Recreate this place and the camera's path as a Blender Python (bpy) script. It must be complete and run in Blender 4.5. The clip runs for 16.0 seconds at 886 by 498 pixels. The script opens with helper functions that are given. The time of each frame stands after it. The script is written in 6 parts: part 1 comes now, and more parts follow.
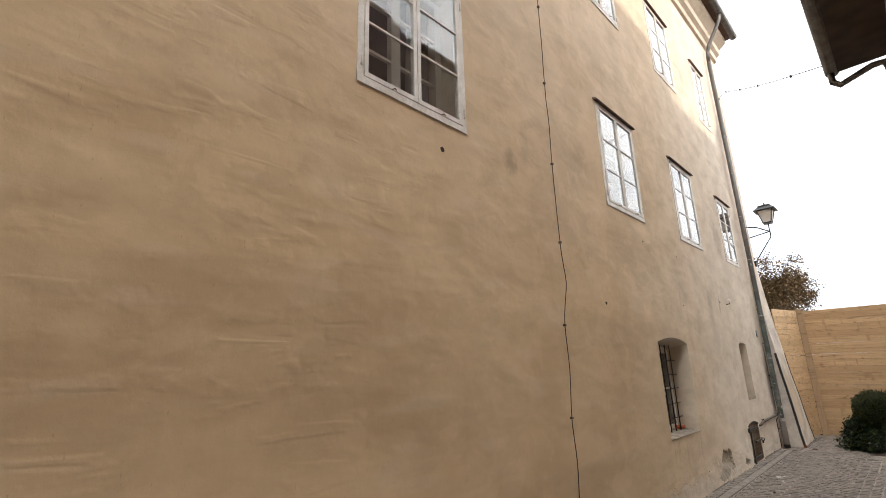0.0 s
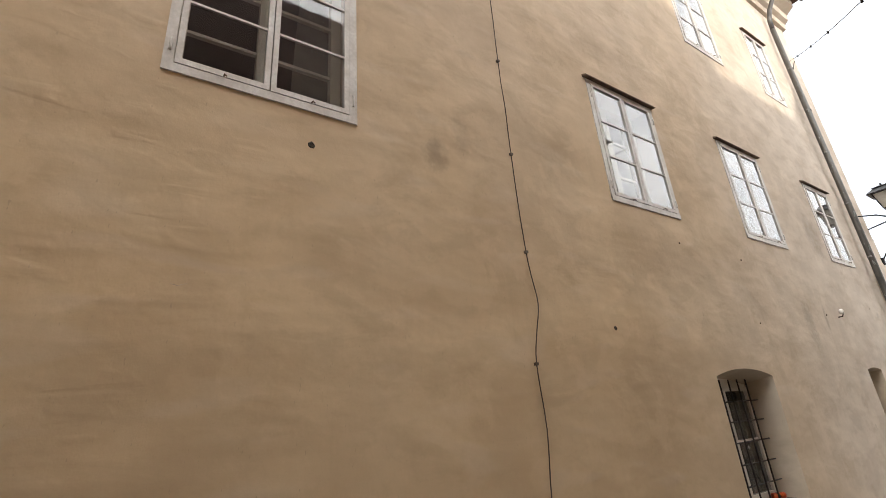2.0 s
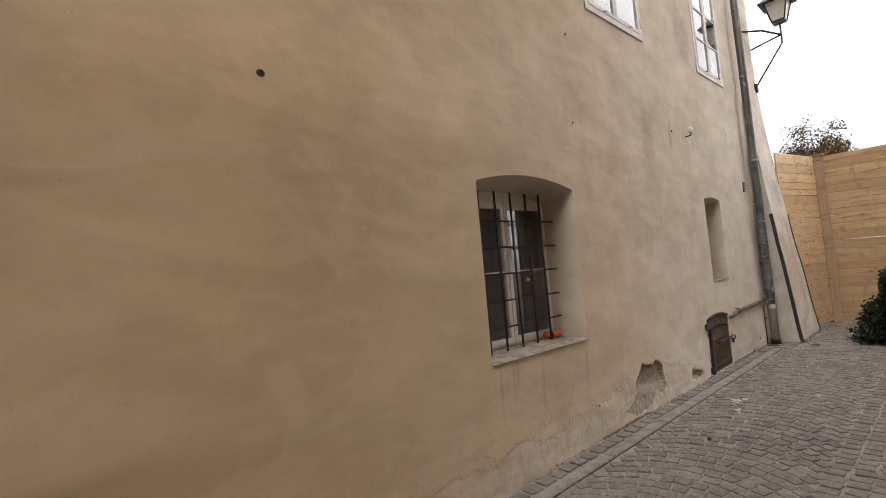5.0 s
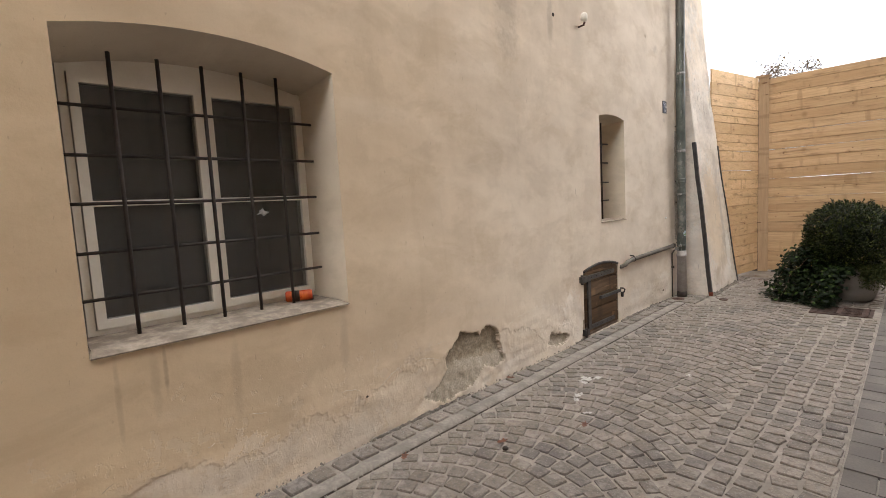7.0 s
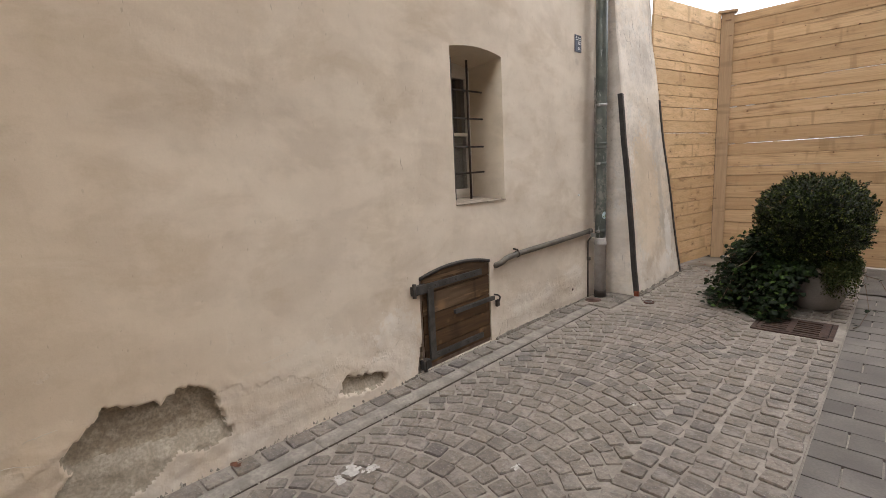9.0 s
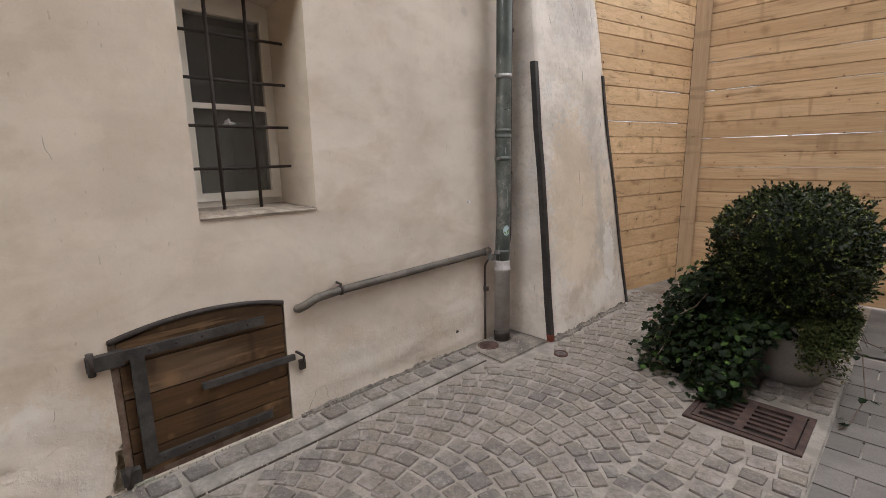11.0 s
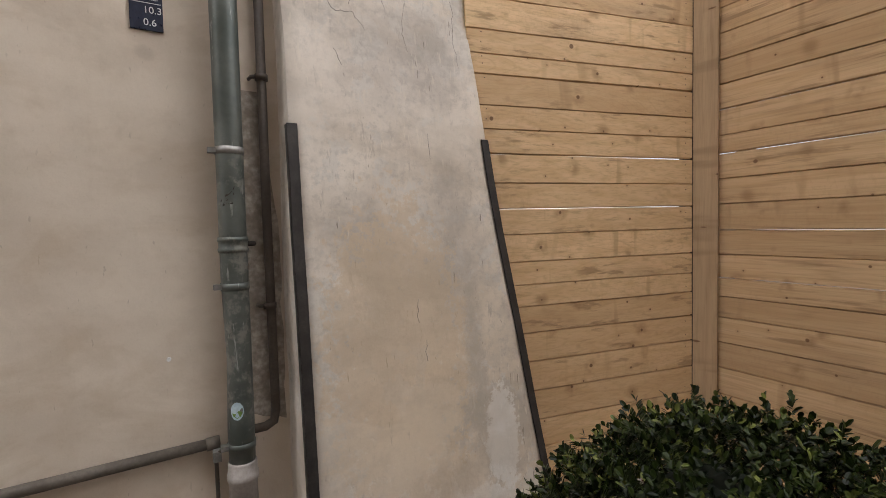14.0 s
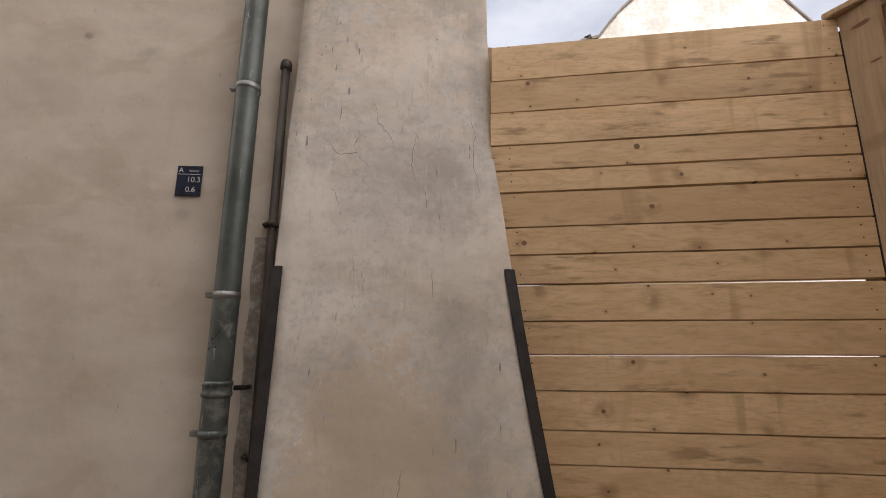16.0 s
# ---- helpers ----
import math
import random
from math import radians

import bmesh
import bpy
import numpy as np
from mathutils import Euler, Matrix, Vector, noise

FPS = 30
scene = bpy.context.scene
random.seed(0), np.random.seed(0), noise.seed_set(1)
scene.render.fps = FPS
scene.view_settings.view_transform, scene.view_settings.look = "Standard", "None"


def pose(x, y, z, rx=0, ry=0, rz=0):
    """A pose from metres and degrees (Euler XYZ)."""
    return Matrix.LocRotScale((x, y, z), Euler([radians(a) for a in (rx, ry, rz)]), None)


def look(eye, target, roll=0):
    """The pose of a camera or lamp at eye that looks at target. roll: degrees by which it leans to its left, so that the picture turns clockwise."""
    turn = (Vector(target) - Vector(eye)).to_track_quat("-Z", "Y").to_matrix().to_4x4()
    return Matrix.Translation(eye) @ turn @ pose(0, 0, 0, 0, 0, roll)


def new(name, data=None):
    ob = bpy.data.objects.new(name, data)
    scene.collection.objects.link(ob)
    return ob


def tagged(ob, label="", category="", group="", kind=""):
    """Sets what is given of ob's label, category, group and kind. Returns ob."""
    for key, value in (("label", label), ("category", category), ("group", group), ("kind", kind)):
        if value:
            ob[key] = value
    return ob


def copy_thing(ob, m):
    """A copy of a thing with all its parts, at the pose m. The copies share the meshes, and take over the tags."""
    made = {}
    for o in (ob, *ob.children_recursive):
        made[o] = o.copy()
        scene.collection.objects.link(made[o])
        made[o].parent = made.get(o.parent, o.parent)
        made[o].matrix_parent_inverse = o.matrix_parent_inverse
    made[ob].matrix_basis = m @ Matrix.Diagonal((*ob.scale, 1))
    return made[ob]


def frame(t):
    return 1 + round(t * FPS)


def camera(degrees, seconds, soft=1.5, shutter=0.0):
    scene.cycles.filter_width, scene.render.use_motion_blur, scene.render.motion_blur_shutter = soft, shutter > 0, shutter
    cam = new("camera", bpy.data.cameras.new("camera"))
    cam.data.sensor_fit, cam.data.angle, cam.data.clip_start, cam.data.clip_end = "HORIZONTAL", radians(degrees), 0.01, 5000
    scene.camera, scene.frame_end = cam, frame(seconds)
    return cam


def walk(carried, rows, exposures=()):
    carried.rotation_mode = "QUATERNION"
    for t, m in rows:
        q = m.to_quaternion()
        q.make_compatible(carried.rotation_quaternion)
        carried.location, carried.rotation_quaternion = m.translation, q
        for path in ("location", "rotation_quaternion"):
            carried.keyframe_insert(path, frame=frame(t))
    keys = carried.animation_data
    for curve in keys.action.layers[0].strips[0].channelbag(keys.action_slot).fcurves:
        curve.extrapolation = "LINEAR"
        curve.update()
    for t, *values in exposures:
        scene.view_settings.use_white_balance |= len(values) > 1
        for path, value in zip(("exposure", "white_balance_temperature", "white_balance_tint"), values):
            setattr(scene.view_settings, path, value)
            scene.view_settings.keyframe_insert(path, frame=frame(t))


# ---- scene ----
PATH = [
    (0, (2.418, 0.255, 1.708), (1.069, 1.639, 2.223), -1.7),
    (0.5, (2.455, 0.683, 1.704), (1.09, 2.046, 2.232), -1.9),
    (1, (2.435, 1.131, 1.7), (1.025, 2.441, 2.244), -2.3),
    (1.5, (2.487, 1.581, 1.722), (1.002, 2.77, 2.337), -3.6),
    (2, (2.495, 2.005, 1.755), (0.95, 3.054, 2.471), -4.5),
    (2.5, (2.452, 2.361, 1.805), (0.879, 3.337, 2.563), -4.3),
    (3, (2.452, 2.734, 1.804), (0.877, 3.714, 2.552), -3.9),
    (3.5, (2.347, 3.133, 1.731), (0.777, 4.177, 2.396), -4.1),
    (4, (2.159, 3.545, 1.624), (0.611, 4.707, 2.127), -4.4),
    (4.5, (2.105, 3.989, 1.497), (0.59, 5.263, 1.785), -4.3),
    (4.7, (2.103, 4.209, 1.46), (0.604, 5.516, 1.672), -4.7),
    (6.8, (2.16, 6.325, 1.338), (0.733, 7.717, 1.174), -3.3),
    (7, (2.163, 6.528, 1.317), (0.746, 7.928, 1.133), -3.1),
    (7.5, (2.184, 7.05, 1.333), (0.789, 8.465, 1.107), -3.0),
    (8, (2.139, 7.549, 1.324), (0.754, 8.967, 1.059), -3.1),
    (8.5, (2.143, 8.058, 1.34), (0.764, 9.468, 1.008), -2.3),
    (8.7, (2.176, 8.251, 1.318), (0.789, 9.654, 0.991), -2.9),
    (10.8, (2.126, 10.053, 1.297), (0.722, 11.426, 0.914), -1.1),
    (11, (2.129, 10.227, 1.306), (0.724, 11.599, 0.927), -1.0),
    (11.5, (2.179, 10.683, 1.333), (0.767, 12.05, 0.96), -0.5),
    (12, (2.161, 11.078, 1.35), (0.737, 12.437, 0.996), -0.4),
    (12.5, (2.107, 11.477, 1.391), (0.655, 12.811, 1.057), -0.4),
    (13, (2.148, 11.899, 1.441), (0.644, 13.183, 1.146), -0.4),
    (13.5, (2.136, 12.251, 1.478), (0.522, 13.416, 1.285), -1.0),
    (14, (2.121, 12.583, 1.516), (0.391, 13.582, 1.421), -1.3),
    (14.5, (2.187, 12.925, 1.549), (0.359, 13.737, 1.555), -1.5),
    (15, (2.151, 13.208, 1.563), (0.244, 13.798, 1.677), -1.0),
    (15.5, (2.073, 13.421, 1.585), (0.115, 13.764, 1.813), -0.2),
    (16, (2.059, 13.563, 1.621), (0.107, 13.672, 2.041), 0.4),
]
cam = camera(86.9, 16.0, soft=0.4)
walk(cam, [(t, look(eye, target, roll)) for t, eye, target, roll in PATH],
     [(0.0, 0.48, 6500, 11), (3.5, 0.28, 6500, 11), (4.7, 0.32, 6500, 12), (7.0, 0.84, 6500, 12), (8.5, 0.70, 6450, 12), (11.0, 0.60, 6150, 13), (12.5, 0.55, 6100, 13), (14.0, 0.24, 6450, 13), (15.0, -0.02, 6650, 15), (16.0, -0.22, 6650, 16)])

# ---- light ----
SUN_EL, SUN_AZ = radians(30), (0.94, -0.34)
world = bpy.data.worlds.new("sky")
scene.world = world
world.use_nodes = True
wn, wl = world.node_tree.nodes, world.node_tree.links
wn.clear()
w_out = wn.new("ShaderNodeOutputWorld")
w_bg = wn.new("ShaderNodeBackground")
w_sky = wn.new("ShaderNodeTexSky")
w_sky.sky_type, w_sky.sun_disc = "NISHITA", False
w_sky.sun_elevation, w_sky.sun_rotation = SUN_EL, math.atan2(SUN_AZ[0], SUN_AZ[1])
w_co = wn.new("ShaderNodeTexCoord")
w_map = wn.new("ShaderNodeMapping")
w_map.inputs["Scale"].default_value = (1.0, 1.0, 2.2)
w_noise = wn.new("ShaderNodeTexNoise")
w_noise.inputs["Scale"].default_value = 1.7
w_noise.inputs["Detail"].default_value = 7
w_noise.inputs["Roughness"].default_value = 0.55
w_ramp = wn.new("ShaderNodeValToRGB")
w_ramp.color_ramp.elements[0].position, w_ramp.color_ramp.elements[0].color = 0.36, (0.45, 0.45, 0.45, 1)
w_ramp.color_ramp.elements[1].position, w_ramp.color_ramp.elements[1].color = 0.58, (1, 1, 1, 1)
w_mix = wn.new("ShaderNodeMix")
w_mix.data_type = "RGBA"
# Thin cloud, brightest round the veiled sun and dull on the far side.
w_dir = wn.new("ShaderNodeVectorMath")
w_dir.operation = "DOT_PRODUCT"
w_dir.inputs[1].default_value = Vector((SUN_AZ[0] * math.cos(SUN_EL), SUN_AZ[1] * math.cos(SUN_EL), math.sin(SUN_EL))).normalized()
w_glow = wn.new("ShaderNodeMapRange")
w_glow.interpolation_type = "SMOOTHSTEP"
w_glow.inputs["From Min"].default_value, w_glow.inputs["From Max"].default_value = -0.35, 0.95
w_cloud = wn.new("ShaderNodeMix")
w_cloud.data_type = "RGBA"
w_cloud.inputs["A"].default_value, w_cloud.inputs["B"].default_value = (8.2, 8.8, 9.6, 1), (30.0, 29.4, 28.4, 1)
wl.new(w_co.outputs["Generated"], w_dir.inputs[0])
wl.new(w_dir.outputs["Value"], w_glow.inputs["Value"])
wl.new(w_glow.outputs["Result"], w_cloud.inputs["Factor"])
wl.new(w_cloud.outputs["Result"], w_mix.inputs["B"])
wl.new(w_co.outputs["Generated"], w_map.inputs["Vector"])
wl.new(w_map.outputs["Vector"], w_noise.inputs["Vector"])
wl.new(w_noise.outputs["Fac"], w_ramp.inputs["Fac"])
wl.new(w_ramp.outputs["Color"], w_mix.inputs["Factor"])
wl.new(w_sky.outputs["Color"], w_mix.inputs["A"])
wl.new(w_mix.outputs["Result"], w_bg.inputs["Color"])
w_bg.inputs["Strength"].default_value = 0.13
wl.new(w_bg.outputs["Background"], w_out.inputs["Surface"])

sun = new("sun", bpy.data.lights.new("sun", "SUN"))
sun.data.energy, sun.data.angle, sun.data.color = 2.0, radians(1.5), (1.0, 0.93, 0.82)
sun.matrix_basis = look((SUN_AZ[0] * 30, SUN_AZ[1] * 30, 30 * math.tan(SUN_EL)), (0, 0, 0))


# ---- materials ----
def rgb(c):
    return (c[0], c[1], c[2], 1.0)


class Nodes:
    """Short hands for building one node material."""

    def __init__(self, name):
        self.m = bpy.data.materials.new(name)
        self.m.use_nodes = True
        self.n, self.l = self.m.node_tree.nodes, self.m.node_tree.links
        self.b = self.n["Principled BSDF"]
        self.pos = self.n.new("ShaderNodeNewGeometry").outputs["Position"]

    def link(self, a, b):
        self.l.new(a, b)

    def map(self, scale=(1, 1, 1), src=None, rot=(0, 0, 0)):
        m = self.n.new("ShaderNodeMapping")
        m.inputs["Scale"].default_value = scale
        m.inputs["Rotation"].default_value = rot
        self.link(src or self.pos, m.inputs["Vector"])
        return m.outputs["Vector"]

    def noise(self, scale, detail=4, rough=0.55, vec=None, distort=0.0):
        t = self.n.new("ShaderNodeTexNoise")
        t.inputs["Scale"].default_value, t.inputs["Detail"].default_value = scale, detail
        t.inputs["Roughness"].default_value, t.inputs["Distortion"].default_value = rough, distort
        self.link(vec or self.pos, t.inputs["Vector"])
        return t.outputs["Fac"]

    def ramp(self, fac, lo, hi, a=0.0, b=1.0):
        r = self.n.new("ShaderNodeMapRange")
        r.interpolation_type = "SMOOTHSTEP"
        for k, v in (("From Min", lo), ("From Max", hi), ("To Min", a), ("To Max", b)):
            r.inputs[k].default_value = v
        self.link(fac, r.inputs["Value"])
        return r.outputs["Result"]

    def mix(self, fac, a, b, how="MIX"):
        m = self.n.new("ShaderNodeMix")
        m.data_type, m.blend_type = "RGBA", how
        for key, v in (("A", a), ("B", b)):
            if isinstance(v, tuple):
                m.inputs[key].default_value = rgb(v)
            else:
                self.link(v, m.inputs[key])
        if isinstance(fac, (int, float)):
            m.inputs["Factor"].default_value = fac
        else:
            self.link(fac, m.inputs["Factor"])
        return m.outputs["Result"]

    def math(self, op, a, b=0.0):
        m = self.n.new("ShaderNodeMath")
        m.operation = op
        for k, v in enumerate((a, b)):
            if isinstance(v, (int, float)):
                m.inputs[k].default_value = v
            else:
                self.link(v, m.inputs[k])
        return m.outputs["Value"]

    def axis(self, name):
        s = self.n.new("ShaderNodeSeparateXYZ")
        self.link(self.pos, s.inputs["Vector"])
        return s.outputs[name]

    def random(self):
        return self.n.new("ShaderNodeObjectInfo").outputs["Random"]

    def island(self):
        return self.n.new("ShaderNodeNewGeometry").outputs["Random Per Island"]

    def bump(self, height, strength=0.3, dist=0.01, normal=None):
        b = self.n.new("ShaderNodeBump")
        b.inputs["Strength"].default_value, b.inputs["Distance"].default_value = strength, dist
        self.link(height, b.inputs["Height"])
        if normal is not None:
            self.link(normal, b.inputs["Normal"])
        return b.outputs["Normal"]

    def done(self, color, rough=0.8, metal=0.0, normal=None, spec=0.4):
        if isinstance(color, tuple):
            self.b.inputs["Base Color"].default_value = rgb(color)
        else:
            self.link(color, self.b.inputs["Base Color"])
        if isinstance(rough, (int, float)):
            self.b.inputs["Roughness"].default_value = rough
        else:
            self.link(rough, self.b.inputs["Roughness"])
        self.b.inputs["Metallic"].default_value = metal
        self.b.inputs["Specular IOR Level"].default_value = spec
        if normal is not None:
            self.link(normal, self.b.inputs["Normal"])
        return self.m


def plain(name, a, b, scale=8.0, rough=0.6, metal=0.0, bump=0.15, spec=0.4, vary=0.0, fine=90.0, speck=0.35):
    """A worn surface of two colours, with fine grain."""
    k = Nodes(name)
    c = k.mix(k.ramp(k.noise(scale, 5), 0.35, 0.65), a, b)
    c = k.mix(k.ramp(k.noise(fine, 3), 0.3, 0.7, 0.0, speck), c, tuple(v * 0.7 for v in a))
    if vary:
        c = k.mix(k.math("MULTIPLY", k.random(), vary), c, tuple(v * 0.55 for v in a))
    return k.done(c, k.ramp(k.noise(scale * 2, 3), 0.3, 0.7, rough - 0.08, rough + 0.1), metal, k.bump(k.noise(fine, 4), bump, 0.003), spec)


# Damp and soot stains on the long wall: y, z, half width, half height, strength.
STAINS = [(9.45, 2.68, 0.16, 0.34, 0.38), (10.05, 2.80, 0.05, 0.22, 0.30), (3.70, 3.66, 0.13, 0.16, 0.40), (3.95, 3.95, 0.10, 0.25, 0.22), (10.75, 4.15, 0.28, 0.40, 0.32),
          (6.98, 0.66, 0.022, 0.15, 0.26), (7.30, 0.58, 0.025, 0.22, 0.22), (7.88, 0.60, 0.03, 0.22, 0.20), (5.1, 3.9, 0.3, 0.35, 0.14), (1.0, 3.3, 0.6, 0.25, 0.14), (8.05, 2.9, 0.3, 0.3, 0.14),
          (10.28, 0.24, 0.20, 0.26, 0.55, (0.70, 0.66, 0.61)), (12.45, 0.25, 0.20, 0.14, 0.5, (0.72, 0.68, 0.63)), (9.75, 0.33, 0.35, 0.13, 0.35, (0.70, 0.64, 0.56)), (11.62, 0.20, 0.16, 0.10, 0.4, (0.70, 0.66, 0.60)),
          (6.85, 0.62, 0.012, 0.20, 0.35), (7.02, 0.70, 0.010, 0.12, 0.5), (11.99, 3.07, 0.028, 0.026, 0.8), (12.28, 2.98, 0.10, 0.06, 0.2), (12.52, 2.20, 0.04, 0.03, 0.2)]
# The same on the buttress, with the colour of each.
BUTTRESS_STAINS = [(13.42, 0.95, 0.38, 0.75, 0.6, (0.61, 0.475, 0.33)), (13.55, 2.25, 0.40, 0.28, 0.28, (0.30, 0.275, 0.26)), (13.70, 1.75, 0.18, 0.60, 0.25, (0.42, 0.365, 0.31)), (13.84, 2.9, 0.06, 0.5, 0.4, (0.27, 0.25, 0.24)),
                   (13.92, 0.48, 0.11, 0.30, 0.75, (0.76, 0.73, 0.69)), (13.80, 0.20, 0.22, 0.13, 0.75, (0.74, 0.71, 0.67)), (13.33, 0.20, 0.20, 0.15, 0.85, (0.30, 0.215, 0.135)), (13.60, 0.36, 0.18, 0.12, 0.7, (0.34, 0.255, 0.17)),
                   (13.80, 0.85, 0.07, 0.45, 0.7, (0.40, 0.36, 0.31)), (13.2, 0.06, 0.25, 0.05, 0.6, (0.66, 0.62, 0.57)), (13.75, 0.03, 0.3, 0.04, 0.5, (0.24, 0.21, 0.18))]


def plaster(name, ochre, pale, deep, grey_from=4.6, grey_to=12.2, fixed=None, worn=0.0):
    """Old lime plaster, ochre paint that turns pale and grey along the wall, with trowel patches, streaks and a peeling foot."""
    k = Nodes(name)
    big = k.noise(0.5, 3, 0.5)
    flat = k.noise(1.0, 3, 0.5, k.map((1, 0.8, 2.0)))
    mid = k.noise(2.6, 3, 0.5, k.map((1, 1, 1.25)))
    small = k.noise(8.0, 3, 0.5, k.map((1, 1, 1.5)))
    streak = k.noise(1.0, 3, 0.5, k.map((6, 8.0, 0.6)))
    brush = k.noise(1.0, 1, 0.4, k.map((2, 1.5, 5.5)))
    c = k.mix(k.ramp(flat, 0.36, 0.64), ochre, deep)
    if fixed is None:
        along = k.math("ADD", k.axis("Y"), k.math("MULTIPLY", k.math("SUBTRACT", big, 0.5), 2.6))
        g = k.ramp(along, grey_from, grey_to)
        up = k.ramp(k.math("ADD", k.axis("Z"), k.math("MULTIPLY", big, 4.0)), 3.5, 9.0, 0.0, 0.5)
        g = k.math("MAXIMUM", g, up)
    else:
        g = k.ramp(big, 0.35, 0.65, fixed - 0.3, fixed + 0.3)
    c = k.mix(g, c, k.mix(k.ramp(mid, 0.38, 0.62), pale, tuple(v * q for v, q in zip(pale, (0.92, 0.905, 0.89)))))
    c = k.mix(k.ramp(mid, 0.50, 0.68, 0.0, 0.22), c, k.mix(g, tuple(v * 0.74 for v in ochre), tuple(v * 0.78 for v in pale)))
    c = k.mix(k.ramp(mid, 0.34, 0.48, 0.30, 0.0), c, k.mix(g, tuple(v * 1.16 for v in ochre), tuple(min(1.0, v * 1.08) for v in pale)))
    # Highlights on the brush ridges, painted as a paler tone.
    c = k.mix(k.ramp(brush, 0.58, 0.72, 0.0, 0.13), c, tuple(min(1.0, v * 1.2) for v in pale))
    c = k.mix(k.ramp(small, 0.52, 0.70, 0.0, 0.10), c, tuple(v * 0.70 for v in ochre))
    c = k.mix(k.ramp(streak, 0.58, 0.74, 0.0, 0.09), c, tuple(v * 0.55 for v in ochre))
    c = k.mix(k.ramp(k.noise(1.0, 5, 0.6, k.map((2, 1.3, 1.3))), 0.62, 0.76, 0.0, 0.13), c, (0.20, 0.165, 0.125))
    c = k.mix(k.ramp(k.noise(70, 4, 0.7), 0.5, 0.75, 0.0, 0.09), c, tuple(v * 0.5 for v in ochre))
    specks = k.ramp(k.noise(1.0, 2, 0.5, k.map((70, 60, 22))), 0.71, 0.76, 0.0, 0.3 + worn * 0.4)
    c = k.mix(specks, c, (0.22, 0.18, 0.14))
    peel = k.noise(9.0, 5, 0.65)
    if worn:
        flake = k.ramp(k.math("ADD", peel, k.math("MULTIPLY", k.noise(1.6, 3), 0.7)), 0.88, 0.91, 0.0, worn)
        c = k.mix(flake, c, (0.62, 0.58, 0.53))
        c = k.mix(k.ramp(k.noise(1.0, 5, 0.7, k.map((22, 22, 5))), 0.60, 0.70, 0.0, worn * 0.8), c, (0.34, 0.30, 0.26))
        c = k.mix(k.ramp(k.noise(2.2, 5, 0.65), 0.50, 0.66, 0.0, worn * 0.85), c, (0.41, 0.365, 0.315))
        c = k.mix(k.ramp(k.noise(1.0, 5, 0.65, k.map((3, 5, 7))), 0.48, 0.64, 0.0, worn * 0.6), c, (0.445, 0.40, 0.35))
        c = k.mix(k.ramp(k.noise(28, 5, 0.7), 0.48, 0.66, 0.0, worn * 0.45), c, (0.36, 0.325, 0.29))
        zone = k.ramp(k.noise(1.7, 3), 0.48, 0.58)
        c = k.mix(k.math("MULTIPLY", zone, k.ramp(k.noise(1.0, 3, 0.6, k.map((60, 60, 9))), 0.60, 0.66, 0.0, worn * 0.8)), c, (0.70, 0.63, 0.53))
        c = k.mix(k.ramp(k.noise(1.0, 2, 0.5, k.map((48, 48, 7))), 0.715, 0.745, 0.0, worn), c, (0.16, 0.14, 0.12))
    for cy, cz, ry, rz, much, *tone in STAINS if fixed is None else (BUTTRESS_STAINS if worn else ()):
        dy = k.math("DIVIDE", k.math("SUBTRACT", k.axis("Y"), cy), ry)
        dz = k.math("DIVIDE", k.math("SUBTRACT", k.axis("Z"), cz), rz)
        d = k.math("ADD", k.math("MULTIPLY", dy, dy), k.math("MULTIPLY", dz, dz))
        d = k.math("ADD", d, k.math("MULTIPLY", k.math("SUBTRACT", k.noise(24 if tone and tone[0][0] > 0.6 else 9, 5, 0.7), 0.5), 3.2 if tone else 2.4))
        c = k.mix(k.ramp(d, -0.2 if not tone or tone[0][0] < 0.6 else 0.6, 1.3 if not tone or tone[0][0] < 0.6 else 0.95, much, 0.0), c, tone[0] if tone else (0.15, 0.12, 0.095))
    # The foot of the wall: salt, grime and paint coming off in flakes, with an uneven upper line.
    foot = k.math("ADD", k.axis("Z"), k.math("MULTIPLY", k.noise(1.6, 5, 0.65), 0.8))
    c = k.mix(k.math("MULTIPLY", k.ramp(foot, 0.62, 0.74, 0.62, 0.0), k.ramp(k.axis("Y"), 9.6, 11.0, 1.0, 0.35)), c, k.mix(k.ramp(k.noise(7, 5), 0.38, 0.62), (0.60, 0.53, 0.455), (0.475, 0.405, 0.335)))
    salt = k.ramp(k.math("SUBTRACT", k.noise(3.2, 6, 0.7), k.math("MULTIPLY", k.axis("Z"), 0.42)), 0.47, 0.50)
    c = k.mix(k.math("MULTIPLY", salt, 0.20), c, (0.70, 0.66, 0.61))
    bare = k.ramp(k.math("SUBTRACT", peel, k.math("MULTIPLY", k.axis("Z"), 0.38)), 0.405, 0.445)
    c = k.mix(k.math("MULTIPLY", bare, 0.16), c, (0.62, 0.565, 0.50))
    # Repainted patches with a firm edge, and the grain of the sand in the render.
    again = k.noise(1.25, 6, 0.6, k.map((1, 1, 1.3)), 0.4)
    c = k.mix(k.ramp(again, 0.50, 0.56, 0.0, 0.34), c, k.mix(g, tuple(v * 1.14 for v in ochre), tuple(min(1.0, v * 1.12) for v in pale)))
    smudge = k.noise(1.0, 6, 0.6, k.map((2, 1.9, 3.6)), 0.5)
    c = k.mix(k.ramp(smudge, 0.50, 0.64, 0.0, 0.25), c, tuple(v * 0.66 for v in ochre))
    c = k.mix(k.ramp(k.noise(210, 3, 0.7), 0.40, 0.72, 0.0, 0.07), c, tuple(v * 0.55 for v in ochre))
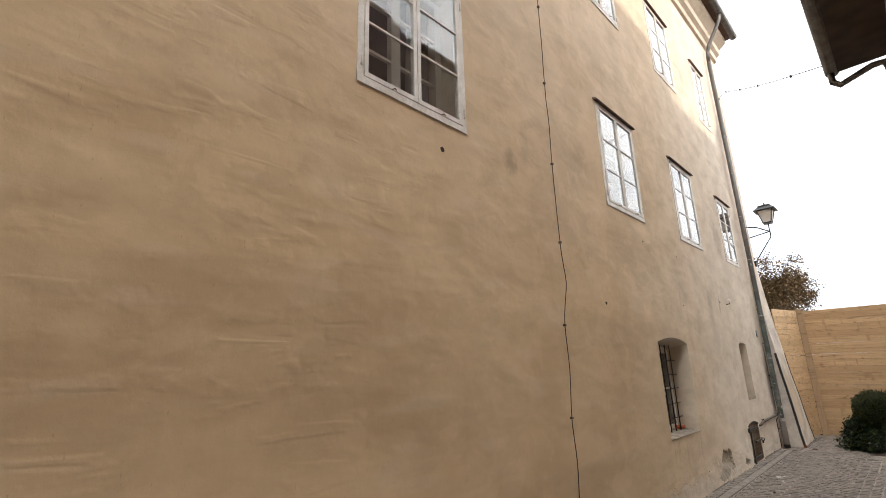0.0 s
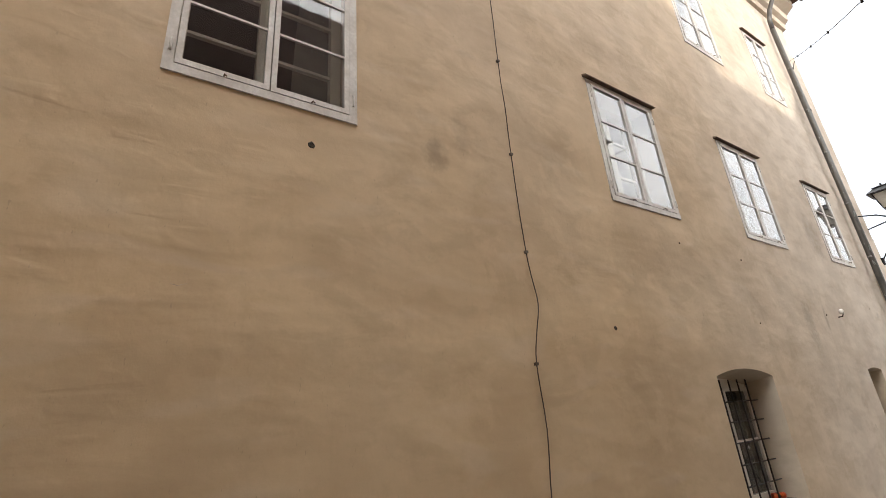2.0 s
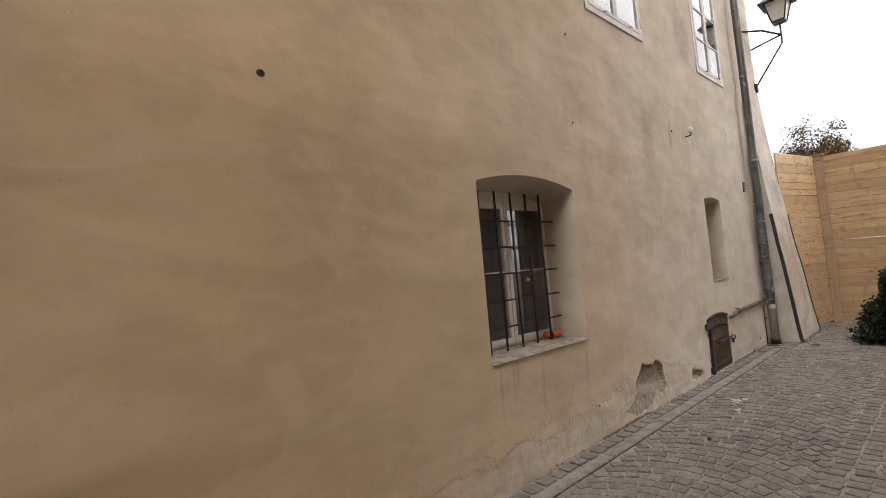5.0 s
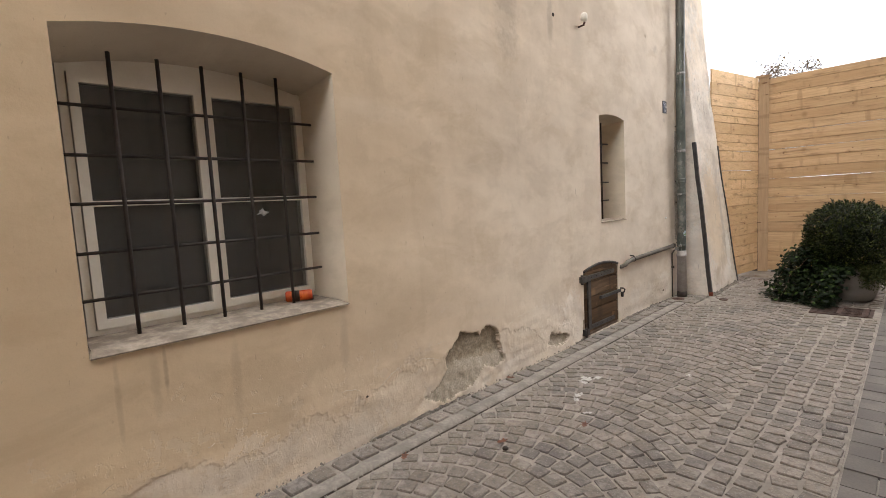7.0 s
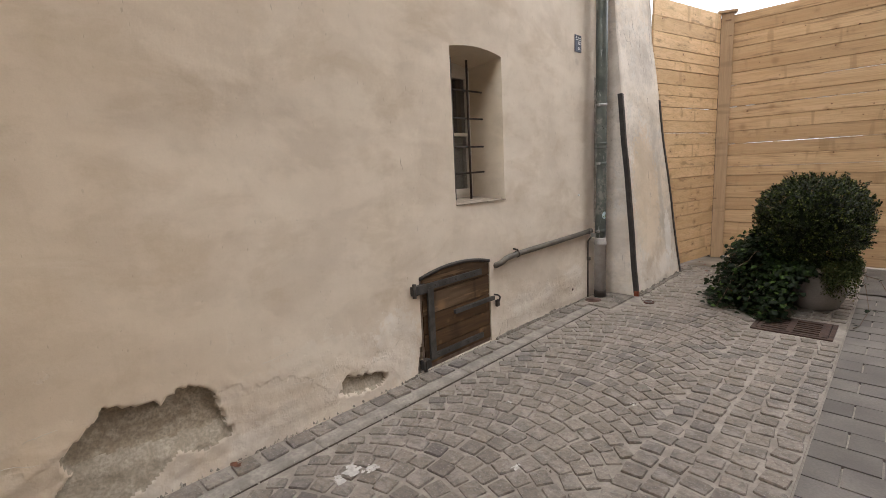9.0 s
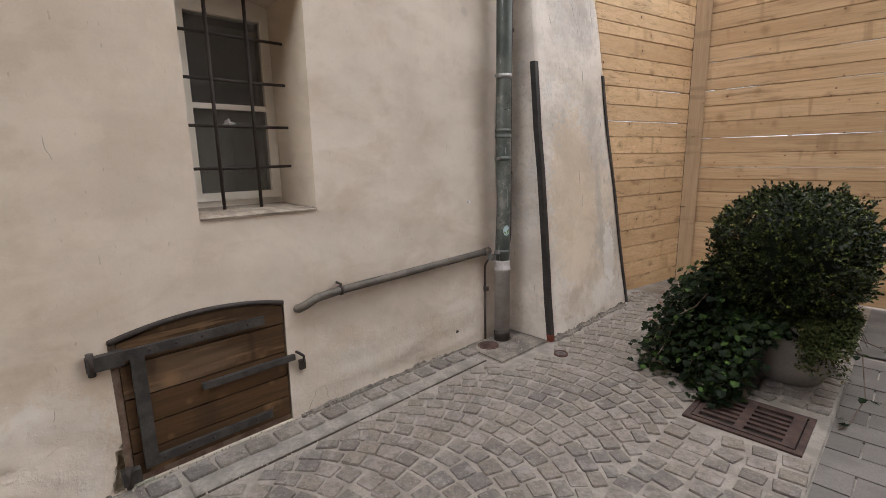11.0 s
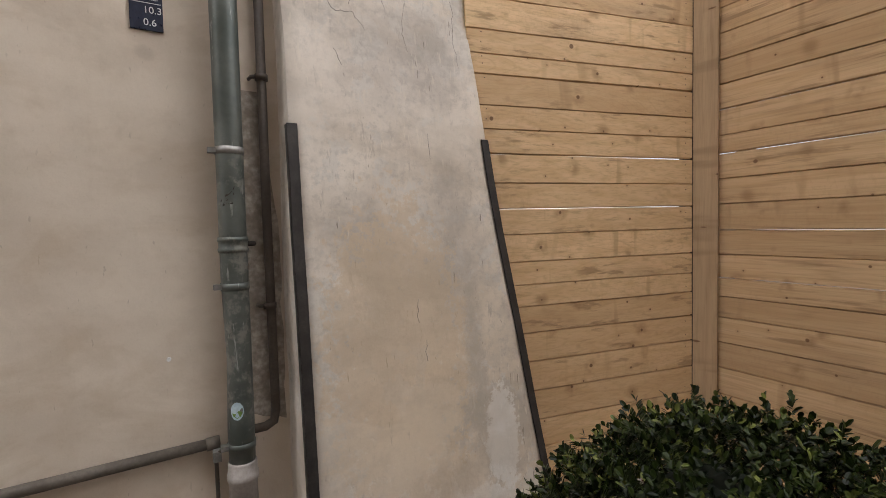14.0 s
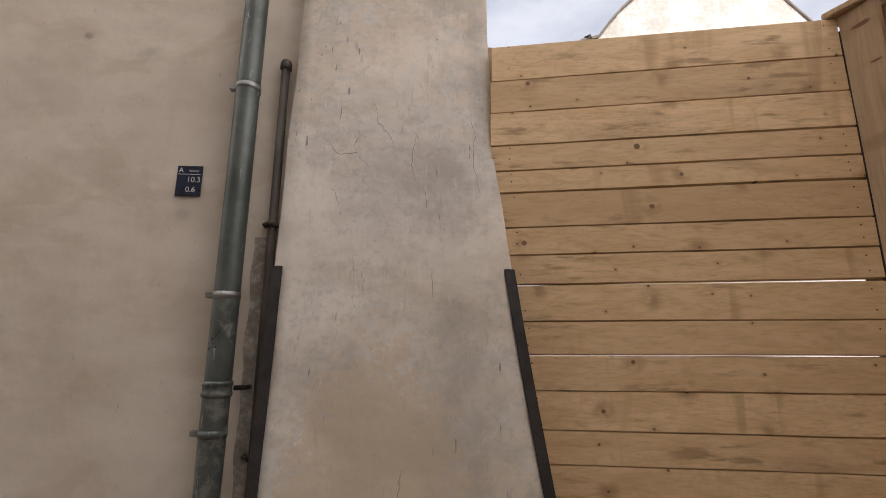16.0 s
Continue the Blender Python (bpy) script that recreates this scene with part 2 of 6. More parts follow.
    if fixed is None:
        # The coat below the first working height is a shade browner, with an uneven soft upper edge.
        lift = k.math("ADD", k.axis("Z"), k.math("MULTIPLY", k.noise(1.0, 5, 0.6, k.map((1, 1.1, 3.0))), 0.9))
        c = k.mix(k.math("MULTIPLY", k.ramp(lift, 2.66, 2.78, 0.20, 0.0), k.ramp(k.axis("Y"), 6.0, 9.0, 1.0, 0.0)), c, tuple(v * 0.62 for v in ochre))
    rough_part = k.ramp(foot, 0.5, 0.85, 0.55, 0.12)
    n1 = k.bump(k.noise(1.5, 2, 0.4, k.map((1, 0.9, 2.0))), 0.3, 0.05)
    n1 = k.bump(brush, 0.20, 0.016, n1)
    n1 = k.bump(k.noise(1.0, 2, 0.5, k.map((2, 1.9, 3.6)), 0.5), 0.32, 0.022, n1)
    if fixed is None:
        # Soft trowel ripples on the first stretch of the wall.
        ridge = k.noise(1.0, 2, 0.45, k.map((2, 1.5, 7.5), None, (0.2, 0, 0)), 0.5)
        n1 = k.bump(k.math("MULTIPLY", k.math("MULTIPLY", k.ramp(ridge, 0.46, 0.62), k.ramp(mid, 0.46, 0.56)), k.ramp(k.math("ADD", k.axis("Y"), k.math("MULTIPLY", big, 3.0)), 2.6, 4.6, 1.0, 0.2)), 0.13, 0.013, n1)
    n2 = k.bump(k.math("MULTIPLY", k.noise(14, 6, 0.6), rough_part), 0.6, 0.02, n1)
    n2 = k.bump(bare, 0.16, -0.004, n2)
    n2 = k.bump(salt, 0.25, 0.004, n2)
    n2 = k.bump(k.math("MULTIPLY", k.ramp(foot, 0.66, 0.70), k.ramp(k.axis("Y"), 9.6, 11.0, 1.0, 0.15)), 0.5, 0.006, n2)
    n3 = k.bump(k.noise(110, 5, 0.65), 0.09, 0.003, n2)
    return k.done(c, 0.9, 0, n3, 0.25)


M_WALL = plaster("wall_plaster", (0.615, 0.455, 0.284), (0.65, 0.568, 0.476), (0.545, 0.392, 0.236))
M_BUTTRESS = plaster("buttress_plaster", (0.68, 0.56, 0.42), (0.70, 0.64, 0.575), (0.60, 0.49, 0.36), fixed=0.6, worn=0.75)
M_REVEAL = plaster("reveal_plaster", (0.60, 0.50, 0.37), (0.64, 0.575, 0.49), (0.52, 0.42, 0.30), fixed=0.5)
M_MORTAR = plain("bare_mortar", (0.36, 0.305, 0.235), (0.47, 0.405, 0.325), 16, 0.95, bump=1.0, fine=75, speck=0.75)
# Browner mortar of the upper patch, darkened also for the recess's shadow.
M_MORTAR_DEEP = plain("deep_brown_mortar", (0.31, 0.25, 0.18), (0.43, 0.365, 0.28), 22, 0.95, bump=1.0, fine=70, speck=0.8)
M_CRACK = plain("plaster_crack_grey", (0.24, 0.215, 0.19), (0.34, 0.31, 0.28), 30, 0.95)
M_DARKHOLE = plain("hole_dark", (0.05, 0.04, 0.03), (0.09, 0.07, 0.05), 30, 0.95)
M_WHITE = plain("flaked_white_paint", (0.62, 0.575, 0.52), (0.75, 0.715, 0.67), 6, 0.55, bump=0.25, fine=45)
M_WHITE_IN = plain("inner_cream_paint", (0.55, 0.50, 0.40), (0.62, 0.57, 0.47), 6, 0.5, bump=0.1)
M_WHITE_LOW = plain("yellowed_white_paint", (0.69, 0.635, 0.55), (0.76, 0.715, 0.64), 5, 0.5, bump=0.15, speck=0.08)
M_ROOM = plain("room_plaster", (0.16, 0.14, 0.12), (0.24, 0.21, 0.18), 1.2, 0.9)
M_CURTAIN = plain("faded_blind_cloth", (0.17, 0.158, 0.14), (0.225, 0.208, 0.185), 5, 0.95)
M_LEDGE = plain("rusted_tin_ledge", (0.12, 0.07, 0.045), (0.22, 0.16, 0.12), 14, 0.7, bump=0.3)
M_IRON = plain("dark_iron_bar", (0.035, 0.028, 0.025), (0.06, 0.047, 0.04), 25, 0.6, 0.3, 0.3)
M_IRON_GREY = plain("grey_wrought_iron", (0.055, 0.05, 0.047), (0.095, 0.088, 0.08), 18, 0.55, 0.5, 0.4)
M_GUARD = plain("charcoal_painted_steel", (0.030, 0.027, 0.026), (0.055, 0.049, 0.046), 12, 0.5, 0.2, 0.15)
M_RUST = plain("rusty_cast_iron", (0.065, 0.036, 0.028), (0.125, 0.07, 0.055), 16, 0.8, 0.2, 0.5)
M_CAST = plain("grey_cast_pipe", (0.32, 0.295, 0.275), (0.43, 0.40, 0.375), 9, 0.65, 0.0, 0.2)
M_GASPIPE = plain("grey_painted_pipe", (0.08, 0.067, 0.055), (0.14, 0.12, 0.10), 9, 0.55, 0.0, 0.2)
M_BROWNPIPE = plain("brown_painted_pipe", (0.07, 0.055, 0.047), (0.11, 0.09, 0.075), 9, 0.55, 0.0, 0.2)
M_STEEL = plain("bright_steel_band", (0.26, 0.26, 0.25), (0.40, 0.39, 0.375), 20, 0.5, 0.8, 0.1)
M_CABLE = plain("brown_cable_sheath", (0.055, 0.036, 0.025), (0.115, 0.08, 0.056), 7, 0.7)
M_CLIP = plain("cable_clip_plastic", (0.085, 0.058, 0.042), (0.15, 0.11, 0.08), 30, 0.6)
M_LAMP = plain("black_lacquered_iron", (0.018, 0.02, 0.022), (0.03, 0.032, 0.034), 20, 0.4, 0.3)
M_OPAL = plain("milky_lamp_glass", (0.60, 0.57, 0.52), (0.66, 0.63, 0.58), 4, 0.3)
M_SIGN = plain("navy_enamel", (0.012, 0.018, 0.04), (0.022, 0.03, 0.06), 30, 0.35, spec=0.5)
M_SIGNTEXT = plain("white_enamel", (0.75, 0.75, 0.75), (0.8, 0.8, 0.8), 30, 0.4)
M_KERB = plain("kerb_concrete", (0.20, 0.178, 0.156), (0.31, 0.28, 0.246), 9, 0.92, bump=0.8, fine=55, speck=0.5)
M_SLAB = plain("stained_concrete", (0.125, 0.108, 0.092), (0.27, 0.236, 0.20), 8, 0.92, bump=0.9, fine=50, speck=0.5)
M_GRATE = plain("dark_rusted_grate", (0.045, 0.028, 0.023), (0.085, 0.052, 0.042), 18, 0.8, 0.2, 0.6)
M_JOINT = plain("sandy_joint_mortar", (0.215, 0.19, 0.164), (0.315, 0.282, 0.244), 9, 0.95, bump=0.8)
M_GROUND = plain("ground_earth", (0.16, 0.13, 0.10), (0.25, 0.21, 0.17), 3, 0.95, bump=0.6)
M_POT = plain("grey_stone_pot", (0.20, 0.176, 0.153), (0.25, 0.222, 0.195), 4, 0.8, bump=0.3)
M_SOIL = plain("dark_potting_soil", (0.03, 0.022, 0.016), (0.06, 0.045, 0.03), 20, 0.95, bump=0.6)
M_EAVE = plain("dark_stained_boards_gap_shade", (0.035, 0.025, 0.02), (0.07, 0.05, 0.04), 6, 0.8)
M_ROOF = plain("clay_roof_tiles", (0.10, 0.055, 0.04), (0.16, 0.09, 0.06), 5, 0.85)
M_GUTTER = plain("weathered_gutter_sheet", (0.09, 0.085, 0.08), (0.17, 0.16, 0.15), 10, 0.5, 0.4)
M_FLAKE = plain("lifting_lime_skin", (0.56, 0.50, 0.42), (0.66, 0.60, 0.52), 20, 0.95, bump=0.5)
M_GABLE = plain("limewashed_gable", (0.60, 0.585, 0.55), (0.82, 0.815, 0.80), 1.6, 0.9, bump=0.8, fine=9, speck=0.5)
M_BARK = plain("brown_bark", (0.10, 0.07, 0.05), (0.17, 0.13, 0.10), 14, 0.95, bump=0.8)
M_WIRE = plain("black_wire", (0.03, 0.03, 0.03), (0.06, 0.06, 0.06), 20, 0.6)
M_SPLAT = plain("white_paint_splash", (0.38, 0.365, 0.34), (0.52, 0.50, 0.47), 40, 0.8)
M_FALLEN = plain("dry_brown_leaf", (0.11, 0.045, 0.028), (0.18, 0.08, 0.045), 40, 0.8)
M_CANDLE = plain("orange_red_plastic", (0.55, 0.07, 0.02), (0.70, 0.16, 0.03), 30, 0.35)
M_SILL = plain("worn_sill_mortar", (0.20, 0.16, 0.125), (0.36, 0.30, 0.24), 14, 0.95, bump=0.9, fine=50)
# Invented dark brown that cuts the light bounced onto the long wall.
M_YARD = plain("unseen_house_plaster", (0.25, 0.205, 0.155), (0.33, 0.275, 0.215), 1.5, 0.9)
M_COURT = plain("opposite_plaster", (0.52, 0.44, 0.34), (0.60, 0.52, 0.42), 1.5, 0.9)


def pipe_paint():
    """Green-grey sheet pipe with pale scratches."""
    k = Nodes("green_grey_zinc")
    c = k.mix(k.ramp(k.noise(5, 5), 0.35, 0.65), (0.075, 0.088, 0.08), (0.135, 0.148, 0.136))
    c = k.mix(k.ramp(k.axis("Z"), 2.8, 4.0, 0.0, 0.75), c, (0.10, 0.085, 0.075))
    c = k.mix(k.ramp(k.noise(1, 5, 0.7, k.map((30, 30, 5))), 0.60, 0.68, 0.0, 0.8), c, (0.38, 0.40, 0.38))
    c = k.mix(k.math("MULTIPLY", k.ramp(k.noise(9, 5, 0.7), 0.5, 0.62), k.ramp(k.math("ABSOLUTE", k.math("SUBTRACT", k.axis("Z"), 1.25)), 0.35, 0.75, 0.6, 0.05)), c, (0.30, 0.29, 0.26))
    c = k.mix(k.ramp(k.noise(3.5, 4), 0.6, 0.75, 0.0, 0.5), c, (0.04, 0.045, 0.04))
    return k.done(c, 0.42, 0.35, k.bump(k.noise(40, 4), 0.15, 0.003))


def sett_stone(name, island=False):
    k = Nodes(name)
    r = k.island() if island else k.random()
    c = k.mix(r, (0.135, 0.113, 0.096), (0.238, 0.203, 0.173))
    c = k.mix(k.ramp(k.noise(1.1, 4), 0.4, 0.7, 0.0, 0.45), c, (0.28, 0.24, 0.195))
    c = k.mix(k.ramp(k.noise(2.3, 4), 0.48, 0.64, 0.0, 0.5), c, (0.10, 0.092, 0.092))
    hue = k.math("FRACT", k.math("MULTIPLY", r, 7.0))
    c = k.mix(k.ramp(hue, 0.6, 1.0, 0.0, 0.4), c, (0.20, 0.165, 0.125))
    c = k.mix(k.ramp(k.noise(38, 6, 0.7), 0.42, 0.62, 0.0, 0.55), c, (0.09, 0.08, 0.073))
    c = k.mix(k.ramp(k.noise(130, 3), 0.58, 0.72, 0.0, 0.45), c, (0.44, 0.41, 0.38))
    dust = k.ramp(k.noise(9, 6, 0.7), 0.50, 0.64, 0.0, 0.5)
    c = k.mix(dust, c, (0.30, 0.272, 0.245))
    return k.done(c, 0.8, 0, k.bump(k.noise(42, 6, 0.65), 0.8, 0.008), 0.4)


def plank(name, light, dark, axis, island=False):
    """Raw sawn spruce: long grain along the board, darker year rings, knots and grey weather stains."""
    k = Nodes(name)
    r = k.island() if island else k.random()
    shift = k.n.new("ShaderNodeVectorMath")
    shift.operation = "ADD"
    comb = k.n.new("ShaderNodeCombineXYZ")
    for socket, f in (("X", 7.3), ("Y", 11.7), ("Z", 5.1)):
        k.link(k.math("MULTIPLY", r, f), comb.inputs[socket])
    k.link(k.pos, shift.inputs[0])
    k.link(comb.outputs["Vector"], shift.inputs[1])
    v = shift.outputs["Vector"]
    long = {"x": (0.9, 20, 20), "y": (20, 0.9, 20), "z": (20, 20, 0.9)}[axis]
    grain = k.noise(1.0, 6, 0.6, k.map(long, v), 0.7)
    c = k.mix(k.ramp(grain, 0.36, 0.66), light, tuple(0.45 * a + 0.55 * b for a, b in zip(light, dark)))
    # Year rings: contours of one slowly changing field, drawn out along the board.
    field = k.noise(1.0, 2, 0.4, k.map(tuple(0.22 if f < 5 else 3.4 for f in long), v), 0.25)
    rings = k.math("ABSOLUTE", k.math("SINE", k.math("MULTIPLY", field, 62.0)))
    c = k.mix(k.ramp(rings, 0.0, 0.42, 0.20, 0.0), c, tuple(f * 0.72 for f in dark))
    fine = k.noise(1.0, 3, 0.6, k.map(tuple(f * 5 for f in long), v))
    c = k.mix(k.ramp(fine, 0.46, 0.70, 0.0, 0.30), c, tuple(f * 0.6 for f in dark))
    c = k.mix(k.math("MULTIPLY", r, 0.5), c, tuple(f * 0.72 for f in dark))
    blot = k.noise(1.0, 4, 0.55, k.map(tuple(0.9 if f < 5 else 5.0 for f in long), v))
    c = k.mix(k.ramp(blot, 0.55, 0.75, 0.0, 0.34), c, (0.27, 0.19, 0.12))
    smear = k.noise(1.0, 5, 0.6, k.map(tuple(1.6 if f < 5 else 24.0 for f in long), v))
    c = k.mix(k.math("MULTIPLY", k.ramp(smear, 0.55, 0.66), k.ramp(blot, 0.42, 0.58, 0.0, 0.62)), c, (0.22, 0.135, 0.07))
    saw = k.noise(1.0, 3, 0.6, k.map(tuple(70.0 if f < 5 else 34.0 for f in long), v, (0.5, 0.5, 0.5)))
    rough_zone = k.ramp(k.noise(1.0, 2, 0.5, k.map(tuple(0.8 if f < 5 else 4.0 for f in long), v)), 0.50, 0.60)
    c = k.mix(k.math("MULTIPLY", rough_zone, k.ramp(saw, 0.5, 0.66, 0.0, 0.12)), c, tuple(f * 0.6 for f in dark))
    # Knots on the face: a small dark heart with a soft brown halo.
    sep, flat2 = k.n.new("ShaderNodeSeparateXYZ"), k.n.new("ShaderNodeCombineXYZ")
    k.link(v, sep.inputs["Vector"])
    k.link(sep.outputs["X" if axis == "x" else "Y"], flat2.inputs["X"])
    k.link(sep.outputs["Z"], flat2.inputs["Y"])
    wob = k.noise(11, 3)
    for scale, heart, halo, dark_to, few in ((2.6, 0.030, 0.16, 0.6, 0.35), (5.5, 0.040, 0.12, 0.22, 0.6)):
        vor = k.n.new("ShaderNodeTexVoronoi")
        vor.voronoi_dimensions = "2D"
        vor.inputs["Scale"].default_value = scale
        k.link(flat2.outputs["Vector"], vor.inputs["Vector"])
        d = k.math("ADD", vor.outputs["Distance"], k.math("MULTIPLY", k.math("SUBTRACT", wob, 0.5), 0.07))
        c = k.mix(k.math("MULTIPLY", k.ramp(d, heart, halo, dark_to, 0.0), k.ramp(wob, 0.35, 0.6)), c, (0.26, 0.15, 0.07))
        pick = k.n.new("ShaderNodeSeparateColor")
        k.link(vor.outputs["Color"], pick.inputs["Color"])
        c = k.mix(k.math("MULTIPLY", k.ramp(d, heart * 0.45, heart, 0.85, 0.0), k.ramp(pick.outputs["Red"], few, few + 0.05)), c, (0.13, 0.066, 0.032))
    band = k.noise(1.0, 3, 0.5, k.map(tuple(6.0 if f < 5 else 0.9 for f in long), v), 0.4)
    c = k.mix(k.ramp(band, 0.60, 0.70, 0.0, 0.5), c, tuple(f * 0.62 for f in dark))
    return k.done(c, 0.72, 0, k.bump(grain, 0.3, 0.004), 0.3)


def leaf(name, a, b, c3, gloss=0.42, shine=0.3):
    k = Nodes(name)
    r = k.island()
    c = k.mix(k.ramp(r, 0.1, 0.8), a, b)
    c = k.mix(k.math("MULTIPLY", k.ramp(r, 0.84, 0.92), k.ramp(k.noise(9, 3), 0.40, 0.62)), c, c3)
    k.done(c, gloss, 0, None, shine)
    k.b.inputs["Subsurface Weight"].default_value = 0.0
    return k.m


def pane_glass(name, tint=(0.93, 0.95, 0.95), clear=1.0):
    k = Nodes(name)
    k.b.inputs["Transmission Weight"].default_value = clear
    k.b.inputs["IOR"].default_value = 1.5
    wob = k.bump(k.noise(2.5, 2), 0.03, 0.02)
    return k.done(tint, 0.02, 0, wob, 0.5)


M_PIPE = pipe_paint()
M_SETT = sett_stone("granite_sett")
M_SETTS = sett_stone("granite_setts", True)
M_PAVER = plain("grey_concrete_paver", (0.125, 0.112, 0.102), (0.185, 0.166, 0.151), 5, 0.85, bump=0.4, vary=0.5)
# Same boards twice: lit tone for the long run, shaded for the cross run.
M_PLANK_Y_LIT = plank("spruce_board_long_lit", (0.77, 0.55, 0.325), (0.59, 0.38, 0.195), "y")
M_PLANK_X_SHADED = plank("spruce_board_cross_shaded", (0.65, 0.46, 0.272), (0.49, 0.315, 0.162), "x")
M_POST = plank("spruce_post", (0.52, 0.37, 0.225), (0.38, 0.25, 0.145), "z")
M_OAK = plank("brown_hatch_board", (0.105, 0.054, 0.021), (0.042, 0.022, 0.010), "y")
# The pale third tone of the box leaves paints glints on some of them.
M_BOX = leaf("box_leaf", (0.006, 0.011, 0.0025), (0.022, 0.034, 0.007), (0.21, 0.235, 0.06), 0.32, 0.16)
M_BOXTIP = leaf("young_box_leaf", (0.035, 0.050, 0.012), (0.085, 0.105, 0.028), (0.24, 0.25, 0.07), 0.34, 0.18)
M_BOXCORE = plain("bush_inner_shade", (0.006, 0.010, 0.005), (0.012, 0.017, 0.008), 12, 0.9)
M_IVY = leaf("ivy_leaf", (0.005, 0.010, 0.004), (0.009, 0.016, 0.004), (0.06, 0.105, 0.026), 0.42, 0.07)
M_FERN = leaf("trailing_leaf", (0.020, 0.030, 0.008), (0.055, 0.066, 0.018), (0.13, 0.10, 0.035), 0.7, 0.15)
M_AUTUMN = leaf("autumn_leaf", (0.075, 0.055, 0.03), (0.16, 0.10, 0.05), (0.10, 0.10, 0.045), 0.8, 0.2)
M_GLASS = pane_glass("window_glass")
M_GLASS_DUSTY = pane_glass("dusty_window_glass", (0.62, 0.62, 0.60), 0.94)


# ---- building helpers ----
def finish(name, bm, material, bevel=0.0, smooth=False):
    if bevel:
        bmesh.ops.bevel(bm, geom=[e for e in bm.edges if e.is_manifold and e.calc_face_angle(0) > 0.5], offset=bevel, segments=2, affect="EDGES", clamp_overlap=True)
    me = bpy.data.meshes.new(name)
    bm.to_mesh(me)
    bm.free()
    for m in material if isinstance(material, (list, tuple)) else (material,):
        me.materials.append(m)
    if smooth:
        me.polygons.foreach_set("use_smooth", [True] * len(me.polygons))
    return me


def part(name, bm, material, parent, label="", bevel=0.0, smooth=False):
    """One mesh, drawn in world coordinates, under a thing or under a part."""
    ob = new(name, finish(name, bm, material, bevel, smooth))
    ob.parent = parent
    if parent.data is None:
        ob.matrix_parent_inverse = parent.matrix_basis.inverted()
    return tagged(ob, label)


def thing(name, at, label, category, group="", kind=""):
    ob = new(name)
    ob.matrix_basis = Matrix.Translation(at)
    ob.empty_display_size = 0.1
    return tagged(ob, label, category, group, kind)


def solid(name, bm, material, label, category="", kind="", bevel=0.0, smooth=False):
    return tagged(new(name, finish(name, bm, material, bevel, smooth)), label, category, "", kind)


def box(bm, x0, x1, y0, y1, z0, z1):
    v = [bm.verts.new((x, y, z)) for x in (x0, x1) for y in (y0, y1) for z in (z0, z1)]
    for q in ((0, 1, 3, 2), (4, 6, 7, 5), (0, 4, 5, 1), (2, 3, 7, 6), (0, 2, 6, 4), (1, 5, 7, 3)):
        bm.faces.new([v[i] for i in q])
    return bm


def boxes(*rows):
    bm = bmesh.new()
    for r in rows:
        box(bm, *r)
    return bm


def tube(bm, points, radius, n=12):
    """A round tube along a line of points; radius may be one number or one for each point."""
    pts = [Vector(p) for p in points]
    rad = radius if isinstance(radius, (list, tuple)) else [radius] * len(pts)
    rings, last = [], None
    for i, p in enumerate(pts):
        d = ((pts[min(i + 1, len(pts) - 1)] - p).normalized() + (p - pts[max(i - 1, 0)]).normalized()).normalized()
        if last is None:
            last = d.orthogonal().normalized()
        u = (last - d * last.dot(d)).normalized()
        last, w = u, d.cross(u)
        rings.append([bm.verts.new(p + (u * math.cos(a) + w * math.sin(a)) * rad[i]) for a in [2 * math.pi * k / n for k in range(n)]])
    for a, b in zip(rings, rings[1:]):
        for k in range(n):
            bm.faces.new((a[k], a[(k + 1) % n], b[(k + 1) % n], b[k])).smooth = True
    bm.faces.new(list(reversed(rings[0])))
    bm.faces.new(rings[-1])
    return bm


def lathe(bm, centre, profile, n=32):
    """A turned shape from rows of radius and height."""
    rings = [[bm.verts.new((centre[0] + r * math.cos(2 * math.pi * k / n), centre[1] + r * math.sin(2 * math.pi * k / n), centre[2] + z)) for k in range(n)] for r, z in profile]
    for a, b in zip(rings, rings[1:]):
        for k in range(n):
            bm.faces.new((a[k], a[(k + 1) % n], b[(k + 1) % n], b[k])).smooth = True
    bm.faces.new(list(reversed(rings[0])))
    bm.faces.new(rings[-1])
    return bm


def prism(bm, outline, depth):
    """A flat outline pushed along a vector."""
    a = [bm.verts.new(p) for p in outline]
    b = [bm.verts.new(Vector(p) + Vector(depth)) for p in outline]
    bm.faces.new(a)
    bm.faces.new(list(reversed(b)))
    for i in range(len(a)):
        j = (i + 1) % len(a)
        bm.faces.new((a[j], a[i], b[i], b[j]))
    bmesh.ops.recalc_face_normals(bm, faces=bm.faces[:])
    return bm


def inside(y, z, outline):
    hit = False
    for (y0, z0), (y1, z1) in zip(outline, outline[1:] + outline[:1]):
        if (z0 > z) != (z1 > z) and y < (y1 - y0) * (z - z0) / (z1 - z0) + y0:
            hit = not hit
    return hit


# ---- the long wall ----
CORNER_Y, WALL_TOP = 13.86, 10.0
# y0, y1, sill, spring of the head, rise of the arch, depth of the reveal
UPPER = [(1.92, 3.06, 3.735, 5.24), (5.76, 6.91, 3.74, 5.22), (8.44, 9.57, 3.77, 5.24), (11.15, 12.12, 3.80, 5.20),
         (5.86, 6.98, 7.08, 8.62), (8.52, 9.64, 7.08, 8.66), (11.14, 12.0, 7.08, 8.60), (2.0, 3.1, 7.08, 8.62)]
BARRED = (6.775, 7.92, 0.815, 2.035, 0.075)
SMALL = (10.868, 11.418, 1.07, 2.10, 0.03)
HATCH = (10.485, 11.205, 0.0, 0.635, 0.045)
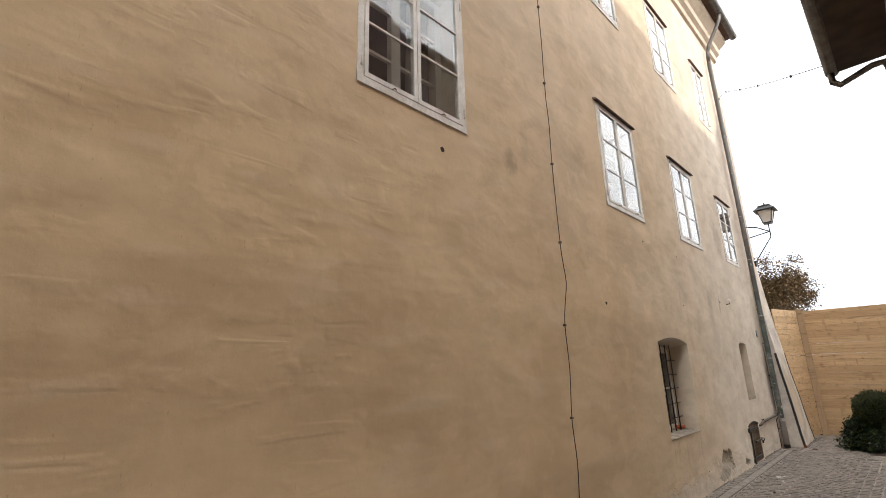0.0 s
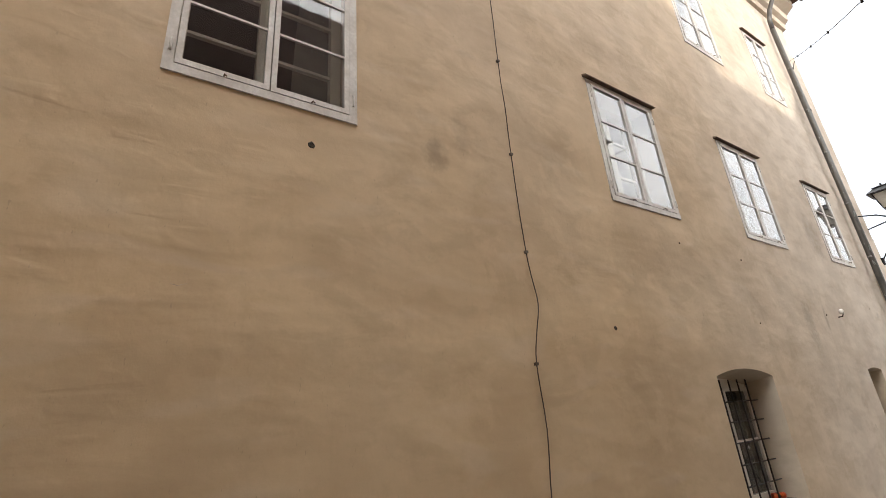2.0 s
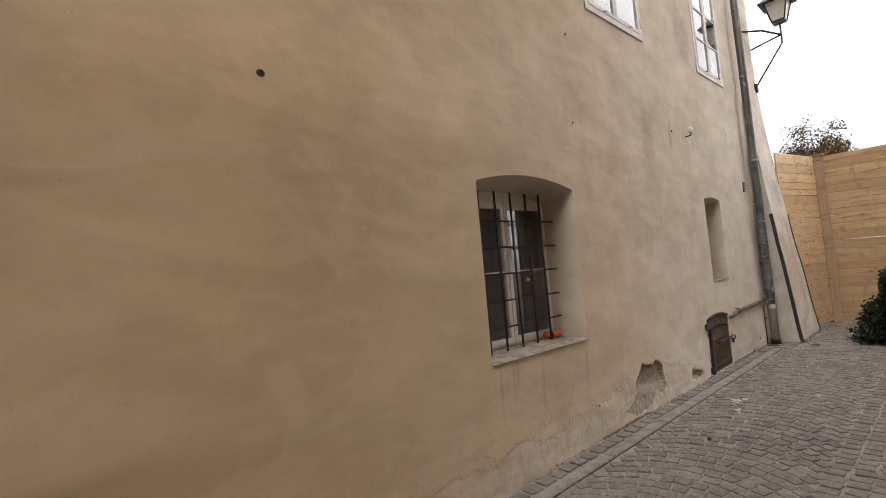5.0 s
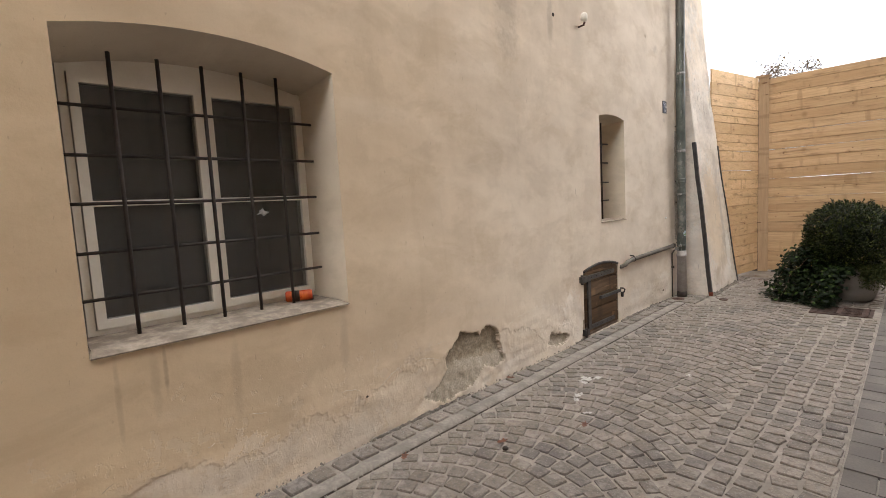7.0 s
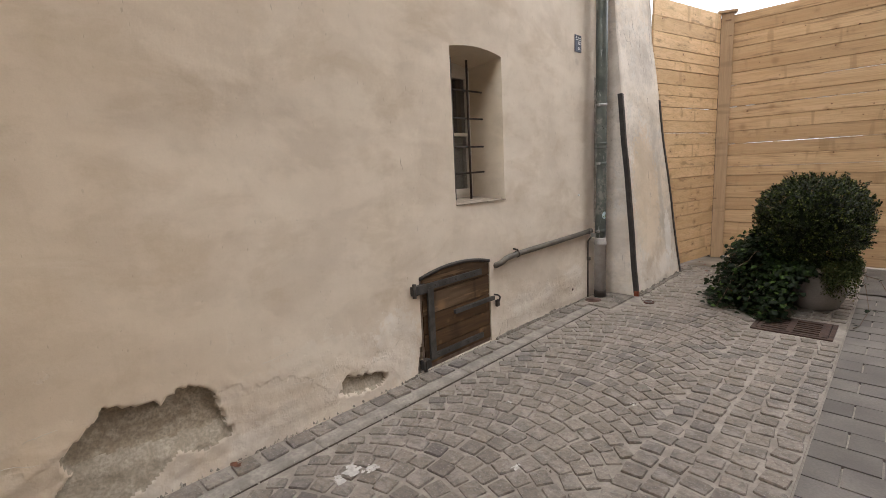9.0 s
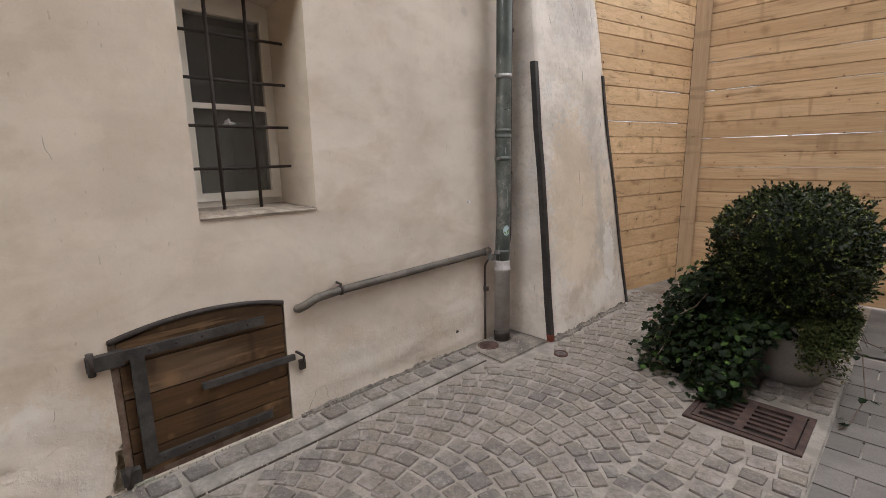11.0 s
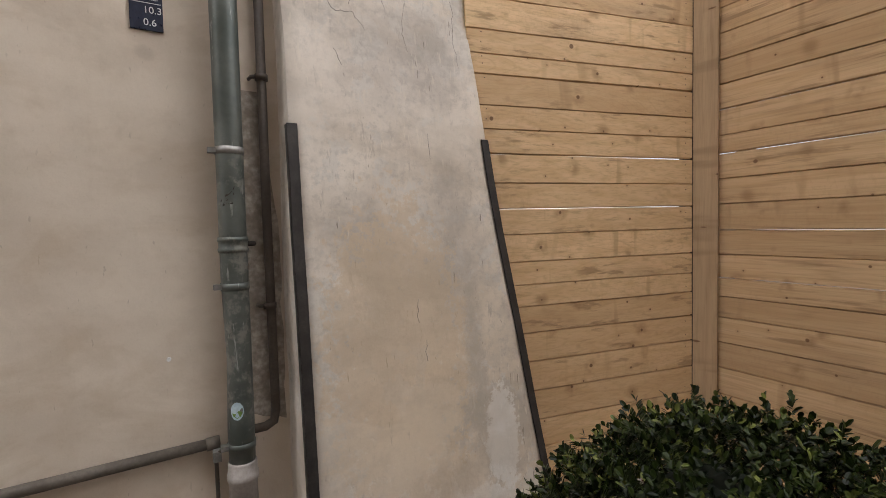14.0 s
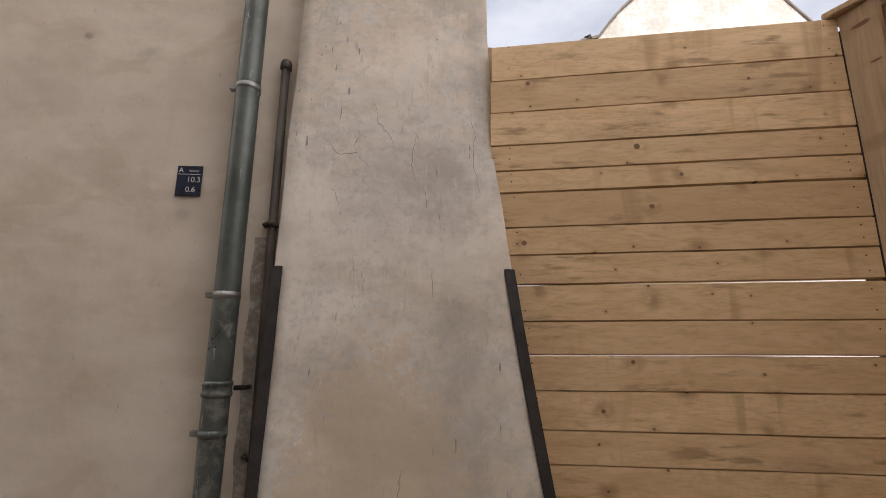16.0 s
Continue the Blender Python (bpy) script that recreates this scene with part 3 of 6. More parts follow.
HOLES = [(y0, y1, z0, z1) for y0, y1, z0, z1 in UPPER] + [(a, b, c, d + r) for a, b, c, d, r in (BARRED, SMALL, HATCH)]
PATCH_A = [(8.44, 0.09), (8.56, 0.15), (8.66, 0.225), (8.63, 0.31), (8.72, 0.38), (8.79, 0.45), (8.90, 0.415), (8.98, 0.40), (9.05, 0.425),
           (9.10, 0.43), (9.16, 0.395), (9.20, 0.335), (9.21, 0.25), (9.26, 0.14), (9.12, 0.11), (9.02, 0.16), (8.93, 0.09), (8.82, 0.04), (8.60, 0.03)]
PATCH_B = [(9.83, 0.10), (9.85, 0.17), (9.89, 0.20), (9.94, 0.165), (10.03, 0.16), (10.17, 0.11), (10.12, 0.055), (9.98, 0.06)]
PATCH_C = [(10.43, 0.0), (10.44, 0.06), (10.455, 0.10), (10.46, 0.17), (10.484, 0.20), (10.484, 0.0)]


def lines(lo, hi, step, extra, fine=()):
    v = [lo + (hi - lo) * k / round((hi - lo) / step) for k in range(round((hi - lo) / step) + 1)]
    for a, b, s in fine:
        v = [q for q in v if not a < q < b] + [a + (b - a) * k / round((b - a) / s) for k in range(round((b - a) / s) + 1)]
    v = [q for q in v if all(abs(q - e) > 0.012 for e in extra)] + list(extra)
    return sorted(set(round(q, 4) for q in v))


def wall_x(y, z):
    """How far the uneven plaster stands out at a place on the wall."""
    near = min(max(max(a - y, y - b), max(c - z, z - d), 0.0) for a, b, c, d in HOLES)
    free = min(1.0, near / 0.25) * min(1.0, max(0.0, CORNER_Y - y) / 0.2)
    big = noise.noise((0, y * 0.55, z * 1.1)) * 0.022 + noise.noise((3, y * 1.6, z * 2.4)) * 0.007
    foot = max(0.0, 1 - z / 0.55)
    lump = noise.noise((9, y * 6, z * 9)) * 0.014 * foot + noise.noise((5, y * 19, z * 19)) * 0.006 * foot
    return (big + lump + 0.012 * foot) * free


def build_wall():
    ys = lines(-5.0, CORNER_Y, 0.13, [v for h in HOLES for v in h[:2]], ((8.40, 9.30, 0.008), (9.80, 10.48, 0.012)))
    zs = lines(-0.05, WALL_TOP, 0.13, [v for h in HOLES for v in h[2:] if v > 0], ((0.0, 0.50, 0.010),))
    bm = bmesh.new()
    ragged = lambda y, z: (y + noise.noise((2, y * 30, z * 30)) * 0.018, z + noise.noise((7, y * 30, z * 30)) * 0.018)
    bare = lambda y, z: inside(*ragged(y, z), PATCH_A) or inside(*ragged(y, z), PATCH_B) or inside(*ragged(y, z), PATCH_C)
    grid = {}
    for i, y in enumerate(ys):
        for j, z in enumerate(zs):
            sunk = -0.007 - 0.027 * min(1.0, max(0.0, (z - 0.20 + (y - 8.6) * 0.12) / 0.09)) + noise.noise((1, y * 30, z * 30)) * 0.003 if z < 0.5 and 8.3 < y < 10.5 and bare(y, z) else 0.0
            grid[i, j] = bm.verts.new((wall_x(y, z) + sunk, y, z))
    for i in range(len(ys) - 1):
        for j in range(len(zs) - 1):
            y, z = (ys[i] + ys[i + 1]) / 2, (zs[j] + zs[j + 1]) / 2
            if any(a < y < b and c < z < d for a, b, c, d in HOLES):
                continue
            f = bm.faces.new((grid[i, j], grid[i + 1, j], grid[i + 1, j + 1], grid[i, j + 1]))
            f.material_index = (2 if z > 0.27 - (y - 8.6) * 0.10 + 0.02 * noise.noise((4, y * 20, z * 20)) else 1) if z < 0.5 and 8.3 < y < 10.5 and bare(y, z) else 0
            f.smooth = True
    # Crisp broken edges round the bare patches.
    for e in bm.edges:
        p = e.verts[0].co
        if p.z < 0.52 and 8.3 < p.y < 10.5 and len(e.link_faces) == 2 and e.calc_face_angle(0) > 0.35:
            e.smooth = False
    # Spandrels of the flat arches.
    for y0, y1, z0, z1, rise in (BARRED, SMALL, HATCH):
        n = 16
        arch = [(y0 + (y1 - y0) * k / n, z1 + rise * (1 - (2 * k / n - 1) ** 2)) for k in range(n + 1)]
        for (ya, za), (yb, zb) in zip(arch, arch[1:]):
            top = z1 + rise
            pts = [(0, ya, za), (0, yb, zb), (0, yb, top), (0, ya, top)]
            pts = [p for k, p in enumerate(pts) if k < 2 or p[2] - pts[3 - k][2] > 1e-5]
            if len(pts) > 2:
                bm.faces.new([bm.verts.new(p) for p in pts])
    # Back, top and ends.
    for q in (((-0.6, -5, -0.05), (-0.6, -5, WALL_TOP), (0, -5, WALL_TOP), (0, -5, -0.05)),
              ((-0.6, CORNER_Y, -0.05), (0, CORNER_Y, -0.05), (0, CORNER_Y, WALL_TOP), (-0.6, CORNER_Y, WALL_TOP)),
              ((-0.6, -5, WALL_TOP), (-0.6, CORNER_Y, WALL_TOP), (0, CORNER_Y, WALL_TOP), (0, -5, WALL_TOP))):
        bm.faces.new([bm.verts.new(p) for p in q])
    wall = solid("wall_west", bm, (M_WALL, M_MORTAR, M_MORTAR_DEEP), "long uneven ochre plastered house wall with flaking foot", kind="structure")
    # Reveals through the thickness.
    bm = bmesh.new()
    for y0, y1, z0, z1 in UPPER:
        for q in (((0, y0), (-0.45, y0), z0, z1), ((-0.45, y1), (0, y1), z0, z1)):
            (xa, ya), (xb, yb), za, zb = q
            bm.faces.new([bm.verts.new(p) for p in ((xa, ya, za), (xa, ya, zb), (xb, yb, zb), (xb, yb, za))])
        for z in (z0, z1):
            bm.faces.new([bm.verts.new(p) for p in ((0, y0, z), (0, y1, z), (-0.45, y1, z), (-0.45, y0, z))])
    for (y0, y1, z0, z1, rise), deep, shrink, drop in ((BARRED, 0.42, 0.035, 0.06), (SMALL, 0.42, 0.045, 0.04), (HATCH, 0.14, 0.0, 0.0)):
        n = 16
        ring = [(y0, z0)] + [(y0 + (y1 - y0) * k / n, z1 + rise * (1 - (2 * k / n - 1) ** 2)) for k in range(n + 1)] + [(y1, z0)]
        mid, cut = (y0 + y1) / 2, lambda y, z: (mid + (y - mid) * (1 - 2 * shrink / (y1 - y0)), z - drop * (z - z0) / (z1 - z0) if z > z0 else z + 0.012)
        a = [bm.verts.new((0, y, z)) for y, z in ring]
        b = [bm.verts.new((-0.30 if deep > 0.2 else -deep, *cut(y, z))) for y, z in ring]
        c = [bm.verts.new((-deep, *cut(y, z))) for y, z in ring]
        for p, q in ((a, b), (b, c)):
            for k in range(len(ring)):
                bm.faces.new((p[k], p[(k + 1) % len(ring)], q[(k + 1) % len(ring)], q[k]))
    part("reveal", bm, M_REVEAL, wall, "pale plastered window reveal")
    return wall


WALL = build_wall()

# Closed rooms behind the windows, their dimness put into a dark grey plaster.
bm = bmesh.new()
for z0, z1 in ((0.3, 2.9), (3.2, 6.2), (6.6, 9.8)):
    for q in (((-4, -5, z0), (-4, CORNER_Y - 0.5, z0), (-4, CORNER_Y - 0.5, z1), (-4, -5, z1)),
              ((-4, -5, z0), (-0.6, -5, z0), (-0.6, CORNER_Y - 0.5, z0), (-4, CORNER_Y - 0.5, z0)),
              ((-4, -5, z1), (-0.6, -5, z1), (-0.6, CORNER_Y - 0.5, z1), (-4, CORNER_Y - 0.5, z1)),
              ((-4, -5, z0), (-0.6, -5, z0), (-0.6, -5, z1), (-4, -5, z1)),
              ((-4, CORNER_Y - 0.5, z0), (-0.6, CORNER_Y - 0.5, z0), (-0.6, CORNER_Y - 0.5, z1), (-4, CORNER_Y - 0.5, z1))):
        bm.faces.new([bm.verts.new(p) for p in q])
solid("wall_rooms", bm, M_ROOM, "grey plastered rooms behind the windows, dimness put into the colour", kind="structure")
# Rest of the house: end wall, back and inner face of the long wall, pierced like the front.
bm = bmesh.new()
box(bm, -9.0, -0.62, CORNER_Y - 0.4, CORNER_Y - 0.005, -0.05, WALL_TOP)
box(bm, -9.4, -9.0, -5.0, CORNER_Y - 0.01, -0.05, WALL_TOP)
box(bm, -9.0, -0.62, -5.0, -4.7, -0.05, WALL_TOP)
solid("wall_house_end", bm, M_WALL, "ochre plastered end and back walls of the house", kind="structure")


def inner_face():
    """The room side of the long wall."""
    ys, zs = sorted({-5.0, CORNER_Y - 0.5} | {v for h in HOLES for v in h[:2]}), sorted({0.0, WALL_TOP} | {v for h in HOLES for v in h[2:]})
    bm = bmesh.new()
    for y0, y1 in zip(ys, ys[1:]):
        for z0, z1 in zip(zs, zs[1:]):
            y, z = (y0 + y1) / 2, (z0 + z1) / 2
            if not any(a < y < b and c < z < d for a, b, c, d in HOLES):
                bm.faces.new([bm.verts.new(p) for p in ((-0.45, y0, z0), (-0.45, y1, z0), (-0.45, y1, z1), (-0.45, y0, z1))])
    solid("wall_inner_face", bm, M_ROOM, "plastered inner side of the wall, dimness put into the colour", kind="structure")


inner_face()


# ---- buttress at the corner ----
def buttress_front(y, z):
    lean = max(0.0, 0.385 - 0.098 * z + 0.0035 * max(0.0, z - 1.5) ** 2)
    return lean + (noise.noise((4, y * 1.7, z * 1.5)) * 0.012 + noise.noise((8, y * 6, z * 5)) * 0.004) * min(1, lean / 0.1)


def buttress_right(z):
    return 13.88 + 0.345 * max(0.0, 1 - z / 2.6) ** 1.2


def build_buttress():
    bm, n, top = bmesh.new(), 14, 4.6
    zs = [top * k / 60 for k in range(61)]
    rows = []
    for z in zs:
        left, right = 13.0 + noise.noise((2, 0, z * 3)) * 0.008, buttress_right(z) + noise.noise((6, 0, z * 3)) * 0.008
        front = [(buttress_front(left + (right - left) * k / n, z) + 0.004, left + (right - left) * k / n, z) for k in range(n + 1)]
        rows.append([bm.verts.new(p) for p in [(-0.05, left, z)] + front + [(-0.05, right, z)]])
    for a, b in zip(rows, rows[1:]):
        for k in range(len(a) - 1):
            bm.faces.new((a[k], a[k + 1], b[k + 1], b[k])).smooth = 0 < k < len(a) - 2
    bm.faces.new(rows[-1])
    return solid("buttress", bm, M_BUTTRESS, "battered pale plastered corner buttress with cracks and stains", "buttress")


BUTTRESS = build_buttress()


def crack(name, pts, parent, r=0.0015):
    """A hairline crack drawn as a thin dark seam in the plaster of the buttress."""
    fine = []
    for (ya, za), (yb, zb) in zip(pts, pts[1:]):
        for k in range(6):
            y, z = ya + (yb - ya) * k / 6, za + (zb - za) * k / 6
            y, z = y + noise.noise((1, y * 40, z * 40)) * 0.012, z + noise.noise((5, y * 40, z * 40)) * 0.012
            fine.append((buttress_front(y, z) + 0.004, y, z))
    rad = [r * (0.25 + 0.75 * math.sin(math.pi * (k + 0.5) / len(fine))) for k in range(len(fine))]
    part(name, tube(bmesh.new(), fine, rad, 5), M_CRACK, parent, "hairline plaster crack")


for pts in ([(13.14, 2.52), (13.22, 2.44), (13.30, 2.45), (13.36, 2.37)], [(13.36, 2.72), (13.38, 2.60), (13.44, 2.54), (13.46, 2.44)],
            [(13.30, 2.56), (13.28, 2.46)], [(13.78, 2.72), (13.81, 2.55), (13.80, 2.40), (13.83, 2.25)], [(13.55, 2.56), (13.53, 2.40), (13.56, 2.30)],
            [(13.52, 1.20), (13.51, 1.08)], [(13.55, 1.02), (13.54, 0.90)], [(13.20, 2.28), (13.24, 2.2)], [(13.62, 1.95), (13.63, 1.80)]):
    crack("crack", pts, BUTTRESS)


# ---- windows ----
def casement_window(name, y0, y1, z0, z1, label, ledge=True, open_inner=True):
    """A double window: outer leaves with three panes each, flush with the wall, and an inner pair behind."""
    w = thing(name, (0, y0, z0), label, "window", kind="structure")
    fr, mid = 0.046, (y0 + y1) / 2
    bm = boxes((-0.07, 0.009, y0 - 0.01, y0 + fr, z0, z1), (-0.07, 0.009, y1 - fr, y1 + 0.01, z0, z1),
               (-0.07, 0.009, y0 + fr, y1 - fr, z1 - fr, z1), (-0.07, 0.012, y0 - 0.01, y1 + 0.01, z0 - 0.012, z0 + fr))
    frame_ob = part("window_frame", bm, M_WHITE, w, "flaking white painted frame", bevel=0.003)
    sash = 0.034
    for a, b in ((y0 + fr, mid), (mid, y1 - fr)):
        lo, hi = z0 + fr + 0.004, z1 - fr - 0.004
        a, b = a + 0.004, b - 0.003
        bm = boxes((-0.03, 0.015, a, a + sash, lo, hi), (-0.03, 0.015, b - sash, b, lo, hi),
                   (-0.03, 0.015, a + sash, b - sash, lo, lo + sash * 1.15), (-0.03, 0.015, a + sash, b - sash, hi - sash, hi))
        leaf_ob = part("casement", bm, M_WHITE, w, bevel=0.003)
        for k in (1, 2):
            z = lo + sash + (hi - lo - 2 * sash) * k / 3
            part("glazing_bar", boxes((-0.006, 0.010, a + sash, b - sash, z - 0.0085, z + 0.0085)), M_WHITE, leaf_ob, bevel=0.003)
        for k in range(3):
            za, zb = lo + sash + (hi - lo - 2 * sash) * k / 3, lo + sash + (hi - lo - 2 * sash) * (k + 1) / 3
            t = noise.noise((y0, k * 1.7, z0)) * 0.0015
            g = part("pane", prism(bmesh.new(), [(-0.002 + t, a + sash, za), (-0.002, b - sash, za), (-0.002 - t, b - sash, zb), (-0.002, a + sash, zb)], (0.003, 0, 0)), M_GLASS, leaf_ob, "clear old glass pane")
            g.visible_shadow = False
    for y in (y0 + 0.02, y1 - 0.02):
        for z in (z0 + 0.17, z1 - 0.2):
            part("hinge", tube(bmesh.new(), [(0.016, y, z - 0.045), (0.020, y, z - 0.02), (0.020, y, z + 0.02), (0.016, y, z + 0.045)], 0.007, 8), M_WHITE, frame_ob)
    for y in (y0 + (y1 - y0) * 0.27, y1 - (y1 - y0) * 0.27):
        part("stay", tube(bmesh.new(), [(0.018, y, z0 + 0.05), (0.045, y, z0 + 0.045), (0.05, y + 0.012, z0 + 0.03)], 0.005, 6), M_LEDGE, frame_ob)
    part("inner_frame", boxes((-0.32, -0.26, y0 + 0.01, y0 + 0.09, z0 + 0.02, z1 - 0.02), (-0.32, -0.26, y1 - 0.09, y1 - 0.01, z0 + 0.02, z1 - 0.02), (-0.32, -0.26, mid - 0.05, mid + 0.05, z0 + 0.02, z1 - 0.02),
                              (-0.32, -0.26, y0 + 0.01, y1 - 0.01, z0 + 0.02, z0 + 0.09), (-0.32, -0.26, y0 + 0.01, y1 - 0.01, z1 - 0.09, z1 - 0.02),
                              (-0.30, -0.27, y0 + 0.09, y1 - 0.09, z0 + (z1 - z0) * 0.36, z0 + (z1 - z0) * 0.36 + 0.025), (-0.30, -0.27, y0 + 0.09, y1 - 0.09, z0 + (z1 - z0) * 0.68, z0 + (z1 - z0) * 0.68 + 0.025)),
         M_WHITE_IN, w, "cream painted inner window frame", bevel=0.003)
    if open_inner:
        part("blind", prism(bmesh.new(), [(-0.40, y1 - 0.36, z0 + 0.06), (-0.40, y1 - 0.05, z0 + 0.06), (-0.41, y1 - 0.05, z1 - 0.06), (-0.42, y1 - 0.30, z1 - 0.06)], (-0.012, 0, 0)), M_CURTAIN, w, "pale cloth blind behind the glass")
    if ledge:
        part("drip_ledge", prism(bmesh.new(), [(0.0, y0 - 0.05, z1 + 0.045), (0.055, y0 - 0.05, z1 + 0.012), (0.055, y0 - 0.05, z1 + 0.002), (0.0, y0 - 0.05, z1 + 0.012)], (0, y1 - y0 + 0.10, 0)), M_LEDGE, w, "rusty sheet drip ledge")
    return w


for n, (y0, y1, z0, z1) in enumerate(UPPER):
    casement_window(f"window_{n + 1}", y0, y1, z0, z1, "closed white double window with six panes, paint flaking", True, n in (0, 1, 2))


def low_window(name, y0, y1, z0, z1, x, leaves, label):
    """A plain window set deep in a barred opening."""
    w = thing(name, (x, y0, z0), label, "window", kind="structure")
    fr = 0.03
    part("window_frame", boxes((x - 0.06, x, y0, y0 + fr, z0, z1), (x - 0.06, x, y1 - fr, y1, z0, z1), (x - 0.06, x, y0 + fr, y1 - fr, z0, z0 + fr), (x - 0.06, x, y0 + fr, y1 - fr, z1 - fr, z1)), M_WHITE_LOW, w, "yellowed white window frame", bevel=0.005)
    part("head_board", boxes((x - 0.05, x - 0.012, y0 - 0.02, y1 + 0.02, z1, z1 + 0.12)), M_WHITE_LOW, w)
    step = (y1 - y0 - 2 * fr) / leaves
    for k in range(leaves):
        a, b = y0 + fr + step * k + 0.004, y0 + fr + step * (k + 1) - 0.004
        lo, hi, s = z0 + fr + 0.003, z1 - fr - 0.003, 0.037
        leaf_ob = part("casement", boxes((x - 0.05, x + 0.012, a, a + s, lo, hi), (x - 0.05, x + 0.012, b - s, b, lo, hi), (x - 0.05, x + 0.012, a + s, b - s, lo, lo + s), (x - 0.05, x + 0.012, a + s, b - s, hi - s, hi)), M_WHITE_LOW, w, bevel=0.005)
        zm = (lo + hi) / 2
        part("glazing_bar", boxes((x - 0.035, x + 0.006, a + s, b - s, zm - 0.012, zm + 0.012)), M_WHITE_LOW, leaf_ob, bevel=0.004)
        for za, zb in ((lo + s, zm), (zm, hi - s)):
            g = part("pane", boxes((x - 0.016, x - 0.012, a + s, b - s, za, zb)), M_GLASS_DUSTY, leaf_ob, "dusty dark glass pane")
            g.visible_shadow = False
    return w


low_window("window_9", 6.815, 7.918, 0.832, 1.978, -0.300, 2, "dusty white two-leaf window behind an iron grille")
low_window("window_10", 10.905, 11.395, 1.09, 2.05, -0.28, 1, "narrow white window behind an iron grille")


def grille(ys, zs, x, y0, y1, z0, z1, label):
    g = thing("window_grille", (x, y0, z0), label, "grille")
    for y in ys:
        part("upright_bar", tube(bmesh.new(), [(x + 0.008, y, z0), (x + 0.008 + noise.noise((y, 3, 1)) * 0.006, y + noise.noise((y * 9, 1, 1)) * 0.006, (z0 + z1) / 2), (x + 0.008, y, z1)], 0.0085, 8), M_IRON, g)
    for z in zs:
        part("cross_bar", tube(bmesh.new(), [(x - 0.008, y0, z), (x - 0.008, (y0 + y1) / 2, z + noise.noise((z * 9, 1, 4)) * 0.006), (x - 0.008, y1, z + 0.003)], 0.007, 8), M_IRON, g)
    return g


grille((6.980, 7.159, 7.340, 7.522, 7.700), (1.797, 1.598, 1.402, 1.200, 1.006), -0.20, 6.77, 7.892, 0.82, 2.02, "black iron grille of crossed bars in the arched opening")
grille((11.029, 11.205), (1.869, 1.674, 1.470, 1.280), -0.16, 10.86, 11.384, 1.075, 2.08, "black iron grille of crossed bars in the narrow opening")

for y, z, x in ((7.623, 1.335, -0.311), (11.137, 1.497, -0.291)):
    scrap = thing("paper_scrap", (x, y, z), "crumpled white paper scrap stuck behind the pane", "paper", "paper scraps")
    bm = bmesh.new()
    ring = [bm.verts.new((x - 0.004 + 0.004 * noise.noise((k, y, 1)), y + 0.030 * (1.35 if k % 3 == 0 else 0.6) * math.cos(k * 0.628), z + 0.022 * (0.45 if k % 2 else 1.1) * math.sin(k * 0.628))) for k in range(10)]
    mid_v = bm.verts.new((x + 0.006, y, z))
    for k in range(10):
        bm.faces.new((mid_v, ring[k], ring[(k + 1) % 10]))
    part("sheet", bm, M_SIGNTEXT, scrap)

can = thing("drink_can", (-0.215, 7.74, 0.838), "orange-red metal drink can lying on the window sill", "can")
CAN_A, CAN_B = Vector((-0.245, 7.680, 0.868)), Vector((-0.185, 7.808, 0.868))
can_at = lambda *ts: [CAN_A.lerp(CAN_B, t) for t in ts]
can_body = part("can_body", tube(bmesh.new(), can_at(0.0, 0.05, 0.45, 0.55, 0.93, 1.0), [0.023, 0.0295, 0.0295, 0.028, 0.0295, 0.025], 18), M_CANDLE, can, smooth=True)
part("can_rim", tube(bmesh.new(), can_at(0.995, 1.03), 0.026, 18), M_STEEL, can_body, "bright metal rim")
part("printed_band", tube(bmesh.new(), can_at(0.30, 0.40, 0.52), [0.0299, 0.0299, 0.0290], 18), M_IRON, can_body, "dark printed band")


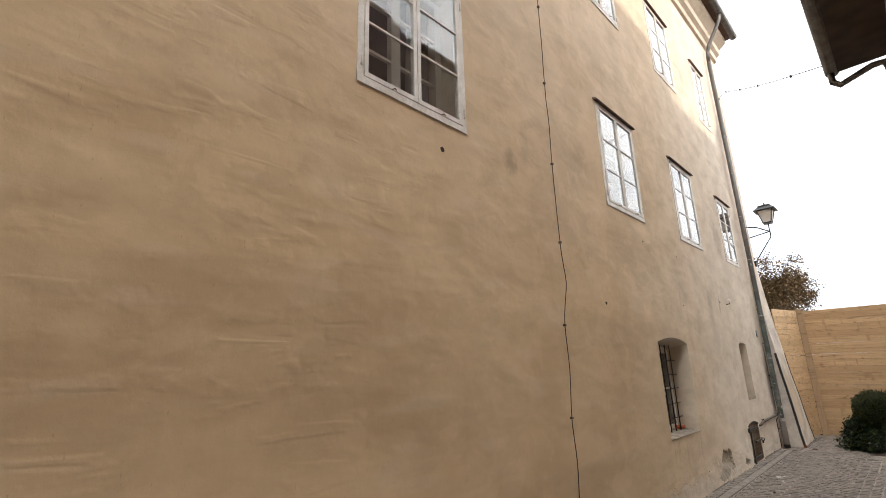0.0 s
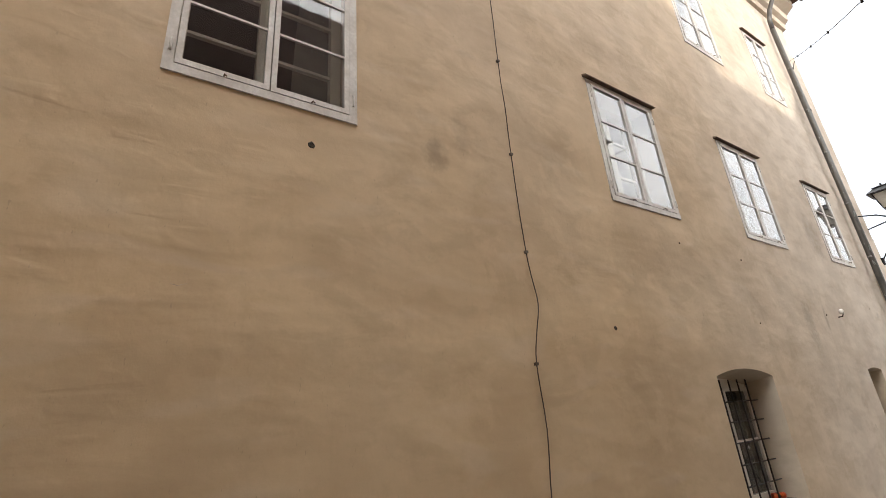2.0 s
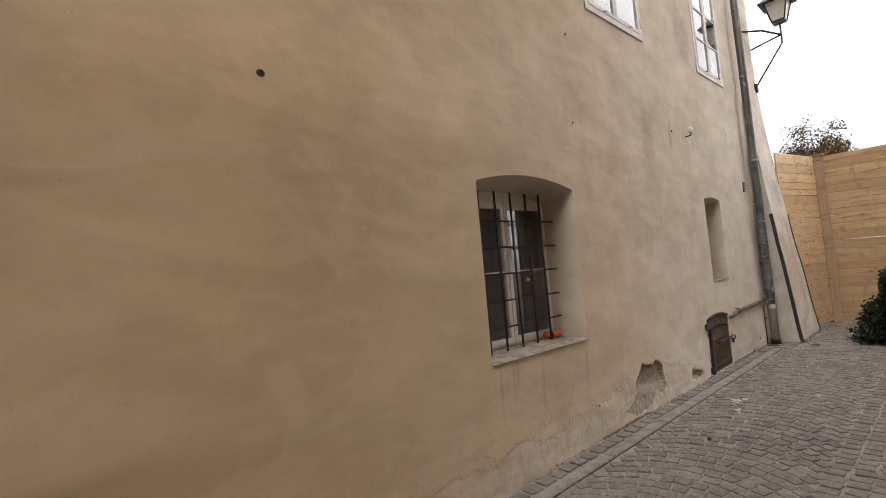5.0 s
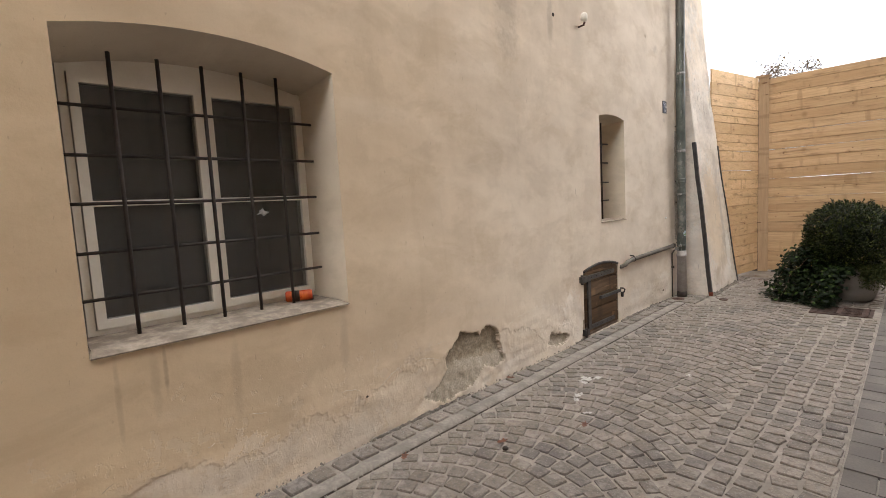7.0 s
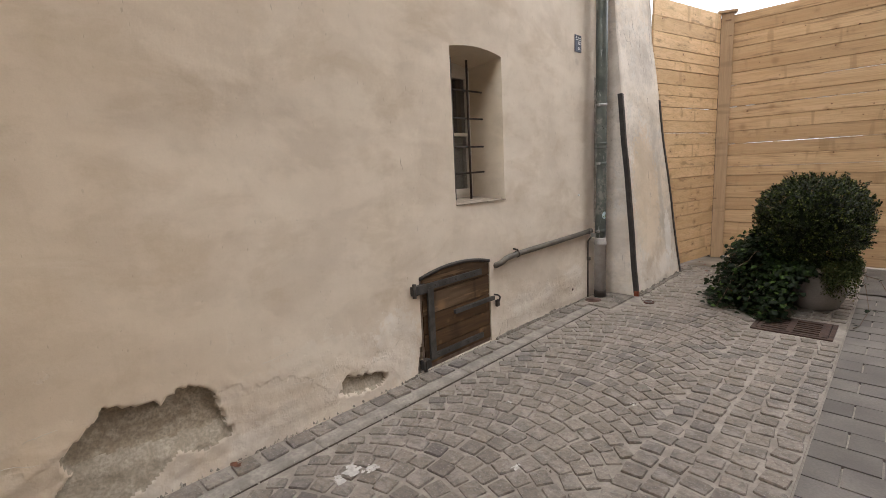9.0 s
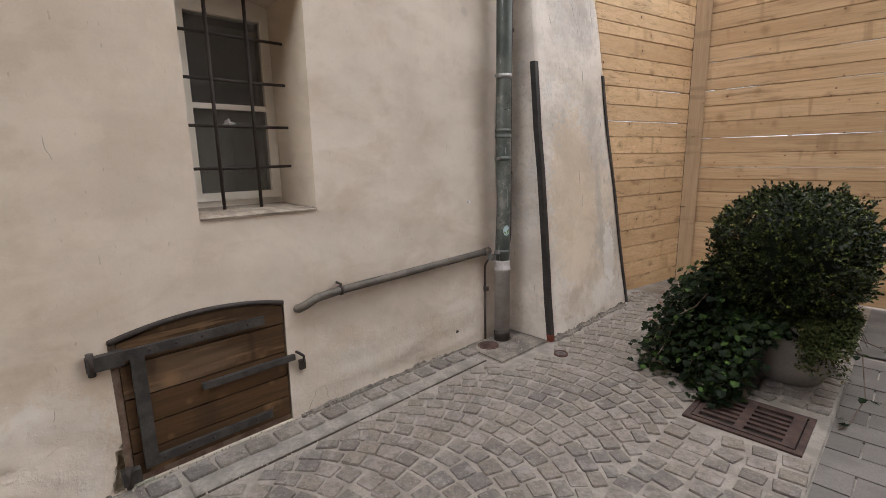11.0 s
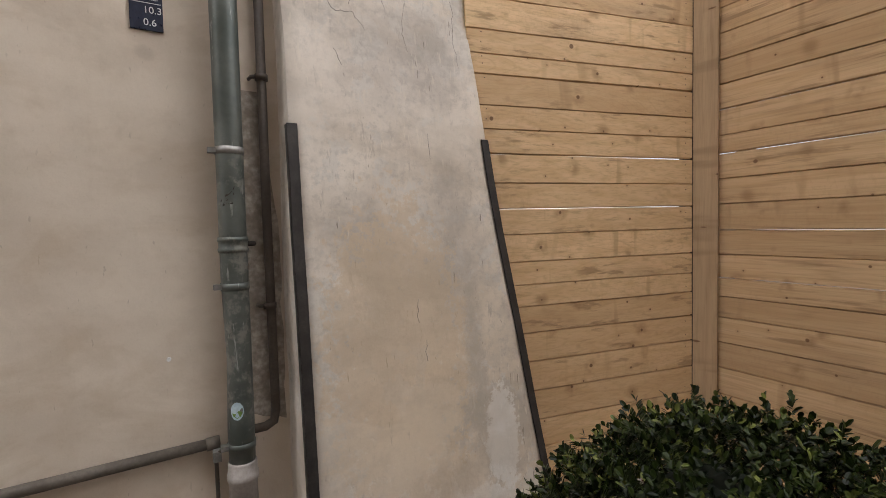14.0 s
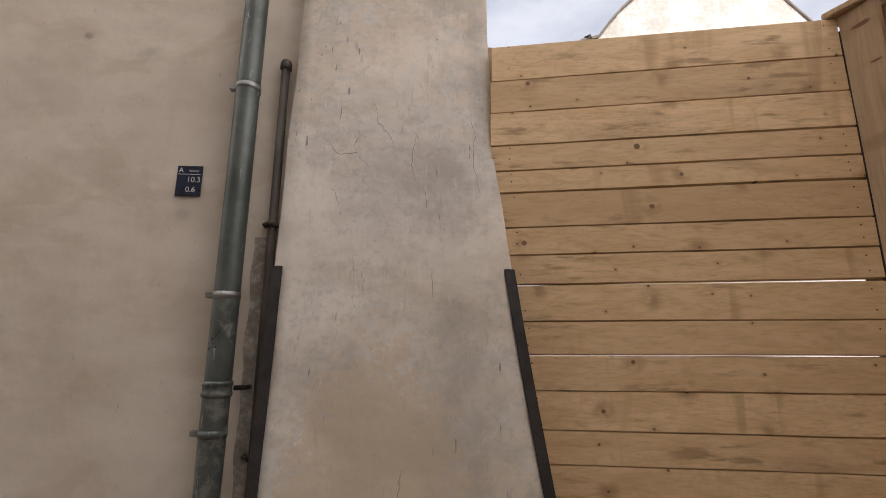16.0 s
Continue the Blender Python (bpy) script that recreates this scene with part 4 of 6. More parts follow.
# ---- cellar hatch ----
def build_hatch():
    y0, y1, z0, z1, rise = HATCH
    h = thing("cellar_hatch", (0, y0, 0.02), "brown plank cellar hatch with wrought iron straps and arched head", "hatch")
    a, b = y0 + 0.03, y1 - 0.006
    seams = [0.03, 0.135, 0.245, 0.372, 0.52]
    for z, zt in zip(seams, seams[1:]):
        part("board", boxes((-0.045, -0.008 + 0.004 * random.random(), a, b, z + 0.003, zt - 0.003)), M_OAK, h, bevel=0.003)
    # Added dark strip that stands for the shade under the lowest board.
    part("gap_filler", boxes((-0.10, -0.012, y0 + 0.002, y1 - 0.002, 0.0, 0.032)), M_LEDGE, h, "dark filler strip added as shade under the boards")
    n = 12
    arch = [(a + (b - a) * k / n, 0.612 + 0.05 * (1 - (2 * k / n - 1) ** 2)) for k in range(n + 1)]
    part("board", prism(bmesh.new(), [(-0.006, a, 0.523), *[(-0.006, y, z) for y, z in arch], (-0.006, b, 0.523)], (-0.04, 0, 0)), M_OAK, h)
    lip = [(y0 + 0.004 + (y1 - y0 - 0.008) * k / n, 0.628 + 0.047 * (1 - (2 * k / n - 1) ** 2)) for k in range(n + 1)]
    part("arched_lip", tube(bmesh.new(), [(0.0, y, z) for y, z in lip], 0.013, 6), M_IRON, h, "dark weathered edge of the opening")
    part("jamb", boxes((-0.08, -0.012, y0 + 0.002, y0 + 0.028, 0.0, 0.62)), M_LEDGE, h)
    part("strap", boxes((-0.006, 0.012, a - 0.01, b - 0.10, 0.545, 0.585)), M_IRON_GREY, h, "riveted wrought iron strap", bevel=0.003)
    part("strap", boxes((-0.006, 0.012, a + 0.06, b - 0.10, 0.062, 0.10)), M_IRON_GREY, h, "riveted wrought iron strap", bevel=0.003)
    part("strap", boxes((-0.004, 0.014, a + 0.035, a + 0.085, 0.06, 0.56)), M_IRON_GREY, h, "riveted wrought iron strap", bevel=0.003)
    part("hasp", boxes((-0.004, 0.020, 10.80, 11.235, 0.322, 0.350)), M_IRON_GREY, h, "flat iron locking bar", bevel=0.004)
    part("padlock", boxes((0.006, 0.026, 11.255, 11.285, 0.262, 0.312)), M_IRON, h, bevel=0.006)
    part("staple", tube(bmesh.new(), [(-0.01, 11.25, 0.355), (0.035, 11.25, 0.358), (0.045, 11.268, 0.34), (0.03, 11.272, 0.305)], 0.007, 8), M_IRON, h)
    for z in (0.565, 0.055):
        hinge = part("hinge_block", boxes((-0.01, 0.03, y0 - 0.075 if z > 0.3 else y0 - 0.02, y0 + 0.045, z - 0.03, z + 0.028)), M_IRON_GREY, h, bevel=0.008)
        part("hinge_pin", tube(bmesh.new(), [(0.02, y0 - 0.06 if z > 0.3 else y0 + 0.0, z - 0.045), (0.02, y0 - 0.06 if z > 0.3 else y0 + 0.0, z + 0.045)], 0.013, 10), M_IRON, hinge)
    for y in (10.62, 10.72, 10.82, 10.92, 11.02):
        for z in (0.565, 0.081):
            part("rivet", lathe(bmesh.new(), (0, 0, 0), [(0.007, 0), (0.006, 0.003), (0.002, 0.005)], 8), M_IRON, h).matrix_basis = Matrix.Translation((0.012, y, z)) @ Euler((0, radians(90), 0)).to_matrix().to_4x4()
    return h


build_hatch()
part("window_sill", prism(bmesh.new(), [(-0.298, 6.80, 0.834), (-0.298, 7.885, 0.834), (-0.06, 7.905, 0.826), (0.012, 7.918, 0.812), (0.012, 6.777, 0.812), (-0.06, 6.79, 0.826)], (0, 0, 0.006)), M_SILL, WALL, "chipped grimy window sill")
part("window_sill", prism(bmesh.new(), [(-0.278, 10.90, 1.088), (-0.278, 11.385, 1.088), (-0.06, 11.41, 1.081), (0.010, 11.418, 1.066), (0.010, 10.870, 1.066), (-0.06, 10.878, 1.081)], (0, 0, 0.006)), M_SILL, WALL, "chipped grimy window sill")
lace = thing("lace_curtain", (-0.325, 11.14, 1.14), "thin grey-green lace curtain behind the lower pane", "curtain")
part("cloth", boxes((-0.329, -0.325, 10.93, 11.36, 1.13, 1.575)), plain("thin_curtain_cloth", (0.23, 0.235, 0.205), (0.31, 0.315, 0.28), 7, 0.9, bump=0.05), lace)
for k in range(7):
    cy = 10.99 + k * 0.05
    part("lace_ring", tube(bmesh.new(), [(-0.323, cy + 0.015 * math.cos(a), 1.265 + 0.015 * math.sin(a)) for a in [q * math.pi / 6 for q in range(13)]], 0.003, 5), M_ROOM, lace)
# Near-black sheet added behind the hatch; it paints the shade in its gaps.
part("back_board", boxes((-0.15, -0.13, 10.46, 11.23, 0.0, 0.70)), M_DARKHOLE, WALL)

# ---- cornice, gutter and roof of the house ----
bm = bmesh.new()
prism(bm, [(0, -5, 9.95), (0.06, -5, 9.97), (0.08, -5, 10.10), (0.16, -5, 10.16), (0.18, -5, 10.30), (0.34, -5, 10.42), (0.36, -5, 10.56), (0, -5, 10.60), (-0.6, -5, 10.60), (-0.6, -5, 9.95)], (0, CORNER_Y + 5.1, 0))
solid("cornice", bm, M_WALL, "moulded plaster cornice under the roof edge", kind="structure")
bm = bmesh.new()
prism(bm, [(0.52, -5, 10.60), (0.52, -5, 10.66), (-4.7, -5, 14.6), (-9.8, -5, 10.66), (-9.8, -5, 10.60)], (0, CORNER_Y + 5.25, 0))
solid("roof_house", bm, M_ROOF, "steep clay tiled house roof", kind="structure")
gut = thing("roof_gutter", (0.55, CORNER_Y, 10.6), "weathered grey sheet gutter along the roof edge", "gutter")
bm, n = bmesh.new(), 8
arc = [(0.54 + 0.085 * math.cos(math.pi * (1 + k / n)), 10.64 + 0.085 * math.sin(math.pi * (1 + k / n))) for k in range(n + 1)]
prism(bm, [(x, -5, z) for x, z in arc] + [(x * 0.9 + 0.054, -5, z + 0.008) for x, z in reversed(arc)], (0, CORNER_Y + 5.3, 0))
part("trough", bm, M_GUTTER, gut)

# ---- downpipe and the small pipes beside it ----
PX, PY = 0.105, 12.79
down = thing("downpipe", (PX, PY, 0.03), "green-grey zinc downpipe with steel bands and scratched paint", "downpipe")
part("pipe", tube(bmesh.new(), [(PX, PY, 0.55), (PX, PY, 0.72), (PX + 0.006, PY + 0.004, 1.02), (PX, PY, 1.32), (PX + 0.004, PY, 4.0), (PX - 0.01, PY - 0.02, 9.35)], [0.049, 0.051, 0.047, 0.051, 0.051, 0.050], 24), M_PIPE, down)
part("swan_neck", tube(bmesh.new(), [(PX - 0.01, PY - 0.02, 9.30), (PX, PY - 0.02, 9.60), (PX + 0.06, PY - 0.02, 9.82), (0.40, PY - 0.02, 10.22), (0.50, PY - 0.02, 10.42), (0.53, PY - 0.02, 10.60)], 0.045, 16), M_GUTTER, down)
part("cast_foot", tube(bmesh.new(), [(PX, PY, 0.06), (PX, PY, 0.515), (PX, PY, 0.52), (PX, PY, 0.545), (PX, PY, 0.55), (PX, PY, 0.585), (PX, PY, 0.595)], [0.054, 0.054, 0.060, 0.060, 0.055, 0.055, 0.052], 24), M_CAST, down, "grey cast iron standpipe")
part("foot_collar", tube(bmesh.new(), [(PX, PY, 0.0), (PX, PY, 0.055), (PX, PY, 0.075)], [0.060, 0.058, 0.055], 24), M_IRON, down, "rusted collar at the ground")
for z in (0.66, 1.30, 1.83, 2.76, 4.05, 5.1, 6.2, 7.2, 8.25):
    band = part("band", tube(bmesh.new(), [(PX, PY, z - 0.014), (PX, PY, z + 0.014)], 0.0535, 24), M_STEEL if z in (1.83, 2.76, 4.05, 6.2) else M_PIPE, down, "pipe band")
    part("band_screw", boxes((PX - 0.012, PX + 0.02, PY - 0.078, PY - 0.049, z - 0.01, z + 0.01)), M_STEEL, band, bevel=0.003)
part("joint_collar", tube(bmesh.new(), [(PX, PY, 1.435), (PX, PY, 1.447), (PX, PY, 1.452), (PX, PY, 1.475), (PX, PY, 1.48), (PX, PY, 1.495)], [0.055, 0.058, 0.054, 0.054, 0.058, 0.055], 24), M_PIPE, down)
for z in (1.465,):
    part("wall_hook", tube(bmesh.new(), [(0.0, PY + 0.09, z), (0.05, PY + 0.085, z), (0.07, PY + 0.05, z)], 0.010, 8), M_IRON, down)
a0 = radians(-20)
bm = bmesh.new()
n = 20
rows = [bm.verts.new((PX + 0.0522 * math.cos(a0 + 0.48 * math.cos(2 * math.pi * k / n)), PY + 0.0522 * math.sin(a0 + 0.48 * math.cos(2 * math.pi * k / n)), 0.812 + 0.036 * math.sin(2 * math.pi * k / n))) for k in range(n)]
core = bm.verts.new((PX + 0.0526 * math.cos(a0), PY + 0.0526 * math.sin(a0), 0.812))
for k in range(n):
    bm.faces.new((core, rows[k], rows[(k + 1) % n]))
sticker_ob = part("sticker", bm, plain("pale_blue_sticker", (0.42, 0.55, 0.62), (0.55, 0.68, 0.72), 30, 0.5), down, "round pale blue and green sticker")
bm = bmesh.new()
rows = [bm.verts.new((PX + 0.0531 * math.cos(a0 + 0.38 * c), PY + 0.0531 * math.sin(a0 + 0.38 * c), 0.812 + s)) for c, s in ((-1, -0.006), (-0.7, -0.02), (0, -0.029), (0.7, -0.02), (1, -0.004), (0.3, 0.002), (-0.3, -0.010))]
bm.faces.new(rows)
part("sticker_field", bm, plain("sticker_green", (0.14, 0.24, 0.06), (0.20, 0.32, 0.08), 30, 0.5), sticker_ob)
bm = bmesh.new()
for t0, t1, z0, z1 in ((-0.9, 0.1, 1.63, 1.665), (-0.75, 0.0, 1.612, 1.628), (-0.5, 0.15, 1.648, 1.69)):
    v = [bm.verts.new((PX + 0.0520 * math.cos(t), PY + 0.0520 * math.sin(t), z)) for t, z in ((t0, z0), ((t0 + t1) / 2, z0 + 0.012), (t1, z1 - 0.008), (t1, z1), ((t0 + t1) / 2, z0 + 0.028), (t0, z0 + 0.008))]
    bm.faces.new(v)
part("scrawl", bm, M_IRON, down, "black marker scrawl")

vent = thing("brown_pipe", (0.05, 12.935, 0.70), "thin brown standing pipe with a flanged cap", "pipe")
part("pipe", tube(bmesh.new(), [(0.06, 12.80, 0.69), (0.055, 12.89, 0.69), (0.05, 12.925, 0.705), (0.048, 12.935, 0.75), (0.045, 12.93, 1.6), (0.045, 12.93, 2.905)], 0.019, 14), M_BROWNPIPE, vent)
part("cap", tube(bmesh.new(), [(0.045, 12.93, 2.90), (0.045, 12.93, 2.905), (0.045, 12.93, 2.93), (0.045, 12.93, 2.945)], [0.022, 0.027, 0.027, 0.022], 14), M_BROWNPIPE, vent)
for z in (2.15, 1.2):
    part("clip", tube(bmesh.new(), [(0.045, 12.93, z - 0.012), (0.045, 12.93, z + 0.012)], 0.026, 14), M_BROWNPIPE, vent)
    part("hook", tube(bmesh.new(), [(-0.01, 12.885, z), (0.04, 12.89, z), (0.05, 12.905, z)], 0.008, 6), M_BROWNPIPE, vent)

gas = thing("service_pipe", (0.03, 11.27, 0.6), "grey painted pipe running along the wall foot", "pipe")
part("pipe", tube(bmesh.new(), [(-0.03, 11.272, 0.575), (0.015, 11.276, 0.582), (0.04, 11.30, 0.598), (0.042, 11.36, 0.622), (0.042, 11.50, 0.634), (0.042, 12.1, 0.648), (0.042, 12.70, 0.664)], 0.022, 14), M_GASPIPE, gas)
for y in (11.505,):
    part("clip", tube(bmesh.new(), [(0.042, y - 0.008, 0.634), (0.042, y + 0.008, 0.634)], 0.027, 14), M_IRON, gas)
    part("hook", tube(bmesh.new(), [(-0.01, y, 0.672), (0.045, y, 0.668), (0.05, y, 0.655)], 0.007, 8), M_IRON, gas)
part("coupling", tube(bmesh.new(), [(0.043, 12.665, 0.662), (0.043, 12.715, 0.665)], 0.026, 14), M_GASPIPE, gas)
thin = thing("earth_cable", (0.02, 12.70, 0.05), "thin grey earthing conductor looped beside the downpipe", "cable")
part("conductor", tube(bmesh.new(), [(0.02, 12.705, 0.0), (0.022, 12.70, 0.25), (0.022, 12.70, 0.56), (0.05, 12.695, 0.60), (0.085, 12.70, 0.63), (0.10, 12.72, 0.655)], 0.008, 8), M_GASPIPE, thin)
part("clamp", boxes((0.06, 0.10, 12.685, 12.715, 0.605, 0.645)), M_STEEL, thin, bevel=0.005)
part("eyelet", boxes((0.015, 0.045, 12.69, 12.712, 0.375, 0.405)), M_GASPIPE, thin, bevel=0.005)

# ---- steel guards on the buttress edges ----
def edge_guard(side):
    """A steel angle along a leaning edge."""
    g = thing("edge_guard", (0.38, 13.0 if side < 0 else 14.2, 0.0), "charcoal painted steel angle guarding the buttress edge", "guard", "edge guards")
    a, b = [], []
    for z in (0.015, 0.3, 0.6, 0.9, 1.2, 1.5, 1.75, 1.94):
        edge = 13.0 if side < 0 else buttress_right(z)
        a.append((buttress_front(edge, z) + 0.014, edge + side * 0.010, z))
    bm = bmesh.new()
    w = 0.042
    rows = []
    for x, y, z in a:
        ring = [(x, y, z), (x, y - side * w, z), (x - 0.008, y - side * w, z), (x - 0.008, y - side * 0.008, z), (x - w, y - side * 0.008, z), (x - w, y, z)]
        rows.append([bm.verts.new(p) for p in ring])
    for p, q in zip(rows, rows[1:]):
        for k in range(6):
            bm.faces.new((p[k], p[(k + 1) % 6], q[(k + 1) % 6], q[k]))
    bm.faces.new(rows[0])
    bm.faces.new(rows[-1])
    bmesh.ops.recalc_face_normals(bm, faces=bm.faces[:])
    part("steel_angle", bm, M_GUARD, g, bevel=0.002)
    return g


left_guard = edge_guard(-1)
part("rusted_foot", boxes((buttress_front(13.0, 0.0) - 0.026, buttress_front(13.0, 0.0) + 0.018, 12.986, 13.012, 0.0, 0.05)), plain("red_rust_paint", (0.13, 0.03, 0.015), (0.22, 0.055, 0.025), 40, 0.8), left_guard, "flaked red rusty foot", bevel=0.003)
edge_guard(1)

# ---- sign, cable, holes and fittings on the wall ----
bm = bmesh.new()
zs = [0.0] + [0.06 * k for k in range(1, 36)]
left = [bm.verts.new((0.006, 12.845 + 0.02 * noise.noise((1, z * 7, 2)), z)) for z in zs]
right = [bm.verts.new((0.006, 12.985 - max(0.0, z - 1.5) * 0.12 + 0.015 * noise.noise((4, z * 8, 2)), z)) for z in zs]
for k in range(len(zs) - 1):
    bm.faces.new((left[k], right[k], right[k + 1], left[k + 1]))
part("bare_strip", bm, plain("grimy_bare_plaster", (0.30, 0.255, 0.21), (0.53, 0.475, 0.41), 13, 0.95, bump=0.8, fine=45, speck=0.7), WALL, "grimy bare plaster strip beside the downpipe")
sign = thing("water_sign", (0.01, 12.53, 2.35), "small navy enamel water pipe sign with white figures", "sign")
part("plate", boxes((0.004, 0.012, 12.48, 12.588, 2.283, 2.423)), M_SIGN, sign, bevel=0.003)


def letters(text, y, z, size, parent):
    cu = bpy.data.curves.new("letters", "FONT")
    cu.body, cu.size, cu.extrude = text, size, 0.0006
    tmp = bpy.data.objects.new("letters", cu)
    scene.collection.objects.link(tmp)
    me = bpy.data.meshes.new_from_object(tmp.evaluated_get(bpy.context.evaluated_depsgraph_get()))
    bpy.data.objects.remove(tmp)
    me.materials.clear()
    me.materials.append(M_SIGNTEXT)
    ob = new("lettering", me)
    ob.parent = parent
    ob.matrix_parent_inverse = parent.matrix_basis.inverted()
    ob.matrix_basis = Matrix(((0, 0, 1, 0.0128), (1, 0, 0, y), (0, 1, 0, z), (0, 0, 0, 1)))


letters("A", 12.486, 2.392, 0.032, sign)
letters("Wasser", 12.531, 2.395, 0.014, sign)
letters("10.3", 12.524, 2.346, 0.036, sign)
letters("0.6", 12.523, 2.300, 0.036, sign)
part("rule", boxes((0.012, 0.0132, 12.486, 12.582, 2.382, 2.3845)), M_SIGNTEXT, sign)



def seam(name, pts, r, material, label):
    """A lifted edge of paint or a crack that wanders over the plaster."""
    fine = []
    for (ya, za), (yb, zb) in zip(pts, pts[1:]):
        n = max(3, int(math.hypot(yb - ya, zb - za) / 0.02))
        for k in range(n):
            y, z = ya + (yb - ya) * k / n, za + (zb - za) * k / n
            y, z = y + noise.noise((1, y * 30, z * 30)) * 0.010, z + noise.noise((5, y * 30, z * 30)) * 0.010
            fine.append((wall_x(y, z) - r * 0.35, y, z))
    rad = [r * (0.3 + 0.7 * abs(math.sin(math.pi * (k + 0.5) / len(fine)))) * (0.7 + 0.5 * abs(noise.noise((k * 0.7, r, 2)))) for k in range(len(fine))]
    part(name, tube(bmesh.new(), fine, rad, 6), material, WALL, label)


for pts in ([(8.03, 0.285), (8.088, 0.277), (8.132, 0.30), (8.184, 0.337), (8.231, 0.359), (8.28, 0.364), (8.356, 0.342)], [(8.356, 0.342), (8.445, 0.363), (8.514, 0.343), (8.624, 0.302)],
            [(8.534, 0.419), (8.60, 0.425), (8.67, 0.43)], [(9.255, 0.366), (9.326, 0.391), (9.438, 0.421), (9.554, 0.437), (9.636, 0.448)], [(9.462, 0.263), (9.58, 0.257), (9.749, 0.245)],
            [(7.081, 0.298), (7.201, 0.325)], [(7.334, 0.395), (7.441, 0.375)],
            [(10.188, 0.244), (10.244, 0.25), (10.307, 0.30), (10.36, 0.29)], [(12.156, 0.30), (12.278, 0.229), (12.428, 0.309), (12.52, 0.293)], [(7.75, 0.30), (7.86, 0.34), (7.98, 0.30)]):
    seam("lifted_paint_edge", pts, 0.0020, M_FLAKE, "pale lifted edge of paint")
for pts in ([(6.734, 0.27), (6.80, 0.317), (6.866, 0.332)], [(6.80, 0.317), (6.803, 0.36)], [(11.287, 0.0), (11.308, 0.044), (11.346, 0.11), (11.397, 0.117), (11.417, 0.05), (11.44, 0.0)],
            [(12.244, 0.139), (12.332, 0.178), (12.40, 0.16)], [(2.095, 2.502), (2.136, 2.493), (2.204, 2.518)], [(11.49, 0.99), (11.52, 1.02)], [(10.40, 1.42), (10.42, 1.30)], [(10.31, 0.44), (10.29, 0.36)]):
    seam("plaster_crack", pts, 0.0022, M_MORTAR, "thin dark crack in the plaster")

line = thing("wall_cable", (0.0, 4.45, 0.0), "thin brown cable clipped down the plaster wall", "cable")
KNOTS = [(4.490, 7.5), (4.481, 5.943), (4.475, 5.4), (4.470, 4.892), (4.462, 4.4), (4.461, 3.880), (4.455, 3.4), (4.468, 2.992), (4.49, 2.80), (4.515, 2.58), (4.46, 2.36),
         (4.414, 2.135), (4.425, 1.70), (4.378, 1.274), (4.385, 0.9), (4.368, 0.605), (4.35, 0.25), (4.352, 0.0)]
SMOOTH = []
for k in range(len(KNOTS) - 1):
    p0, p1, p2, p3 = (KNOTS[max(0, min(len(KNOTS) - 1, k + q))] for q in (-1, 0, 1, 2))
    for t in (0.0, 0.25, 0.5, 0.75):
        SMOOTH.append(tuple(0.5 * (2 * b + (c - a) * t + (2 * a - 5 * b + 4 * c - d) * t * t + (3 * b - a - 3 * c + d) * t ** 3) for a, b, c, d in zip(p0, p1, p2, p3)))
SMOOTH.append(KNOTS[-1])
part("cable", tube(bmesh.new(), [(max(0.0, wall_x(y, z)) + 0.012, y, z) for y, z in SMOOTH], 0.0042, 8), M_CABLE, line, smooth=True)
for y, z in ((4.481, 5.943), (4.470, 4.892), (4.461, 3.880), (4.468, 2.992), (4.414, 2.135), (4.378, 1.274), (4.366, 0.5)):
    part("clip", boxes((wall_x(y, z) - 0.01, wall_x(y, z) + 0.024, y - 0.013, y + 0.013, z - 0.010, z + 0.010)), M_CLIP, line, "square plastic clip", bevel=0.004)


def wall_hole(y, z, r):
    """A drilled hole with crumbled edge, inner shade painted as a dark disc."""
    bm = bmesh.new()
    n = 12
    x = wall_x(y, z)
    ring = lambda s, d: [bm.verts.new((x + d, y + s * r * (1 + 0.3 * noise.noise((k * 2.1, y, z))) * math.cos(2 * math.pi * k / n), z + s * r * (1 + 0.3 * noise.noise((k * 1.7, z, y))) * math.sin(2 * math.pi * k / n))) for k in range(n)]
    a, b, c = ring(1.5, 0.0015), ring(1.0, 0.006), ring(0.75, 0.002)
    for p, q in ((a, b), (b, c)):
        for k in range(n):
            bm.faces.new((p[k], p[(k + 1) % n], q[(k + 1) % n], q[k]))
    bm.faces.new(c)
    return part("hole", bm, M_DARKHOLE, WALL, "crumbled drill hole with its inner shade painted on")


for y, z, r in ((2.765, 3.478, 0.016), (5.38, 2.437, 0.013), (0.87, 4.5, 0.012), (6.75, 3.42, 0.008), (8.05, 3.4, 0.008), (10.1, 2.85, 0.011), (8.0, 0.26, 0.005), (12.42, 0.14, 0.008), (8.02, 2.62, 0.006)):
    wall_hole(y, z, r)
knob = thing("wall_insulator", (0, 10.52, 2.88), "small white ceramic insulator on a rusty pin", "insulator")
part("pin", tube(bmesh.new(), [(-0.03, 10.52, 2.84), (0.05, 10.52, 2.845), (0.06, 10.52, 2.87)], 0.009, 8), M_RUST, knob)
part("cap", tube(bmesh.new(), [(0.045, 10.52, 2.875), (0.05, 10.52, 2.885), (0.055, 10.52, 2.93), (0.055, 10.52, 2.945)], [0.02, 0.032, 0.030, 0.016], 14), M_WHITE_LOW, knob)
screw = thing("wall_anchor", (0, 12.55, 1.02), "white plastic wall anchor in the plaster", "anchor")
part("anchor_head", tube(bmesh.new(), [(-0.01, 12.55, 1.02), (0.012, 12.55, 1.02)], 0.008, 10), M_SIGNTEXT, screw)

